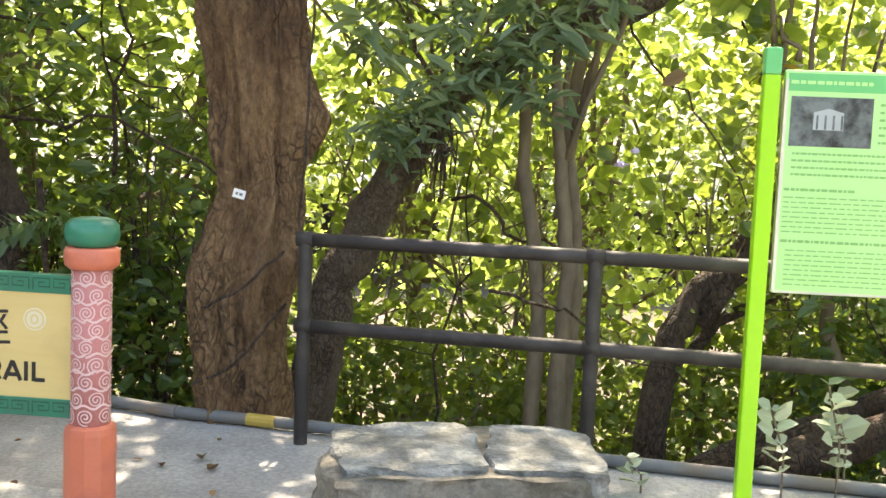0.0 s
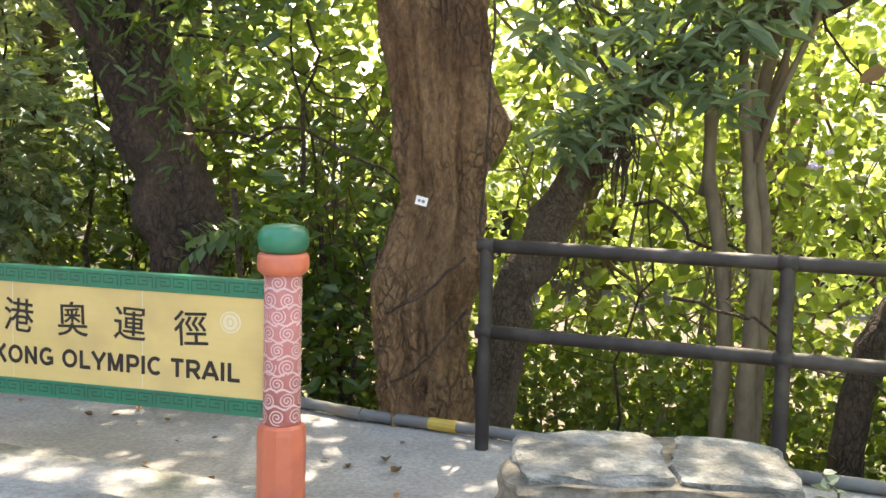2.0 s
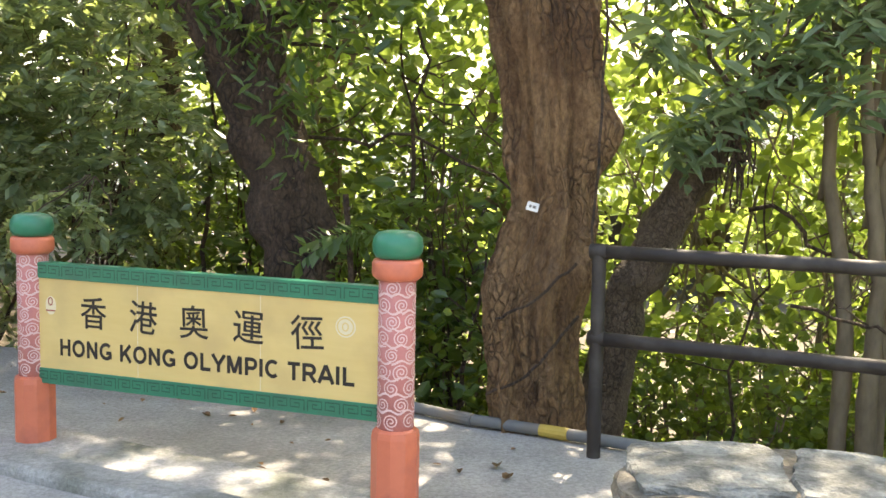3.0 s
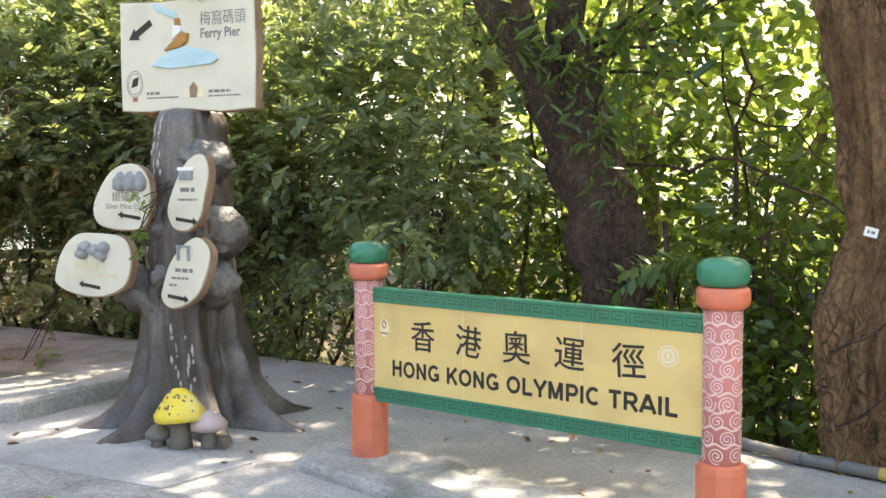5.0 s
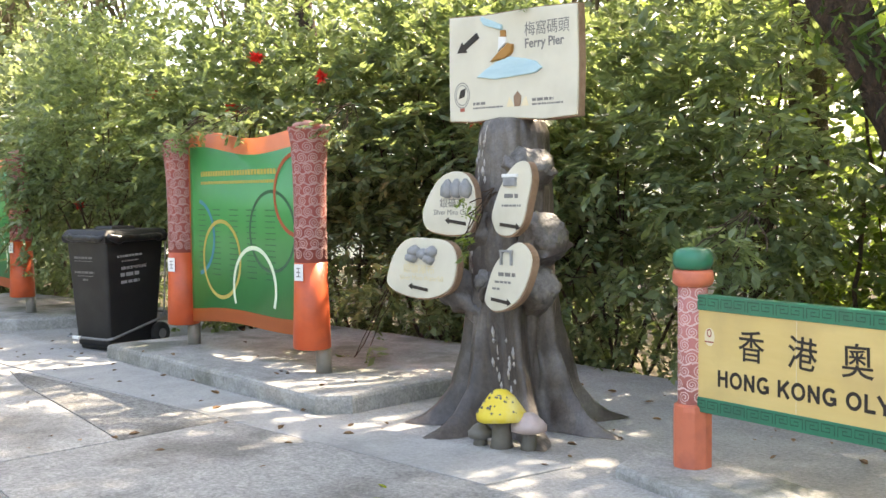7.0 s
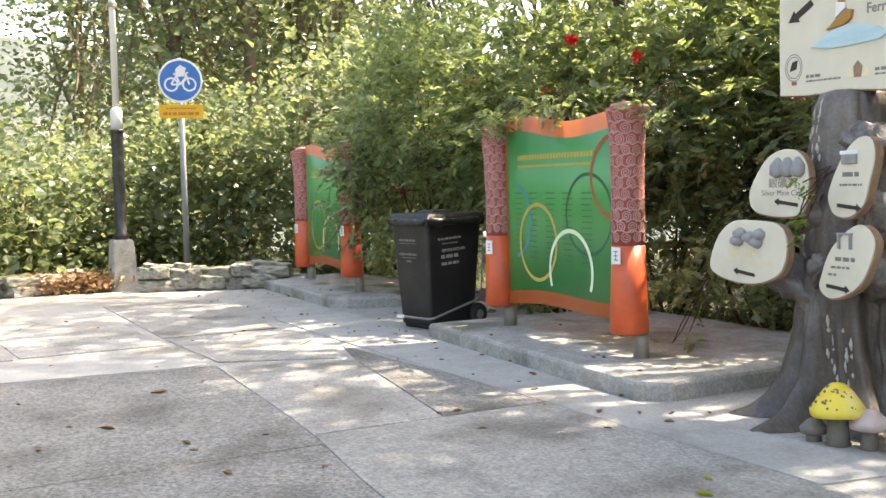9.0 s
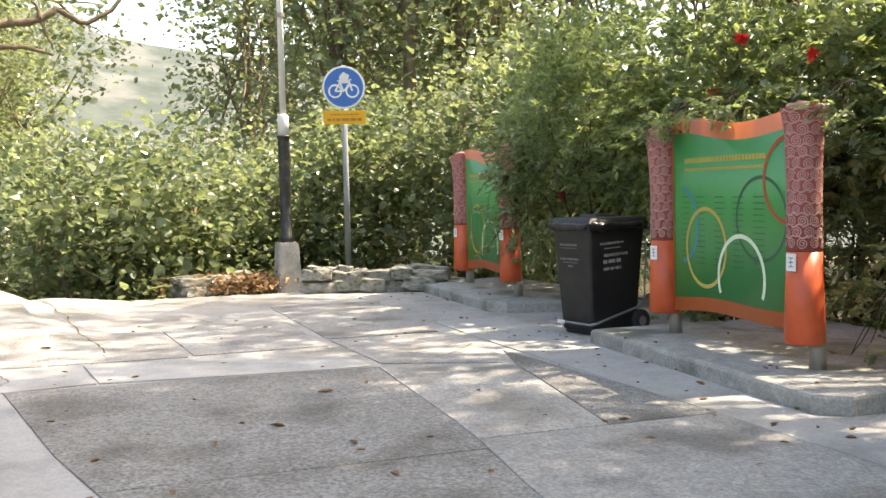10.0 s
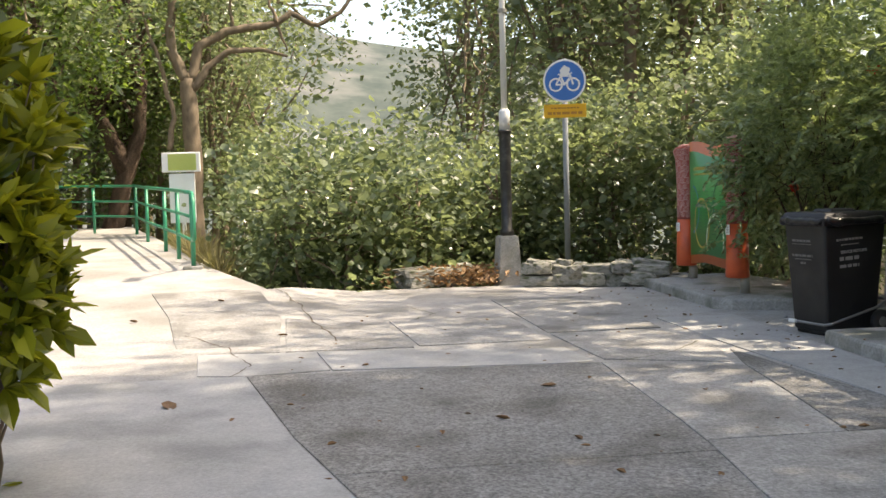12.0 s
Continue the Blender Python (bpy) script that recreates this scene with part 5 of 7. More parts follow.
KITE = (np.array([[0, 0, 0], [0.45, 0.32, 0.05], [1, 0, -0.06], [0.45, -0.32, 0.05]]), np.array([[0, 1, 2, 3]]))


def unit(v):
    return v / np.maximum(np.linalg.norm(v, axis=-1, keepdims=True), 1e-9)


def leaf_arrays(rng, pos, size, shape, droop=0.35, up=0.7, axis=None):
    """Leaves at pos: each with its own direction, tilt and size."""
    n = len(pos)
    if axis is None:
        az = rng.uniform(0, 2 * np.pi, n)
        axis = np.stack([np.cos(az), np.sin(az), rng.uniform(-droop - 0.6, -droop + 0.6, n)], -1)
    a = unit(axis)
    nn = rng.normal(size=(n, 3)) * 0.6 + np.array([0, 0, up])
    b = unit(np.cross(nn, a))
    c = np.cross(a, b)
    s = size * np.clip(rng.lognormal(-0.12, 0.34, n), 0.35, 1.7)[:, None, None]
    tpl, quads = shape
    v = pos[:, None] + s * (tpl[None, :, 0, None] * a[:, None] + tpl[None, :, 1, None] * b[:, None] + tpl[None, :, 2, None] * c[:, None])
    q = quads[None] + (np.arange(n) * len(tpl))[:, None, None]
    return v.reshape(-1, 3), q.reshape(-1, 4)


def frond_arrays(rng, pos, axis, length, pairs=8, leaflet=0.40):
    """Feathery twigs: small leaflets in two rows along each axis."""
    n = len(pos)
    a = unit(axis)
    up = rng.normal(size=(n, 3)) * 0.45 + np.array([0, 0, 1.0])
    b = unit(np.cross(up, a))
    c = np.cross(a, b)
    L = length * rng.uniform(0.7, 1.2, n)
    P, A = [], []
    for k in range(pairs):
        t = (k + 1) / pairs
        base = pos + a * (L * t)[:, None] - np.array([0, 0, 1.0]) * (L * 0.28 * t * t)[:, None]
        for s in (1, -1):
            P.append(base)
            A.append(b * s * 0.9 + a * 0.55 - c * 0.15)
    P, A = np.concatenate(P), np.concatenate(A)
    return leaf_arrays(rng, P, length * leaflet, KITE_THIN, 0.2, 1.2, A)


KITE_THIN = (np.array([[0, 0, 0], [0.45, 0.23, 0.02], [1, 0, -0.05], [0.45, -0.23, 0.02]]), np.array([[0, 1, 2, 3]]))


def joined(parts):
    vs, qs, o = [], [], 0
    for v, q in parts:
        vs.append(v)
        qs.append(q + o)
        o += len(v)
    return np.concatenate(vs), np.concatenate(qs)


def in_blobs(rng, blobs, n, shell=0.55):
    """n places in a set of ellipsoids (x, y, z, rx, ry, rz), thicker towards their skins."""
    vol = np.array([b[3] * b[4] * b[5] for b in blobs])
    pick = rng.choice(len(blobs), n, p=vol / vol.sum())
    d = unit(rng.normal(size=(n, 3)))
    r = rng.uniform(0, 1, n) ** (1 / 3 * (1 - shell) + 0.12)
    B = np.array(blobs)[pick]
    return B[:, :3] + d * r[:, None] * B[:, 3:]


def wander(rng, a, b, n, sway):
    t = np.linspace(0, 1, n)
    p = np.outer(1 - t, a) + np.outer(t, b)
    w = np.cumsum(rng.normal(size=(n, 3)) * sway, 0)
    return p + (w - np.outer(t, w[-1]))


def plant(name, m, label, category, seed, stem, blobs, leaf, size, shape, clusters, per, sigma, bark="bark_thin", limbs=10, group="", fern=False, stem_r=0.06, droop=0.35):
    """A tree or bush: stem line(s), limbs to its leaf clusters, and a crown of single leaves. stem: list of polylines."""
    rng = np.random.default_rng(seed)
    ob = thing(name, m, label, category, group)
    for line in stem:
        line = np.array(line, float)
        pts = np.concatenate([wander(rng, a, b, 6, 0.012)[:-1] for a, b in zip(line, line[1:])] + [line[-1:]])
        bm = sweep(pts, list(np.linspace(stem_r * 1.15, stem_r * 0.35, len(pts))), 12)
        jitter(bm, stem_r * 0.25, 5.0, seed)
        part("trunk" if stem_r > 0.03 else "stem", bm, M[bark], ob, "", True)
    cl = in_blobs(rng, blobs, clusters)
    top = [np.array(l, float) for l in stem]
    bm = bmesh.new()
    for k in range(limbs):
        line = top[k % len(top)]
        t = rng.uniform(0.35, 1.0)
        i = min(int(t * (len(line) - 1)), len(line) - 2)
        f = t * (len(line) - 1) - i
        a = line[i] * (1 - f) + line[i + 1] * f
        b = cl[rng.integers(len(cl))]
        sweep(wander(rng, a, b, 7, 0.06), list(np.linspace(stem_r * 0.42, stem_r * 0.08, 7)), 6, bm=bm)
    if limbs:
        part("branching", bm, M[bark], ob, "", True)
    pos = np.repeat(cl, per, 0) + rng.normal(size=(clusters * per, 3)) * sigma
    if fern:
        out = unit(pos - np.mean(cl, 0)) + rng.normal(size=pos.shape) * 0.5 + np.array([0, 0, 0.15])
        v, q = frond_arrays(rng, pos, out, size)
    else:
        v, q = leaf_arrays(rng, pos, size, shape, droop)
    child("crown", quads_mesh("crown", v, q, M[leaf]), ob, "")
    return ob


def ground_z(x, y):
    return float(terrain(np.array(x), np.array(y)))


def stand(ob, places, seed, smin=0.85, smax=1.2, sink=0.1):
    """Sets the built plant at the first place and copies of it at the others."""
    rng = random.Random(seed)
    for k, (x, y) in enumerate(places):
        m = pose(x, y, ground_z(x, y) - sink, 0, 0, rng.uniform(0, 360)) @ Matrix.Diagonal((*[rng.uniform(smin, smax)] * 3, 1))
        if k == 0:
            ob.matrix_basis = m
        else:
            copy_thing(ob, m)


darkshrub = plant("glossy_shrub", Matrix(), "dark glossy shrub in the shade behind the trail sign", "shrub", 49,
                  [[(0, 0, 0), (0.1, 0, 0.8), (0.2, 0.1, 1.8)], [(0, 0, 0), (-0.3, 0.1, 0.9), (-0.4, 0, 1.7)]],
                  [(0, 0, 0.8, 0.8, 0.6, 0.8), (0.1, 0, 1.9, 0.8, 0.6, 0.8)], "leaf_dark", 0.12, OVAL, 70, 24, 0.18, "bark_dark", 18, "glossy shrubs", stem_r=0.02)
stand(darkshrub, [(-1.8, 7.1), (3.2, 6.0), (-3.4, 7.5), (-2.7, 8.1)], 16, 0.85, 1.2, 0.15)


# the big tree beside the railing
def big_tree():
    ob = thing("banyan_tree", pose(0, 0, 0), "large rough-barked tree with a swollen burl and a small tag", "tree")
    zs = [-0.15, 0, 0.33, 0.62, 0.9, 1.2, 1.4, 1.66, 1.9, 2.17, 3.0, 4.2, 5.6]
    xl = [-1.34, -1.28, -1.28, -1.33, -1.29, -1.17, -1.21, -1.22, -1.27, -1.32, -1.42, -1.50, -1.52]
    xr = [-0.72, -0.78, -0.80, -0.80, -0.77, -0.75, -0.74, -0.73, -0.74, -0.74, -0.84, -1.0, -1.18]
    segs, rows = 150, 330
    zz = np.concatenate([np.linspace(-0.15, 2.5, 270), np.linspace(2.52, 5.6, 60)])
    verts, faces = [], []
    for z in zz:
        l, r = np.interp(z, zs, xl), np.interp(z, zs, xr)
        c, rad = (l + r) / 2, (r - l) / 2
        for i in range(segs):
            a = 2 * math.pi * i / segs
            ca, sa = math.cos(a), math.sin(a)
            p = Vector((ca, sa, z))
            w = 0.11 * noise.noise(Vector((ca * 1.3, sa * 1.3, z * 0.9))) + 0.085 * math.sin(a * 5 + z * 1.6 + 1) + 0.05 * math.sin(a * 11 + 1.5 * math.sin(z * 1.7) + z) + 0.05 * noise.noise(Vector((ca * 3.2, sa * 3.2, z * 1.1)))
            w -= 0.10 * max(0, 1 - 3 * abs(math.sin(a * 4 + 0.8 * math.sin(z * 1.5) + 1.2 * noise.noise(Vector((ca, sa, z * 0.7)))))) * (0.4 + 0.6 * abs(noise.noise(Vector((ca * 2, sa * 2, z * 1.3 + 5)))) * 2)
            w += 0.24 * abs(noise.noise(Vector((ca * 5, sa * 5, z * 2.2)))) + 0.11 * noise.noise(Vector((ca * 11, sa * 11, z * 4.5))) + 0.055 * noise.noise(Vector((ca * 26, sa * 26, z * 12)))
            bump = 0.50 * math.exp(-((a - 5.95) ** 2) / 0.12 - ((z - 1.60) ** 2) / 0.034) + 0.36 * math.exp(-((a - 5.7) ** 2) / 0.12 - ((z - 0.85) ** 2) / 0.02)
            hollow = -0.13 * math.exp(-((a - 5.25) ** 2) / 0.05 - ((z - 1.48) ** 2) / 0.10)
            rr = rad * (0.91 + w + bump + hollow)
            verts.append((c + rr * ca, 5.38 + rr * sa * 0.95, z))
    n = len(zz)
    for j in range(n - 1):
        for i in range(segs):
            faces.append((j * segs + i, j * segs + (i + 1) % segs, (j + 1) * segs + (i + 1) % segs, (j + 1) * segs + i))
    child("trunk", mesh_from("trunk", verts, faces, M["bark"]), ob, "brown fissured trunk")
    tag = part("tree_tag", box((0.062, 0.004, 0.045), (0, 0, 0), 0.0), M["white"], ob, "small white tag", m=pose(-1.045, 5.085, 1.205, 0, 14, -4))
    bars([(-0.018, 0.0, 0.036, 0.014)], M["grey_ink"], tag, "tag_print", pose(0, -0.0026, 0))
    rng = np.random.default_rng(5)
    for k, pts in enumerate(([(-1.30, 5.25, 0.55), (-1.15, 5.08, 0.66), (-0.95, 5.04, 0.78), (-0.78, 5.12, 0.95)], [(-1.28, 5.2, 0.18), (-1.05, 5.06, 0.33), (-0.9, 5.04, 0.52), (-0.75, 5.1, 0.68)],
                             [(-0.72, 5.12, 2.6), (-0.70, 5.10, 2.0), (-0.72, 5.10, 1.5), (-0.75, 5.12, 1.1), (-0.70, 5.06, 0.5), (-0.72, 5.1, 0.0)])):
        part("vine", sweep(np.concatenate([wander(rng, a, b, 6, 0.008)[:-1] for a, b in zip(np.array(pts), np.array(pts)[1:])]), 0.008, 6), M["bark_dark"], ob, "thin dark creeper stem")
    bm = bmesh.new()
    # crown lies above the view, added wide to dapple the paving
    cl = in_blobs(rng, [(-1.4, 5.6, 8.2, 3.6, 2.8, 2.3), (0.5, 4.6, 8.6, 2.6, 2.2, 1.6), (-3.0, 5.2, 7.6, 2.2, 2.2, 1.4)], 190)
    for k in range(26):
        sweep(wander(rng, np.array([-1.33, 5.38, 4.2 + 1.4 * rng.uniform()]), cl[k], 9, 0.10), list(np.linspace(0.13, 0.015, 9)), 8, bm=bm)
    part("branching", bm, M["bark"], ob, "", True)
    pos = np.repeat(cl, 42, 0) + rng.normal(size=(190 * 42, 3)) * 0.36
    v, q = leaf_arrays(rng, pos, 0.15, OVAL)
    child("crown", quads_mesh("crown", v, q, M["leaf_dark"]), ob)


big_tree()


def leaning_tree():
    """Dark twin-stemmed tree that leans over the trail sign."""
    rng = np.random.default_rng(8)
    ob = thing("leaning_tree", Matrix(), "dark twin-stemmed tree leaning over the trail sign with hanging epiphytes", "tree")
    for line, r0, r1 in (([(-2.62, 6.65, -0.6), (-2.80, 6.55, 0.6), (-2.95, 6.5, 1.2), (-3.15, 6.5, 1.8), (-3.50, 6.45, 2.5), (-3.95, 6.4, 3.5), (-4.2, 6.3, 5.2)], 0.215, 0.15),
                         ([(-2.55, 6.60, -0.6), (-2.70, 6.5, 0.7), (-2.78, 6.5, 1.35), (-2.98, 6.5, 1.9), (-3.12, 6.5, 2.5), (-3.15, 6.6, 3.6), (-2.9, 6.6, 5.0)], 0.165, 0.11)):
        line = np.array(line)
        pts = np.concatenate([wander(rng, a, b, 9, 0.012)[:-1] for a, b in zip(line, line[1:])] + [line[-1:]])
        bm = sweep(pts, list(np.linspace(r0, r1, len(pts))), 36)
        jitter(bm, 0.05, 3.0)
        jitter(bm, 0.03, 9.0)
        jitter(bm, 0.012, 26.0)
        part("trunk", bm, M["bark_dark"], ob, "dark fissured stem", True)
    # unseen crown overhead, added for the dappled shade it throws
    cl = in_blobs(rng, [(-4.6, 6.2, 6.6, 2.6, 2.4, 1.6), (-2.9, 7.0, 6.8, 2.2, 2.0, 1.5), (-5.6, 5.6, 7.6, 2.0, 2.0, 1.2)], 150)
    bm = bmesh.new()
    for k in range(22):
        a = np.array([-4.2, 6.3, 5.2]) if k % 2 else np.array([-2.9, 6.6, 5.0])
        sweep(wander(rng, a, cl[k], 8, 0.09), list(np.linspace(0.09, 0.012, 8)), 7, bm=bm)
    part("branching", bm, M["bark_dark"], ob, "", True)
    pos = np.repeat(cl, 42, 0) + rng.normal(size=(150 * 42, 3)) * 0.34
    child("crown", quads_mesh("crown", *leaf_arrays(rng, pos, 0.15, OVAL), M["leaf_dark"]), ob)
    # epiphytes hanging on the stems
    spots = np.array([(-3.3, 6.25, 2.35), (-3.0, 6.2, 2.1), (-2.75, 6.2, 1.9), (-2.9, 6.25, 2.4), (-3.5, 6.2, 2.6), (-2.7, 6.25, 1.6), (-2.6, 6.2, 2.2)])
    pos = np.repeat(spots, 46, 0) + rng.normal(size=(46 * len(spots), 3)) * np.array([0.13, 0.09, 0.17])
    tagged(child("epiphyte_clump", quads_mesh("epiphyte_clump", *leaf_arrays(rng, pos, 0.13, LONG, 0.6), M["leaf_dark"]), ob, "drooping dark epiphyte leaves"), kind="stuff")
    spots = np.array([(-2.55, 6.35, 2.55), (-2.3, 6.45, 2.8), (-2.25, 6.4, 2.35), (-2.0, 6.5, 2.65), (-2.6, 6.3, 2.85), (-1.85, 6.6, 2.9), (-2.35, 6.4, 2.1)])
    pos = np.repeat(spots, 70, 0) + rng.normal(size=(70 * len(spots), 3)) * np.array([0.20, 0.15, 0.19])
    tagged(child("low_bough", quads_mesh("low_bough", *leaf_arrays(rng, pos, 0.115, OVAL, 0.5), M["leaf_dark"]), ob, "low bough of dark glossy leaves"), kind="stuff")
    bm = bmesh.new()
    for p in spots:
        sweep(wander(rng, np.array([-3.0, 6.5, 2.3]), p, 7, 0.03), list(np.linspace(0.022, 0.006, 7)), 6, bm=bm)
    tagged(part("bough_twig", bm, M["bark_dark"], ob, "", True), kind="stuff")


leaning_tree()


def sloping_tree():
    """Sloping trunk behind the big tree, carrying clumps of long-leaved epiphytes."""
    rng = np.random.default_rng(18)
    ob = thing("sloping_tree", Matrix(), "sloping grey-brown tree hung with long-leaved epiphytes", "tree")
    line = np.array([(-0.80, 6.6, -0.8), (-0.66, 6.55, 0.2), (-0.56, 6.5, 0.66), (-0.37, 6.5, 1.05), (0.0, 6.5, 1.68), (0.32, 6.5, 2.0), (0.83, 6.5, 2.33), (1.35, 6.5, 2.50), (2.2, 6.6, 3.0)])
    pts = np.concatenate([wander(rng, a, b, 8, 0.012)[:-1] for a, b in zip(line, line[1:])] + [line[-1:]])
    bm = sweep(pts, list(np.linspace(0.15, 0.09, len(pts))), 28)
    jitter(bm, 0.04, 4.0)
    jitter(bm, 0.02, 12.0)
    part("trunk", bm, M["bark_grey"], ob, "", True)
    spots = np.array([(-0.15, 6.2, 1.62), (-0.02, 6.15, 1.78), (0.25, 6.2, 1.95), (0.5, 6.2, 2.1), (0.75, 6.2, 2.25), (0.1, 6.2, 2.2), (0.45, 6.2, 2.4), (0.62, 6.1, 1.85), (-0.3, 6.1, 1.55), (-0.35, 6.2, 2.45), (-0.1, 6.1, 2.6), (0.2, 6.1, 2.7), (0.75, 6.1, 2.6), (-0.45, 6.2, 2.15), (0.95, 6.1, 2.45)])
    parts = []
    for s in spots:
        n = 64
        az, el = rng.uniform(0, 6.28, n), rng.uniform(-0.9, 0.5, n)
        ax = np.stack([np.cos(az), np.sin(az), el], -1)
        parts.append(leaf_arrays(rng, s + rng.normal(size=(n, 3)) * 0.085, 0.175, LONG, 0.4, 0.9, ax))
    child("epiphyte_clump", quads_mesh("epiphyte_clump", *joined(parts), M["leaf_grey"]), ob, "grey-green long-leaved clumps")
    spots = np.array([(-0.45, 6.8, 2.7), (-0.15, 6.9, 2.35), (0.1, 6.9, 2.9), (0.5, 7.0, 2.75), (0.9, 7.0, 2.95), (0.3, 6.95, 2.5)])
    pos = np.repeat(spots, 70, 0) + rng.normal(size=(70 * len(spots), 3)) * np.array([0.22, 0.15, 0.18])
    tagged(child("bough", quads_mesh("bough", *leaf_arrays(rng, pos, 0.12, OVAL, 0.5), M["leaf_dark"]), ob, "bough of dark glossy leaves"), kind="stuff")
    bm = bmesh.new()
    for p in spots:
        sweep(wander(rng, np.array([0.1, 6.5, 1.8]), p, 7, 0.03), list(np.linspace(0.022, 0.006, 7)), 6, bm=bm)
    tagged(part("bough_twig", bm, M["bark_grey"], ob, "", True), kind="stuff")
    bm = bmesh.new()
    for k in range(26):
        p = np.array([0.03 + rng.normal() * 0.05, 6.2, 1.55 + rng.uniform(-0.05, 0.1)])
        sweep(wander(rng, p, p + np.array([rng.normal() * 0.04, 0, -rng.uniform(0.15, 0.4)]), 5, 0.01), 0.006, 4, bm=bm)
    part("root_tassel", bm, M["bark_dark"], ob, "reddish hanging roots")


sloping_tree()

for stems, r, text in (([[(0.90, 6.5, -1.2), (0.90, 6.5, 0.0), (0.93, 6.5, 0.7), (0.84, 6.5, 1.6), (0.80, 6.5, 2.1), (0.9, 6.6, 3.6)], [(0.74, 6.6, -1.2), (0.76, 6.6, 0.4), (0.62, 6.7, 1.6), (0.5, 6.7, 3.4)], [(0.98, 6.7, -1.2), (0.99, 6.6, 0.6), (0.88, 6.6, 1.65), (1.1, 6.6, 2.6), (1.2, 6.7, 3.4)]], 0.062, "slender pale-barked multi-stemmed tree behind the railing"),):
    plant("slender_tree", Matrix(), text, "tree", 31, stems, [(0.9, 6.7, 4.3, 1.6, 1.2, 1.0)], "leaf_broad", 0.12, BROAD, 50, 30, 0.28, limbs=12, stem_r=r)
plant("crooked_tree", Matrix(), "crooked dark trunk bending behind the railing", "tree", 32, [[(1.50, 6.5, -1.4), (1.56, 6.5, -0.4), (1.66, 6.5, 0.3), (1.84, 6.5, 0.63), (2.2, 6.5, 0.78), (2.9, 6.6, 1.5)]], [(2.9, 6.7, 2.0, 0.8, 0.6, 0.6)], "leaf_broad", 0.12, BROAD, 20, 25, 0.22, "bark_dark", 5, stem_r=0.12)
plant("crooked_tree", Matrix(), "thin brown leaning trunk behind the green notice", "tree", 33, [[(2.9, 6.4, -1.2), (2.75, 6.3, 0.0), (2.55, 6.2, 0.6), (2.2, 6.1, 1.3), (2.0, 6.1, 2.6)]], [(2.2, 6.3, 2.8, 0.8, 0.6, 0.5)], "leaf_broad", 0.12, BROAD, 20, 25, 0.22, "bark_thin", 5, stem_r=0.055)

# vines and round-leaved shrubs behind the railing
vine = plant("climbing_vine", Matrix(), "round-leaved climbing vine hanging in curtains behind the railing", "vine", 41,
             [[(0, 0, 0), (0.1, 0, 1.2), (-0.1, 0.1, 2.4), (0.1, 0, 3.4)], [(0.4, 0.1, 0), (0.3, 0, 1.4), (0.5, 0, 2.9)]],
             [(0, 0, 1.0, 1.0, 0.45, 1.2), (0.1, 0, 2.6, 1.1, 0.5, 1.2), (0, 0, 3.6, 1.2, 0.6, 0.7)], "leaf_broad", 0.095, BROAD, 70, 13, 0.19, limbs=22, stem_r=0.02, group="woodland vines", droop=0.6)
stand(vine, [(2.2, 7.3), (3.0, 6.8), (3.9, 6.3), (0.4, 7.9), (3.3, 7.4), (-0.6, 8.2), (-2.1, 7.8), (1.2, 8.0)], 3, 0.9, 1.15, 0.5)
shrub = plant("woodland_shrub", Matrix(), "leafy green woodland shrub on the slope behind the railing", "shrub", 42,
              [[(0, 0, 0), (0.1, 0, 0.8), (0.2, 0.1, 1.6)], [(0, 0, 0), (-0.3, 0.1, 0.9), (-0.4, 0, 1.5)], [(0, 0, 0), (0.3, -0.2, 0.7), (0.6, -0.2, 1.3)]],
              [(0, 0, 0.9, 1.0, 0.8, 0.9), (0.1, 0, 1.6, 0.8, 0.7, 0.6)], "leaf_broad", 0.085, BROAD, 56, 26, 0.21, limbs=18, stem_r=0.022, group="woodland shrubs")
stand(shrub, [(-1.9, 7.3), (0.3, 7.3), (1.2, 7.4), (2.3, 6.9), (3.4, 5.2), (-0.3, 7.7), (1.9, 7.9), (-1.2, 7.8), (2.9, 6.9), (-4.2, 7.8), (0.6, 8.3)], 4, 0.8, 1.15, 0.1)
# these trees take the lit leaf colours, so they look sunlit from below
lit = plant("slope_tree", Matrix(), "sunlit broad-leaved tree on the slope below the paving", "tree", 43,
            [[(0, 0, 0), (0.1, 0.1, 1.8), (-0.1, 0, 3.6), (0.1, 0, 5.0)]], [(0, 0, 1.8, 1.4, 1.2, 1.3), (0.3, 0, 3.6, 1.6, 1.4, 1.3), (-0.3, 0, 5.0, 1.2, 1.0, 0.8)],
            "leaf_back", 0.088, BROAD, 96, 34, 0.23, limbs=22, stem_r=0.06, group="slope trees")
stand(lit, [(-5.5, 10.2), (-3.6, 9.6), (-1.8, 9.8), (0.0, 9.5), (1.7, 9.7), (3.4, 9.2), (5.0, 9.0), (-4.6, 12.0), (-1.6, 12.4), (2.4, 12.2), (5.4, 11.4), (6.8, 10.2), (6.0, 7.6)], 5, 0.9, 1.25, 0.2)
tall = plant("woodland_tree", Matrix(), "tall broad-leaved woodland tree with a loose crown", "tree", 44,
             [[(0, 0, 0), (0.15, 0.1, 3.0), (-0.1, 0, 6.0), (0.1, 0, 8.5)]], [(0, 0, 4.0, 1.8, 1.6, 1.6), (0.4, 0, 6.4, 2.3, 2.0, 1.8), (-0.4, 0, 8.8, 2.0, 1.8, 1.5)],
             "leaf_far", 0.15, KITE, 150, 36, 0.34, limbs=26, stem_r=0.12, group="woodland trees")
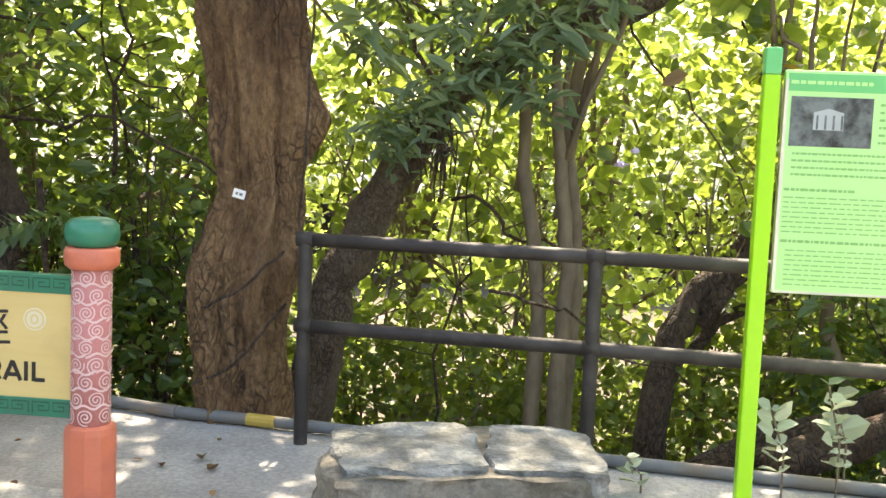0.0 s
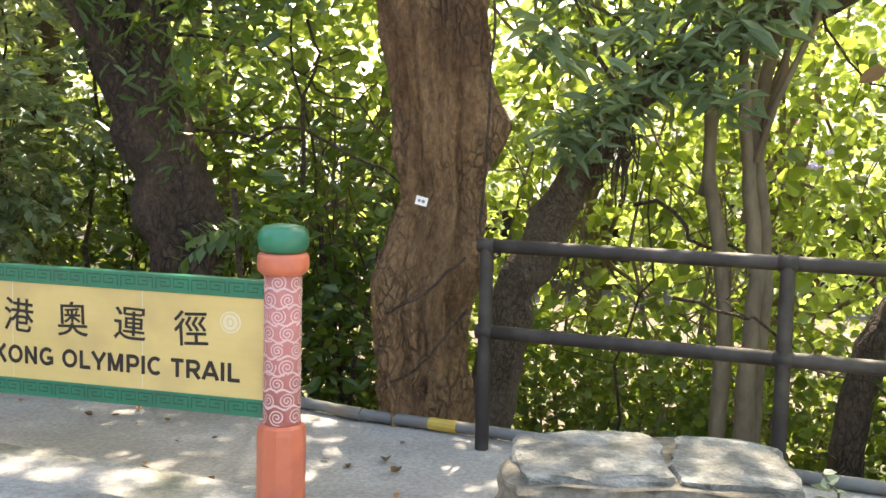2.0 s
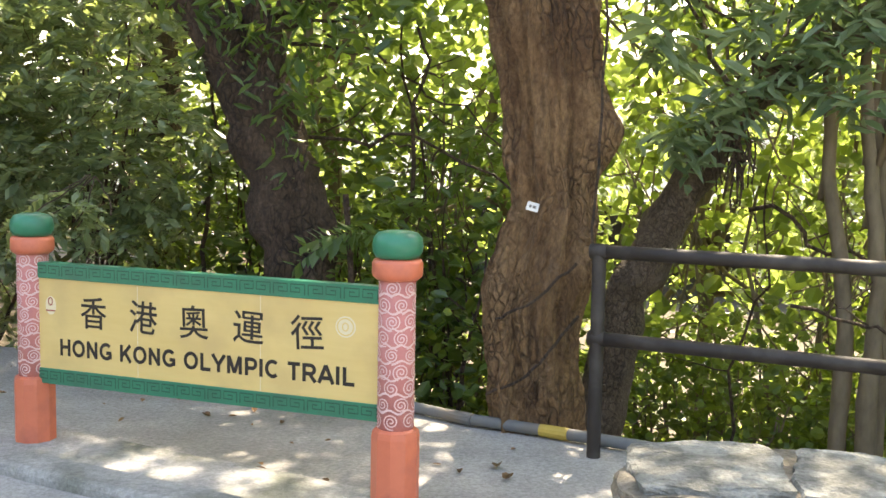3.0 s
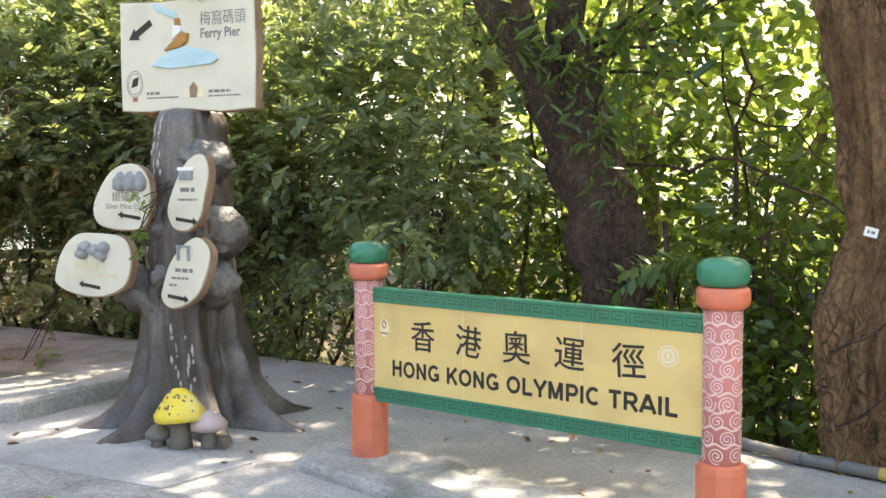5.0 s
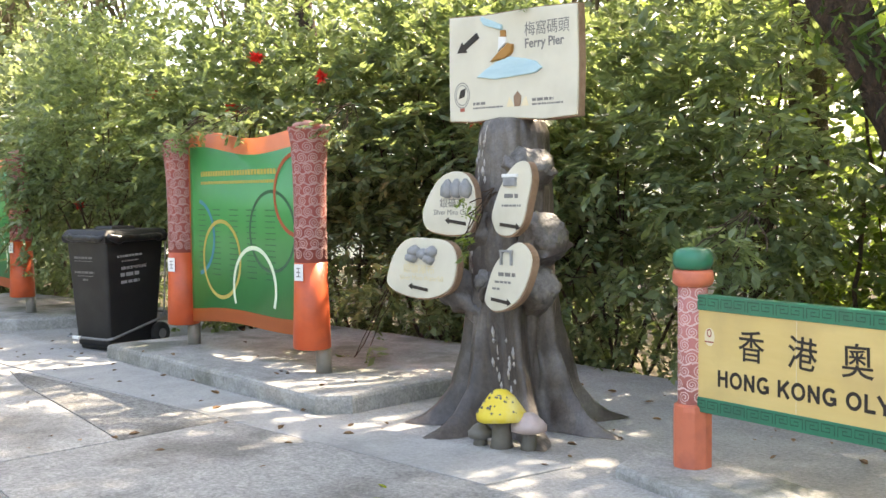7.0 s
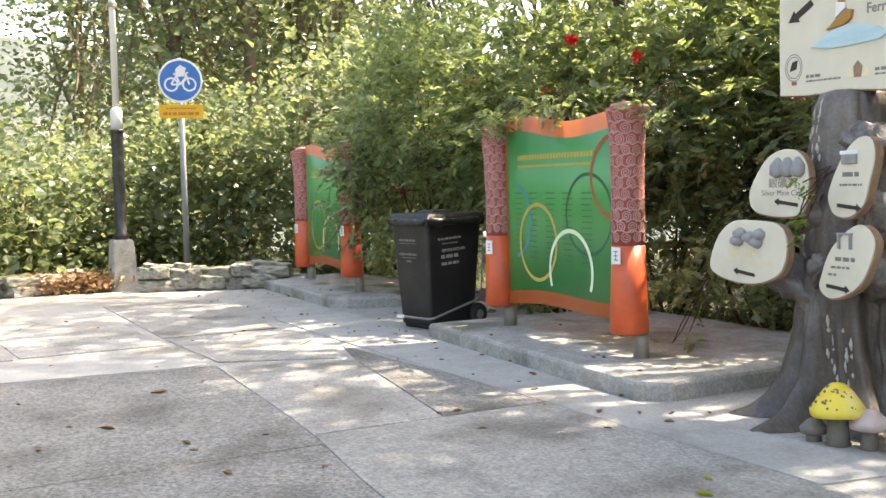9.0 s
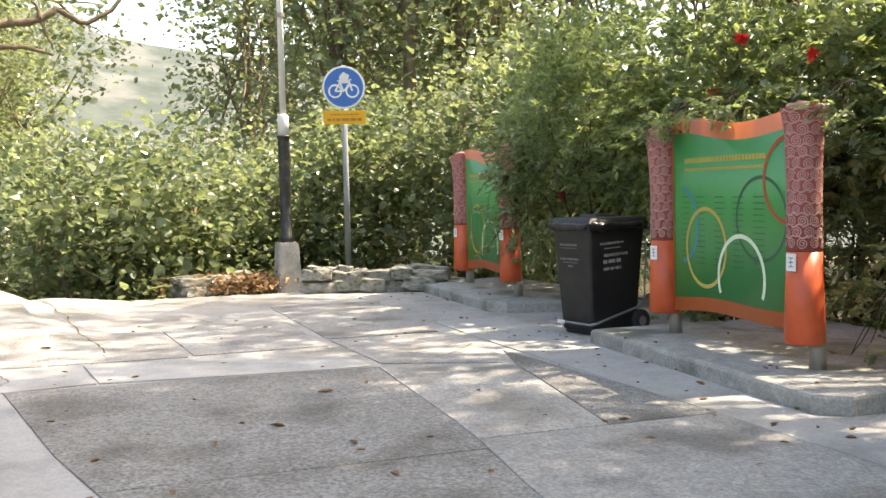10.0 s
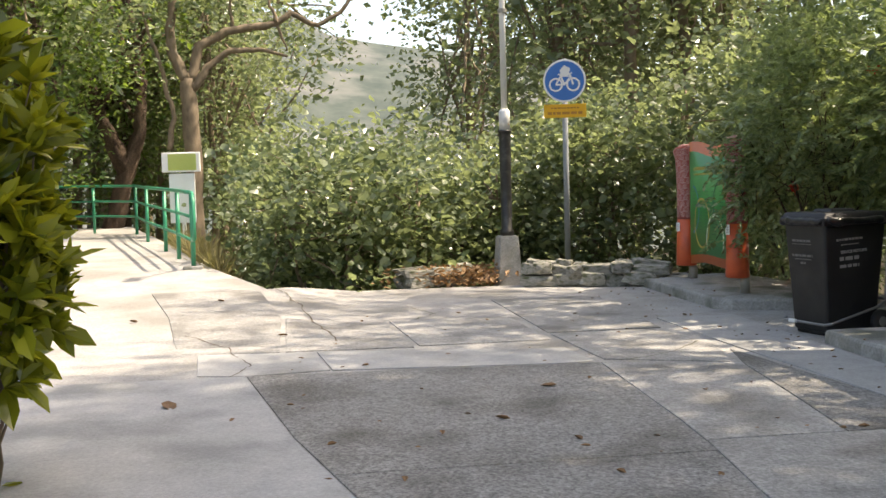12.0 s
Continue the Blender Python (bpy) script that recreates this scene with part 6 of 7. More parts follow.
stand(tall, [(-9.5, 16.8), (-12.5, 16.5), (-7.4, 18.5), (8, 13), (9, 8), (-11, 18.4), (-16, 16.5), (-21, 15.5),
             (-25, 9), (-27, 6.5), (-23.5, -9.5), (-29, -8.5), (-34, -6.5), (-27, -6.8), (-32.5, -4.3), (-37, -3.6), (-18, -10.5), (-33, 9), (-24.5, 7.6), (-36, -2.6), (12, 4), (10, 0), (-13, -11)], 6, 0.9, 1.3, 0.2)

# crowns added above the view to throw dappled shade on the paving
high = plant("canopy_tree", Matrix(), "tall tree, its open crown added out of view to dapple the paving", "tree", 48,
             [[(0, 0, 0), (0.2, 0, 4.0), (0, -0.6, 8.5), (0.1, -0.6, 12.5)]], [(0, -2.2, 8.5, 3.0, 2.2, 1.3), (0.3, -1.0, 11.3, 3.4, 2.4, 1.5), (-0.4, 0.4, 13.6, 2.8, 2.2, 1.2)],
             "leaf_dark", 0.20, OVAL, 46, 40, 0.38, "bark_dark", 30, "canopy trees", stem_r=0.16)
for k, (x, y, turn) in enumerate(((-8.0, 8.9, 4), (-13.0, 9.3, -8), (-10.6, 9.8, 10), (-1.6, 10.8, 12))):
    m = pose(x, y, ground_z(x, y) - 0.2, 0, 0, turn)
    if k:
        copy_thing(high, m)
    else:
        high.matrix_basis = m
# another added crown, unseen and dense, that keeps sun off the garden path
dense = plant("canopy_tree", Matrix(), "very tall tree, its dense crown added out of view to shade the garden path", "tree", 50,
              [[(0, 0, 0), (0.2, 0, 5.0), (0, -0.3, 10.0), (0.1, -0.6, 14.5)]], [(0, -0.4, 14.2, 3.0, 2.2, 1.2), (0.3, -0.6, 16.2, 3.2, 2.4, 1.4), (-0.4, -0.5, 18.2, 2.6, 2.0, 1.2)],
              "leaf_dark", 0.24, OVAL, 170, 46, 0.40, "bark_dark", 30, "canopy trees", stem_r=0.18)
stand(dense, [(-4.9, 9.1)], 17, 0.98, 1.02, 0.2)

for x, y, s, a in ((-31, -2.6, 0.72, 20), (-40, 4.5, 0.75, 190), (-29, 2.8, 0.55, 300), (-27, 11, 1.1, 10), (-31, -6.4, 0.9, 70), (-35, -9, 1.1, 170), (-38, -5.5, 1.0, 250), (3, 20, 1.0, 80), (-9, 22, 1.2, 140), (8, 20, 0.8, 200)):
    copy_thing(tall, pose(x, y, ground_z(x, y) - 0.2, 0, 0, a) @ Matrix.Diagonal((s, s, s, 1)))

# far woods closing the distance
for x, y, s, a in ((-48, -24, 2.0, 15), (-52, -18, 2.2, 80), (-47, -13, 1.9, 140), (-53, -9, 2.2, 200), (-49, -6.5, 1.9, 260), (-56, -3.5, 2.0, 320), (-44, 7.2, 1.55, 130), (-44, -2.4, 1.4, 75), (-50, 9.5, 2.0, 45), (-47, 14, 2.1, 110), (-51, 19, 2.2, 175), (-44, 22, 2.0, 230), (-40, 27, 2.1, 290), (-33, 30, 2.0, 20), (-36, -24, 1.9, 60), (-25, 29, 2.0, 100)):
    copy_thing(tall, pose(x, y, ground_z(x, y) - 0.2, 0, 0, a) @ Matrix.Diagonal((s, s, s, 1)))

# feathery hedge behind the boards
fern = plant("powderpuff_bush", Matrix(), "feathery dark green bush arching over the boards", "bush", 45,
             [[(0, 0, 0), (0.2, -0.1, 1.0), (0.5, -0.3, 2.2)], [(0, 0, 0), (-0.3, 0, 1.0), (-0.6, -0.2, 2.4)], [(0.1, 0, 0), (0.1, 0.2, 1.2), (0.1, 0.1, 2.6)], [(0, 0, 0), (0.5, 0, 0.8), (0.9, -0.1, 1.9)], [(-0.1, 0, 0), (-0.5, 0.1, 0.9), (-1.0, 0, 1.9)]],
             [(0, 0, 1.3, 1.1, 0.8, 1.0), (0, -0.15, 2.3, 1.3, 1.0, 0.9), (0.2, 0, 3.2, 1.1, 0.9, 0.6)], "leaf_fern", 0.235, KITE, 98, 11, 0.19, "bark_dark", 34, "feathery hedge", True, 0.02)
# last two, behind the row, are added to block light through the hedge
stand(fern, [(-4.6, 7.1), (-5.8, 7.2), (-6.9, 7.0), (-8.0, 7.1), (-9.1, 6.9), (-11.3, 6.7), (-13.5, 6.6), (-14.6, 6.7), (-8.6, 8.4), (-9.9, 6.2), (-6.9, 8.2), (-7.8, 8.0)], 7, 0.9, 1.2, 0.1)
copy_thing(fern, pose(-11.7, 5.45, 0.45, 0, 0, 75) @ Matrix.Diagonal((0.8, 0.8, 0.8, 1)))

# bushes past the far edge and up the path
edge = plant("edge_bush", Matrix(), "dense round-leaved bush past the far edge of the paving", "bush", 46,
             [[(0, 0, 0), (0.2, 0, 1.2), (0.3, 0, 2.6)], [(0, 0, 0), (-0.4, 0.1, 1.2), (-0.6, 0, 2.2)]], [(0, 0, 1.2, 1.3, 1.2, 1.2), (0.1, 0, 2.5, 1.2, 1.1, 0.9)], "leaf_far", 0.095, BROAD, 120, 40, 0.21, limbs=20, stem_r=0.035, group="edge bushes")
stand(edge, [(-17.6, 0.2), (-18.4, 1.4), (-18.8, 5.1), (-19.2, 3.2), (-17.6, 6.6), (-16.4, 7.2), (-19.8, 0.9), (-19.4, 2.4), (-19.2, 5.0), (-21.2, 2.0), (-21.0, 4.0), (-20.3, 0.2), (-22.6, 0.6), (-24.8, 0.2), (-24.5, 2.2),
             (-28.5, -0.2), (-31.5, -2.0), (-30.6, -7.2), (-27.5, -8.2), (-23.0, -7.6), (-33.5, -5.0)], 8, 0.85, 1.25, 0.2)
dark = plant("shade_tree", Matrix(), "dark glossy-leaved tree at the corner by the lamp post", "tree", 47,
             [[(0, 0, 0), (0.1, 0, 2.0), (-0.1, 0, 4.2), (0.0, 0, 6.0)]], [(0, 0, 2.6, 1.4, 1.4, 1.2), (0, 0, 4.4, 1.8, 1.7, 1.5), (0, 0, 6.2, 1.5, 1.5, 1.2)], "leaf_dark", 0.15, OVAL, 150, 30, 0.30, "bark_dark", 22, "corner trees", stem_r=0.10)
stand(dark, [(-26.5, -6.2), (-28.5, -8.0), (-31.5, -5.0), (-26.0, -9.5)], 9, 0.9, 1.25, 0.2)


def crooked_grey_tree():
    """Half-bare tree with snaking limbs beyond the handrail."""
    rng = np.random.default_rng(21)
    base = Vector((-24.9, -2.55, 0.4))
    view = (base - Vector((-0.75, -0.4, 0.4))).normalized()
    right = Vector((view.y, -view.x, 0)).normalized()
    k = 0.00896

    def at(u, v, deep=0.0):
        p = base + right * ((u - 445) * k) + view * deep
        return (p.x, p.y, 2.47 + (370 - v) * k)

    ob = thing("half_bare_tree", Matrix(), "half-bare grey tree with snaking limbs beyond the handrail", "tree")
    lines = [([(445, 640), (446, 440), (445, 300), (440, 190)], 0.21, 0.17), ([(440, 195), (405, 130), (400, 60), (412, -20), (400, -120)], 0.14, 0.06), ([(445, 195), (470, 110), (540, 75), (620, 60), (662, 52), (700, 22), (770, 58), (830, 22), (870, -30)], 0.12, 0.035),
             ([(450, 215), (490, 165), (540, 122), (620, 120), (690, 135)], 0.11, 0.03), ([(390, 370), (405, 290), (385, 200), (360, 100), (330, 10)], 0.07, 0.03), ([(660, 55), (650, 10), (660, -60)], 0.05, 0.02), ([(555, 72), (550, 20), (570, -60)], 0.045, 0.02), ([(665, 55), (690, 120)], 0.04, 0.02)]
    for pts, r0, r1 in lines:
        p = np.array([at(u, v) for u, v in pts])
        pp = np.concatenate([wander(rng, a, b, 6, 0.015)[:-1] for a, b in zip(p, p[1:])] + [p[-1:]])
        part("limb" if r0 < 0.2 else "trunk", jitter(sweep(pp, list(np.linspace(r0, r1, len(pp))), 12), 0.02, 4), M["bark_thin"], ob, "", True)
    tips = np.array([at(400, -130), at(330, 0), at(412, -60), at(300, 60), at(250, -20), at(480, -100), at(620, -120)])
    pos = np.repeat(tips, 260, 0) + rng.normal(size=(260 * len(tips), 3)) * 0.7
    child("crown", quads_mesh("crown", *leaf_arrays(rng, pos, 0.16, KITE), M["leaf_far"]), ob)


crooked_grey_tree()
plant("leaning_dark_tree", Matrix(), "dark leaning tree in the shade beyond the handrail", "tree", 34, [[(-29.8, -5.2, 0.4), (-29.6, -4.8, 1.8), (-29.5, -4.3, 3.2), (-29.4, -4.2, 4.8), (-29.3, -4.5, 7.0)], [(-29.6, -4.7, 2.2), (-29.4, -5.2, 3.4), (-29.3, -5.8, 5.6)]],
      [(-29.3, -4.6, 5.8, 2.2, 2.2, 1.5), (-29.3, -6.2, 5.2, 1.8, 1.8, 1.2)], "leaf_dark", 0.16, OVAL, 70, 40, 0.34, "bark_dark", 16, stem_r=0.24)

# yellow-green garden shrub beside the path
def garden_shrub():
    """Dense shrub of upright leaf rosettes on many thin stems."""
    rg = np.random.default_rng(51)
    ob = thing("garden_shrub", pose(-6.08, -2.08, 0), "glossy yellow-green garden shrub beside the path", "shrub")
    tips = in_blobs(rg, [(0, -0.02, 1.12, 0.58, 0.58, 0.74), (0, -0.02, 1.72, 0.56, 0.56, 0.6), (0, -0.12, 2.12, 0.40, 0.40, 0.36)], 680, 0.8)
    bm = bmesh.new()
    for k in range(70):
        sweep(wander(rg, np.array([rg.normal() * 0.08, rg.normal() * 0.08, -0.05]), tips[k], 7, 0.03), list(np.linspace(0.012, 0.004, 7)), 6, bm=bm)
    part("branching", bm, M["bark_thin"], ob, "", True)
    out = unit(unit(tips - np.array([0, 0, 0.9])) * 0.75 + np.array([0, 0, 0.75]))
    pos = np.repeat(tips, 11, 0)
    ax = np.repeat(out, 11, 0) * 0.62 + unit(rg.normal(size=pos.shape)) * 0.8
    leaves = leaf_arrays(rg, pos, 0.145, OVAL, 0, 0.9, ax)
    child("crown", quads_mesh("crown", *leaves, M["leaf_yellow"]), ob)


garden_shrub()

# split-leaf climber beside the sign and pale sprigs by the railing
rng = np.random.default_rng(61)
ax = np.stack([rng.normal(size=9) * 0.5, rng.normal(size=9) * 0.3 - 0.2, rng.uniform(-1.0, 0.2, 9)], -1)
fz = thing("split_leaf_climber", Matrix(), "dark split-leaf climber beside the leaning tree", "plant")
child("fronds", quads_mesh("fronds", *frond_arrays(rng, np.array([(-2.2, 6.2, 1.0)]) + rng.normal(size=(9, 3)) * 0.10, ax, 0.48, 13, 0.22), M["leaf_dark"]), fz)
child("stem", mesh_from("stem", *(lambda b: ([tuple(v.co) for v in b.verts], [[v.index for v in f.verts] for f in (b.verts.index_update(), b.faces)[1]]))(sweep([(-2.35, 6.25, -0.5), (-2.3, 6.2, 0.4), (-2.35, 6.15, 1.2)], 0.02, 8)), M["bark_dark"]), fz)
for x, y, h, s in ((1.42, 4.12, 0.40, 1), (1.66, 4.10, 0.52, 2), (0.80, 4.16, 0.16, 3), (1.74, 4.2, 0.44, 4)):
    r2 = np.random.default_rng(70 + s)
    sp = thing("pale_sprig", pose(x, y, 0), "pale grey-leaved sprig growing by the paving edge", "plant", "pale sprigs")
    part("stem", sweep([(0.05, 0.02, -0.1), (0.04, 0, h * 0.5), (-0.03, 0, h)], 0.005, 6), M["bark_thin"], sp)
    n = 7 if h > 0.3 else 4
    zs = np.repeat(np.linspace(0.3, 1.0, n), 2) * h
    side = np.tile([1.0, -1.0], n)
    pos = np.stack([0.045 - 0.075 * zs / h, np.zeros(2 * n), zs], -1)
    ax = np.stack([side * 0.9, r2.normal(size=2 * n) * 0.5 - 0.2, r2.uniform(0.1, 0.7, 2 * n)], -1)
    child("leaves", quads_mesh("leaves", *leaf_arrays(r2, pos, 0.085 if h > 0.3 else 0.06, BROAD, 0.1, 0.7, ax), M["leaf_pale"]), sp)

# dead branches behind the railing
for k, pts in enumerate(([(1.85, 5.3, -0.25), (2.3, 5.0, 0.2), (2.9, 4.9, 0.3)], [(1.7, 5.9, -0.5), (2.0, 5.5, -0.1), (2.8, 5.5, 0.2)])):
    b = sweep(wander(np.random.default_rng(k), np.array(pts[0]), np.array(pts[2]), 10, 0.03), list(np.linspace(0.13, 0.06, 10)), 14)
    single("fallen_log", jitter(b, 0.03, 5), M["bark_dark"], Matrix(), "dark rotting log lying behind the railing", "log", "fallen logs", smooth=True)

# sprays of hedge foliage that hang over the signs and boards
def spray(at, n, spread, length, seed, label, mat="leaf_fern"):
    rg = np.random.default_rng(seed)
    ob = thing("overhanging_twig", pose(*at), label, "branch", "overhanging twigs")
    d = np.stack([rg.normal(size=n) * 0.7, rg.normal(size=n) * 0.5 - 0.3, rg.uniform(-1.0, 0.35, n)], -1)
    pos = rg.normal(size=(n, 3)) * np.array(spread)
    tagged(child("leaf_spray", quads_mesh("leaf_spray", *frond_arrays(rg, pos, d, length), M[mat]), ob), kind="stuff")
    bm = bmesh.new()
    for k in range(min(n, 6)):
        sweep(wander(rg, np.array([0.03, 0.22, 0.16]), pos[k], 6, 0.015), 0.004, 5, bm=bm)
    tagged(part("twig", bm, M["bark_dark"], ob), kind="stuff")


spray((-4.72, 4.08, 1.30), 10, (0.025, 0.02, 0.12), 0.085, 1, "yellowish feathery twig hanging between the direction signs", "leaf_broad")
spray((-4.66, 4.46, 2.60), 8, (0.08, 0.03, 0.02), 0.10, 2, "feathery twig drooping over the pier board")
spray((-8.55, 4.55, 1.98), 30, (0.16, 0.10, 0.05), 0.15, 3, "feathery branch resting on the scroll board")
spray((-7.9, 4.55, 2.02), 26, (0.22, 0.10, 0.04), 0.14, 4, "feathery branch resting on the scroll board")
spray((-6.50, 4.50, 1.93), 18, (0.10, 0.10, 0.07), 0.13, 5, "feathery branch resting on the scroll board")
spray((-6.9, 5.3, 0.62), 34, (0.16, 0.14, 0.20), 0.18, 6, "feathery branch drooping to the plinth")
spray((-12.05, 4.72, 1.62), 80, (0.26, 0.14, 0.26), 0.18, 7, "feathery branch hiding a corner of the scroll board")
spray((-12.3, 4.70, 1.05), 40, (0.16, 0.12, 0.20), 0.17, 8, "feathery branch hiding a corner of the scroll board")
spray((-3.42, 4.7, 1.16), 16, (0.10, 0.08, 0.08), 0.16, 9, "feathery twig behind the sign post")

# red powderpuff flowers and a few odd leaves
def puff(at, r, seed):
    rg = np.random.default_rng(seed)
    d = unit(rg.normal(size=(120, 3)))
    v, q = leaf_arrays(rg, np.zeros((120, 3)), r, KITE_THIN, 0, 0.5, d)
    tagged(new("red_flower", quads_mesh("red_flower", v, q, M["flower_red"])), "red powderpuff flower in the hedge", "flower", "red flowers").matrix_basis = pose(*at)


PUFFS = [(-6.4, 5.95, 2.05), (-8.3, 5.9, 2.55), (-9.9, 6.0, 2.35), (-6.1, 6.0, 2.45), (-12.2, 5.4, 1.35), (-8.9, 5.6, 2.75), (-11.2, 5.8, 2.6), (-5.9, 5.9, 1.95)]
for k, p in enumerate(PUFFS):
    puff(p, 0.06, k)

# far hillside beyond the bushes
hv, hq = [], []
n = 160
for i in range(n + 1):
    a = radians(360 * i / n)
    for j, (r, z) in enumerate(((120, -14), (180, 4), (240, 30), (300, 56), (330, 52))):
        hz = z + (4.0 * noise.noise(Vector((i * 0.22, j * 0.9, 0))) + 5 * math.sin(2 * math.pi * i / n * 9 + 1.0)) * (j / 4)
        hv.append((r * math.cos(a), r * math.sin(a), hz * (1 - 0.75 * max(0.0, math.sin(a)) ** 0.5)))
for i in range(n):
    for j in range(4):
        hq.append((i * 5 + j, i * 5 + j + 1, i * 5 + j + 6, i * 5 + j + 5))
tagged(new("backdrop_hill", mesh_from("backdrop_hill", hv, hq, M["far_hill"])), "pale hazy hillside far beyond the trees", "hill", kind="structure")

# bare hanging branches in the wood behind the railing
BARE = [((-3.4, 6.9, 1.75), (-1.3, 6.2, 1.25), 0.016), ((-2.9, 7.3, 2.4), (-1.4, 6.6, 1.5), 0.012), ((-0.6, 6.4, 2.6), (0.4, 6.3, 1.9), 0.012), ((0.2, 6.9, 1.1), (1.3, 6.6, 0.75), 0.016), ((1.1, 6.6, 2.5), (2.0, 6.2, 1.2), 0.010), ((1.9, 6.3, 2.4), (2.5, 6.2, 0.9), 0.010),
        ((-2.2, 6.8, 0.2), (-2.0, 6.6, 2.3), 0.020), ((-1.9, 7.2, -0.4), (-2.2, 7.0, 2.4), 0.016), ((0.1, 7.0, -0.6), (0.3, 6.8, 1.4), 0.012), ((2.7, 6.0, 2.3), (2.3, 6.1, 0.2), 0.010), ((0.4, 6.1, 0.6), (1.6, 5.9, 0.1), 0.012), ((-4.6, 7.0, 0.0), (-4.2, 6.8, 2.4), 0.016), ((-3.9, 7.1, -0.3), (-3.7, 7.2, 2.2), 0.022), ((-1.5, 6.5, 2.5), (-1.0, 6.6, 1.6), 0.010)]
for k, (p, q, r) in enumerate(BARE):
    rg = np.random.default_rng(200 + k)
    pts = wander(rg, np.array(p), np.array(q), 14, 0.035)
    bm = sweep(pts, list(np.linspace(r, r * 0.5, 14)), 7)
    for i in (4, 7, 10):
        sweep(wander(rg, pts[i], pts[i] + rg.normal(size=3) * np.array([0.25, 0.12, 0.25]), 6, 0.02), list(np.linspace(r * 0.5, r * 0.2, 6)), 5, bm=bm)
    single("bare_branch", bm, M["bark_dark"], Matrix(), "thin bare branch in the shade of the wood", "branch", "bare branches", smooth=True)

# mauve flowers and a few turned leaves among the vines
for k, (p, mat, n, s, text) in enumerate((((1.15, 6.0, 1.42), "flower_mauve", 7, 0.05, "pale mauve flower on a vine"), ((1.22, 6.1, 1.52), "flower_mauve", 6, 0.04, "pale mauve flower on a vine"), ((1.92, 5.7, 0.68), "flower_mauve", 7, 0.05, "pale mauve flower on a vine"),
                                          ((1.38, 5.6, 1.95), "leaf_dry", 2, 0.13, "orange dying leaf on a vine"), ((1.92, 5.4, 1.98), "tape_yellow", 1, 0.13, "yellow dying leaf on a vine"), ((1.6, 6.0, 1.35), "tape_yellow", 2, 0.12, "yellow dying leaf on a vine"), ((0.25, 6.0, 1.75), "tape_yellow", 2, 0.09, "yellow dying leaf on a vine"))):
    rg = np.random.default_rng(300 + k)
    fl = tagged(new("vine_flower" if "mauve" in mat else "dying_leaf", quads_mesh("petal", *leaf_arrays(rg, np.zeros((n, 3)), s, BROAD, 0.1), M[mat])), text, "flower" if "mauve" in mat else "leaf")
    fl.matrix_basis = pose(*p)

# leaf litter
kinds = []
for k in range(4):
    rg = np.random.default_rng(90 + k)
    bm = bmesh.new()
    pts = [(-0.5, 0), (-0.25, 0.2), (0.1, 0.24), (0.5, 0), (0.1, -0.22), (-0.25, -0.2)]
    curl = 0.25 + 0.2 * k
    vs = [bm.verts.new((x, y, 0.02 + curl * (abs(y) * 1.2 + 0.3 * x * x))) for x, y in pts]
    mid = [bm.verts.new((-0.2, 0, 0.0)), bm.verts.new((0.15, 0, 0.0))]
    for f in ((0, 1, 6), (1, 2, 7, 6), (2, 3, 7), (3, 4, 7), (4, 5, 6, 7), (5, 0, 6)):
        a = vs + mid
        bm.faces.new([a[i] for i in f][::-1])
    bmesh.ops.recalc_face_normals(bm, faces=bm.faces)
    me = bpy.data.meshes.new("fallen_leaf")
    bm.to_mesh(me)
    bm.free()
    me.materials.append(M["dead_leaf"])
    kinds.append(me)
rr = random.Random(12)
for k in range(230):
    if k < 90:
        x, y = rr.uniform(-15, -5.2), rr.gauss(4.0, 0.5)
    elif k < 160:
        x, y = rr.uniform(-5.5, -0.9), rr.uniform(3.9, 6.2)
    else:
        x, y = rr.uniform(-14, -4), rr.uniform(-0.5, 3.6)
    if y > 4.1 and not (-4.0 < x < -0.5):
        z = 0.125 if (-9.2 < x < -5.9 and y < 6.2) or (-14.9 < x < -11.9 and 4.5 < y < 5.8) else 0.0
    else:
        z = 0.0
    if x > -1.9 and y > 5.0 - 0.36 * (x + 0.5) - 0.1:
        continue
    s = rr.uniform(0.03, 0.075)
    lf = new("fallen_leaf", rr.choice(kinds))
    lf.matrix_basis = pose(x, y, z + 0.004, rr.uniform(-12, 12), rr.uniform(-12, 12), rr.uniform(0, 360)) @ Matrix.Diagonal((s, s, s, 1))
    tagged(lf, "curled brown fallen leaf on the concrete", "leaf", "fallen leaves")

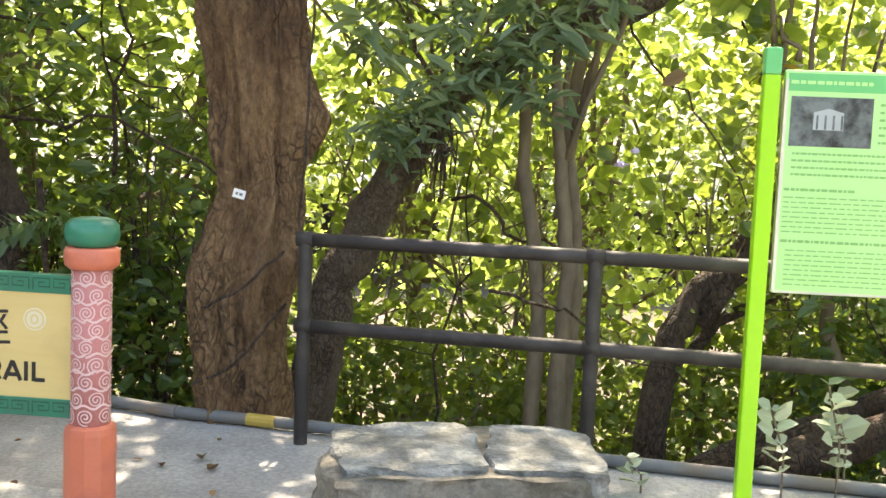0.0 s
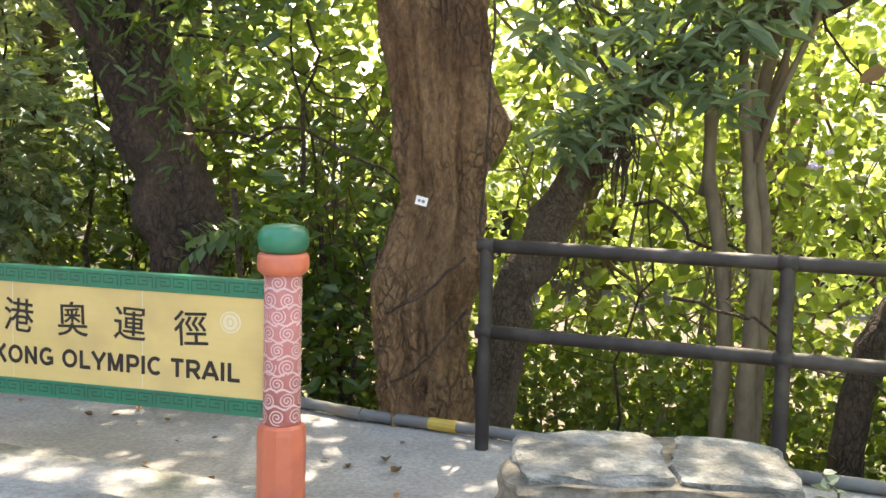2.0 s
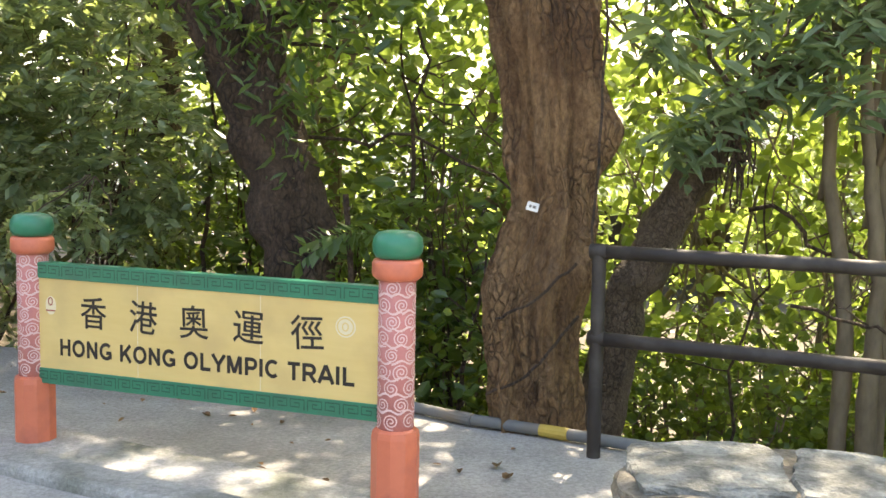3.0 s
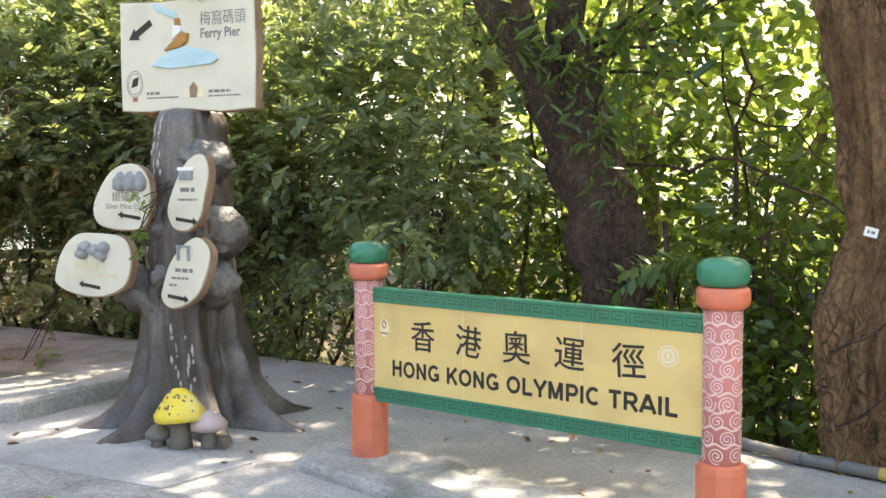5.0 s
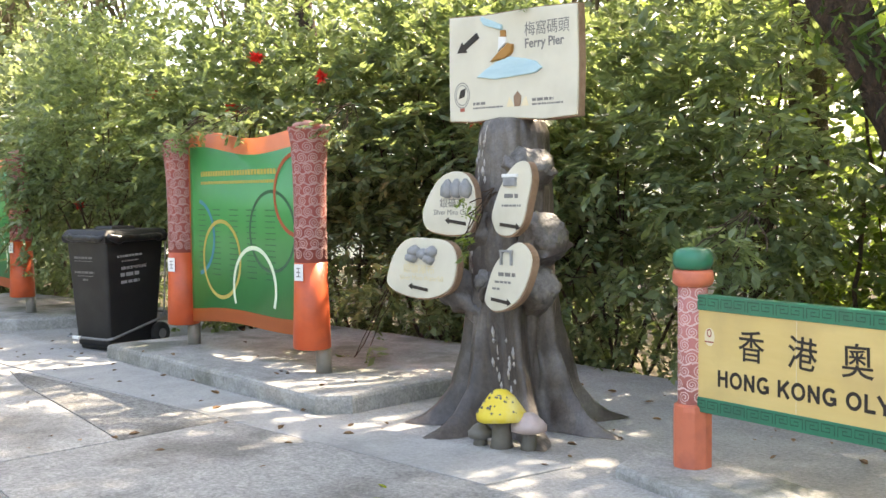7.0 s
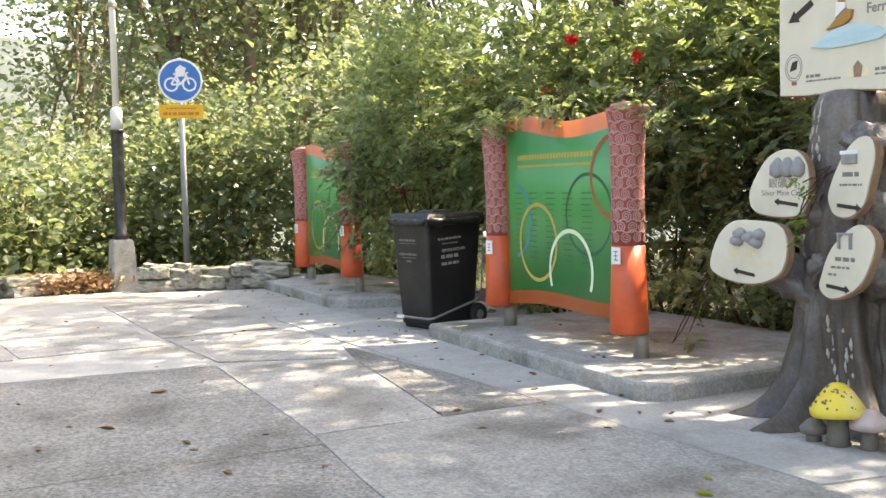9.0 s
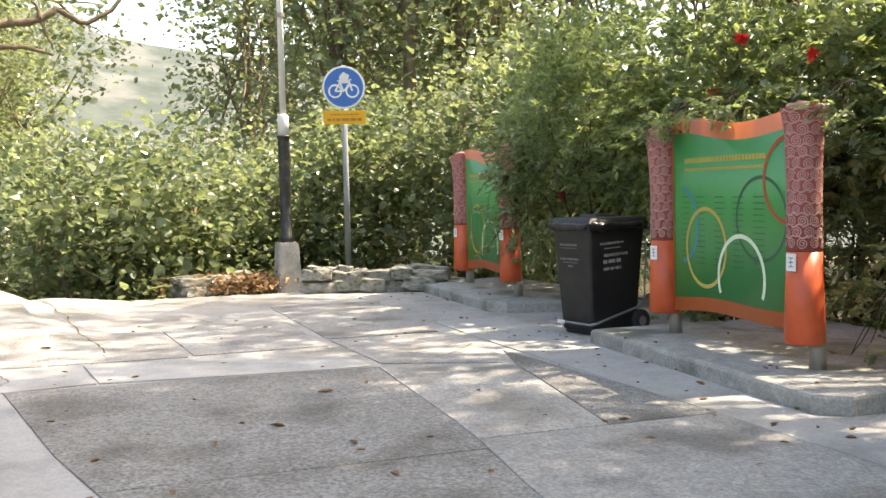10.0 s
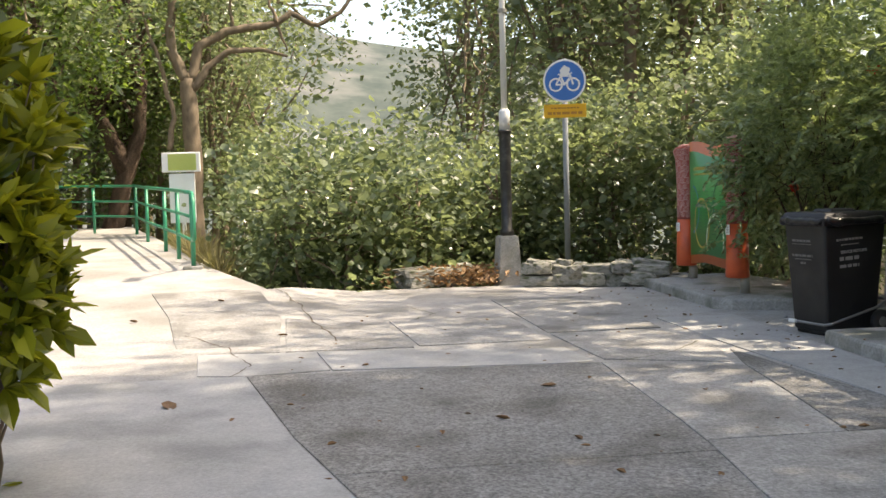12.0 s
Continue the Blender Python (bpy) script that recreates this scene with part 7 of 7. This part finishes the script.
for x, y, s, c, mat in ((-7.94, -1.27, 0.22, 0, "dead_leaf"), (-6.14, -1.83, 0.13, 1, "leaf_yellow"), (-7.01, 0.84, 0.10, 2, "dead_leaf"), (-6.71, 0.42, 0.07, 3, "dead_leaf"), (-7.4, -0.82, 0.06, 1, "dead_leaf"), (-7.97, 1.37, 0.16, 0, "dead_leaf"),
                        (-6.4, 1.15, 0.08, 2, "dead_leaf"), (-11.12, -0.53, 0.12, 1, "dead_leaf"), (-12.24, -2.12, 0.10, 3, "dead_leaf"), (-13.5, -1.28, 0.10, 2, "dead_leaf"), (-1.12, 4.52, 0.11, 2, "dead_leaf"), (-1.05, 4.36, 0.10, 3, "dead_leaf"),
                        (-2.66, 3.40, 0.12, 1, "dead_leaf"), (-4.33, 3.06, 0.07, 0, "leaf_yellow"), (-4.15, 2.87, 0.09, 2, "leaf_yellow"), (-7.03, 3.86, 0.08, 3, "dead_leaf"), (-5.79, 0.1, 0.07, 2, "dead_leaf")):
    me = kinds[c].copy()
    me.materials[0] = M[mat]
    lf = new("fallen_leaf", me)
    lf.matrix_basis = pose(x, y, 0.008 + float(ramp(x, y)), 6, -8, s * 2500) @ Matrix.Diagonal((s, s, s, 1))
    tagged(lf, "large curled brown fallen leaf on the concrete" if mat == "dead_leaf" else "yellow-green fallen leaf on the concrete", "leaf", "fallen leaves")

# heap of dry leaves behind the broken edging, dry grass below the handrail
rg = np.random.default_rng(77)
pos = np.stack([rg.normal(-16.25, 0.22, 900), rg.normal(1.95, 0.40, 900), rg.uniform(0, 0.28, 900)], -1)
tagged(new("dry_leaf_heap", quads_mesh("dry_leaf_heap", *leaf_arrays(rg, pos, 0.10, OVAL, 0.0), M["leaf_dry"])), "heap of orange-brown dry leaves by the lamp post", "leaf litter", kind="stuff")
BLADE = (np.array([[0, 0, 0], [0.4, 0.022, 0.03], [1, 0, -0.22], [0.4, -0.022, 0.03]]), np.array([[0, 1, 2, 3]]))
gx = rg.uniform(-23.0, -16.8, 9000)
gy = np.interp(-gx, [14.5, 16.9, 22.0], [-0.75, -1.62, -2.75]) + 0.06 + np.abs(rg.normal(0, 0.45, 9000))
gz = terrain(gx, gy)
ax = np.stack([rg.normal(size=9000) * 0.5, rg.normal(size=9000) * 0.5, np.ones(9000)], -1)
tagged(new("dry_grass", quads_mesh("dry_grass", *leaf_arrays(rg, np.stack([gx, gy, gz], -1), 0.42, BLADE, 0, 0.2, ax), M["grass_dry"])), "tufts of dry straw-coloured grass below the handrail", "grass", kind="stuff")


# ---- paving slabs ----
def paving(outline, material, top=0.006):
    bm = slab(outline, -0.02, top, None, 0.004)
    if min(x for x, y in outline) < -10.3:
        for k in np.arange(-15.5, -9.0, 0.5):
            bmesh.ops.bisect_plane(bm, geom=bm.verts[:] + bm.edges[:] + bm.faces[:], plane_co=(k, 0, 0), plane_no=(1, 0, 0))
        for k in (-2, -1.3, -0.9, -0.55, -0.2, 0.15, 0.5):
            bmesh.ops.bisect_plane(bm, geom=bm.verts[:] + bm.edges[:] + bm.faces[:], plane_co=(0, k, 0), plane_no=(0, 1, 0))
        for v in bm.verts:
            v.co.z += float(ramp(v.co.x, v.co.y))
    part("paving_slab", bm, M[material], pavement)


for outline, material in (
        ([(-9.02, -0.81), (-6.85, -0.45), (-5.5, -0.15), (-1.5, 0.645), (-1.5, -3.2), (-9.08, -3.45)], "concrete_light"),
        ([(-9.02, -0.795), (-6.85, -0.435), (-5.975, -0.24), (-5.975, 1.80), (-6.71, 1.865), (-8.85, 2.015)], "concrete_dark"),
        ([(-5.96, -0.237), (-5.5, -0.135), (-1.5, 0.66), (-1.5, 1.28), (-5.24, 1.68), (-5.96, 1.79)], "concrete_dark"),
        ([(-8.85, 2.03), (-6.71, 1.88), (-6.21, 1.83), (-6.21, 2.66), (-7.42, 2.885), (-8.45, 3.06)], "concrete_grey"),
        ([(-9.2, 3.28), (-8.45, 3.075), (-7.42, 2.90), (-6.2, 2.675), (-6.2, 3.42), (-7.07, 3.40)], "concrete_dark"),
        ([(-6.19, 1.83), (-5.24, 1.695), (-1.5, 1.295), (-1.5, 3.1), (-3.9, 3.42), (-6.185, 3.42)], "concrete_grey"),
        ([(-11.4, 3.42), (-9.46, 3.38), (-7.07, 3.415), (-4.0, 3.44), (-3.9, 4.0), (-5.95, 3.88), (-9.3, 4.13), (-11.4, 4.28)], "concrete_light"),
        ([(-10.12, -0.22), (-9.12, -0.12), (-8.9, 1.76), (-8.95, 2.0), (-9.66, 1.95)], "concrete_light"),
        ([(-10.27, -1.28), (-9.14, -1.19), (-9.03, -0.80), (-9.13, -0.14), (-10.12, -0.24)], "concrete_light"),
        ([(-14.4, -2.2), (-12.44, -1.77), (-10.7, -1.52), (-10.30, -1.42), (-10.20, -0.55), (-12.2, -0.55), (-14.4, -0.85)], "concrete_grey"),
        ([(-12.1, 0.62), (-10.22, 0.72), (-10.22, 1.95), (-12.1, 1.95)], "concrete_grey"),
        ([(-12.2, -0.5), (-10.22, -0.5), (-10.16, 0.66), (-12.08, 0.57)], "concrete_grey"),
        ([(-10.6, 2.05), (-9.0, 2.10), (-8.6, 3.02), (-9.5, 3.28), (-10.6, 3.1)], "concrete_grey"),
        ([(-13.9, 2.1), (-10.68, 2.05), (-10.68, 3.2), (-13.9, 3.5)], "concrete_grey")):
    paving(outline, material)

# cracks wandering through the old concrete
def crack(points, width, seed):
    rg = np.random.default_rng(seed)
    p = np.array([(x, y, 0.0) for x, y in points])
    pts = np.concatenate([wander(rg, a, b, 9, 0.02)[:-1] for a, b in zip(p, p[1:])] + [p[-1:]])
    bm = bmesh.new()
    rows = []
    for i, q in enumerate(pts):
        d = pts[min(i + 1, len(pts) - 1)] - pts[max(i - 1, 0)]
        s = np.array([-d[1], d[0], 0]) / max(np.hypot(d[0], d[1]), 1e-6) * width * rg.uniform(0.3, 1.0)
        z = 0.0098 + float(ramp(q[0], q[1]))
        rows.append([bm.verts.new((q[0] + s[0], q[1] + s[1], z)), bm.verts.new((q[0] - s[0], q[1] - s[1], z))])
    for a, b in zip(rows, rows[1:]):
        bm.faces.new((a[0], a[1], b[1], b[0]))
    bmesh.ops.recalc_face_normals(bm, faces=bm.faces)
    part("crack", bm, M["soil"], pavement, "dark open crack in the concrete")


for k, (line, w) in enumerate((([(-14.5, -0.62), (-14.1, -0.48), (-13.26, -0.32), (-11.8, -0.16), (-10.7, -0.02)], 0.011), ([(-9.0, -0.95), (-9.6, -0.8), (-10.6, -1.0), (-11.3, -1.5)], 0.008),
                               ([(-9.7, 3.2), (-9.1, 2.7), (-8.9, 2.2)], 0.008), ([(-13.6, 1.0), (-12.6, 1.2), (-12.1, 0.9)], 0.009))):
    crack(line, w, k)
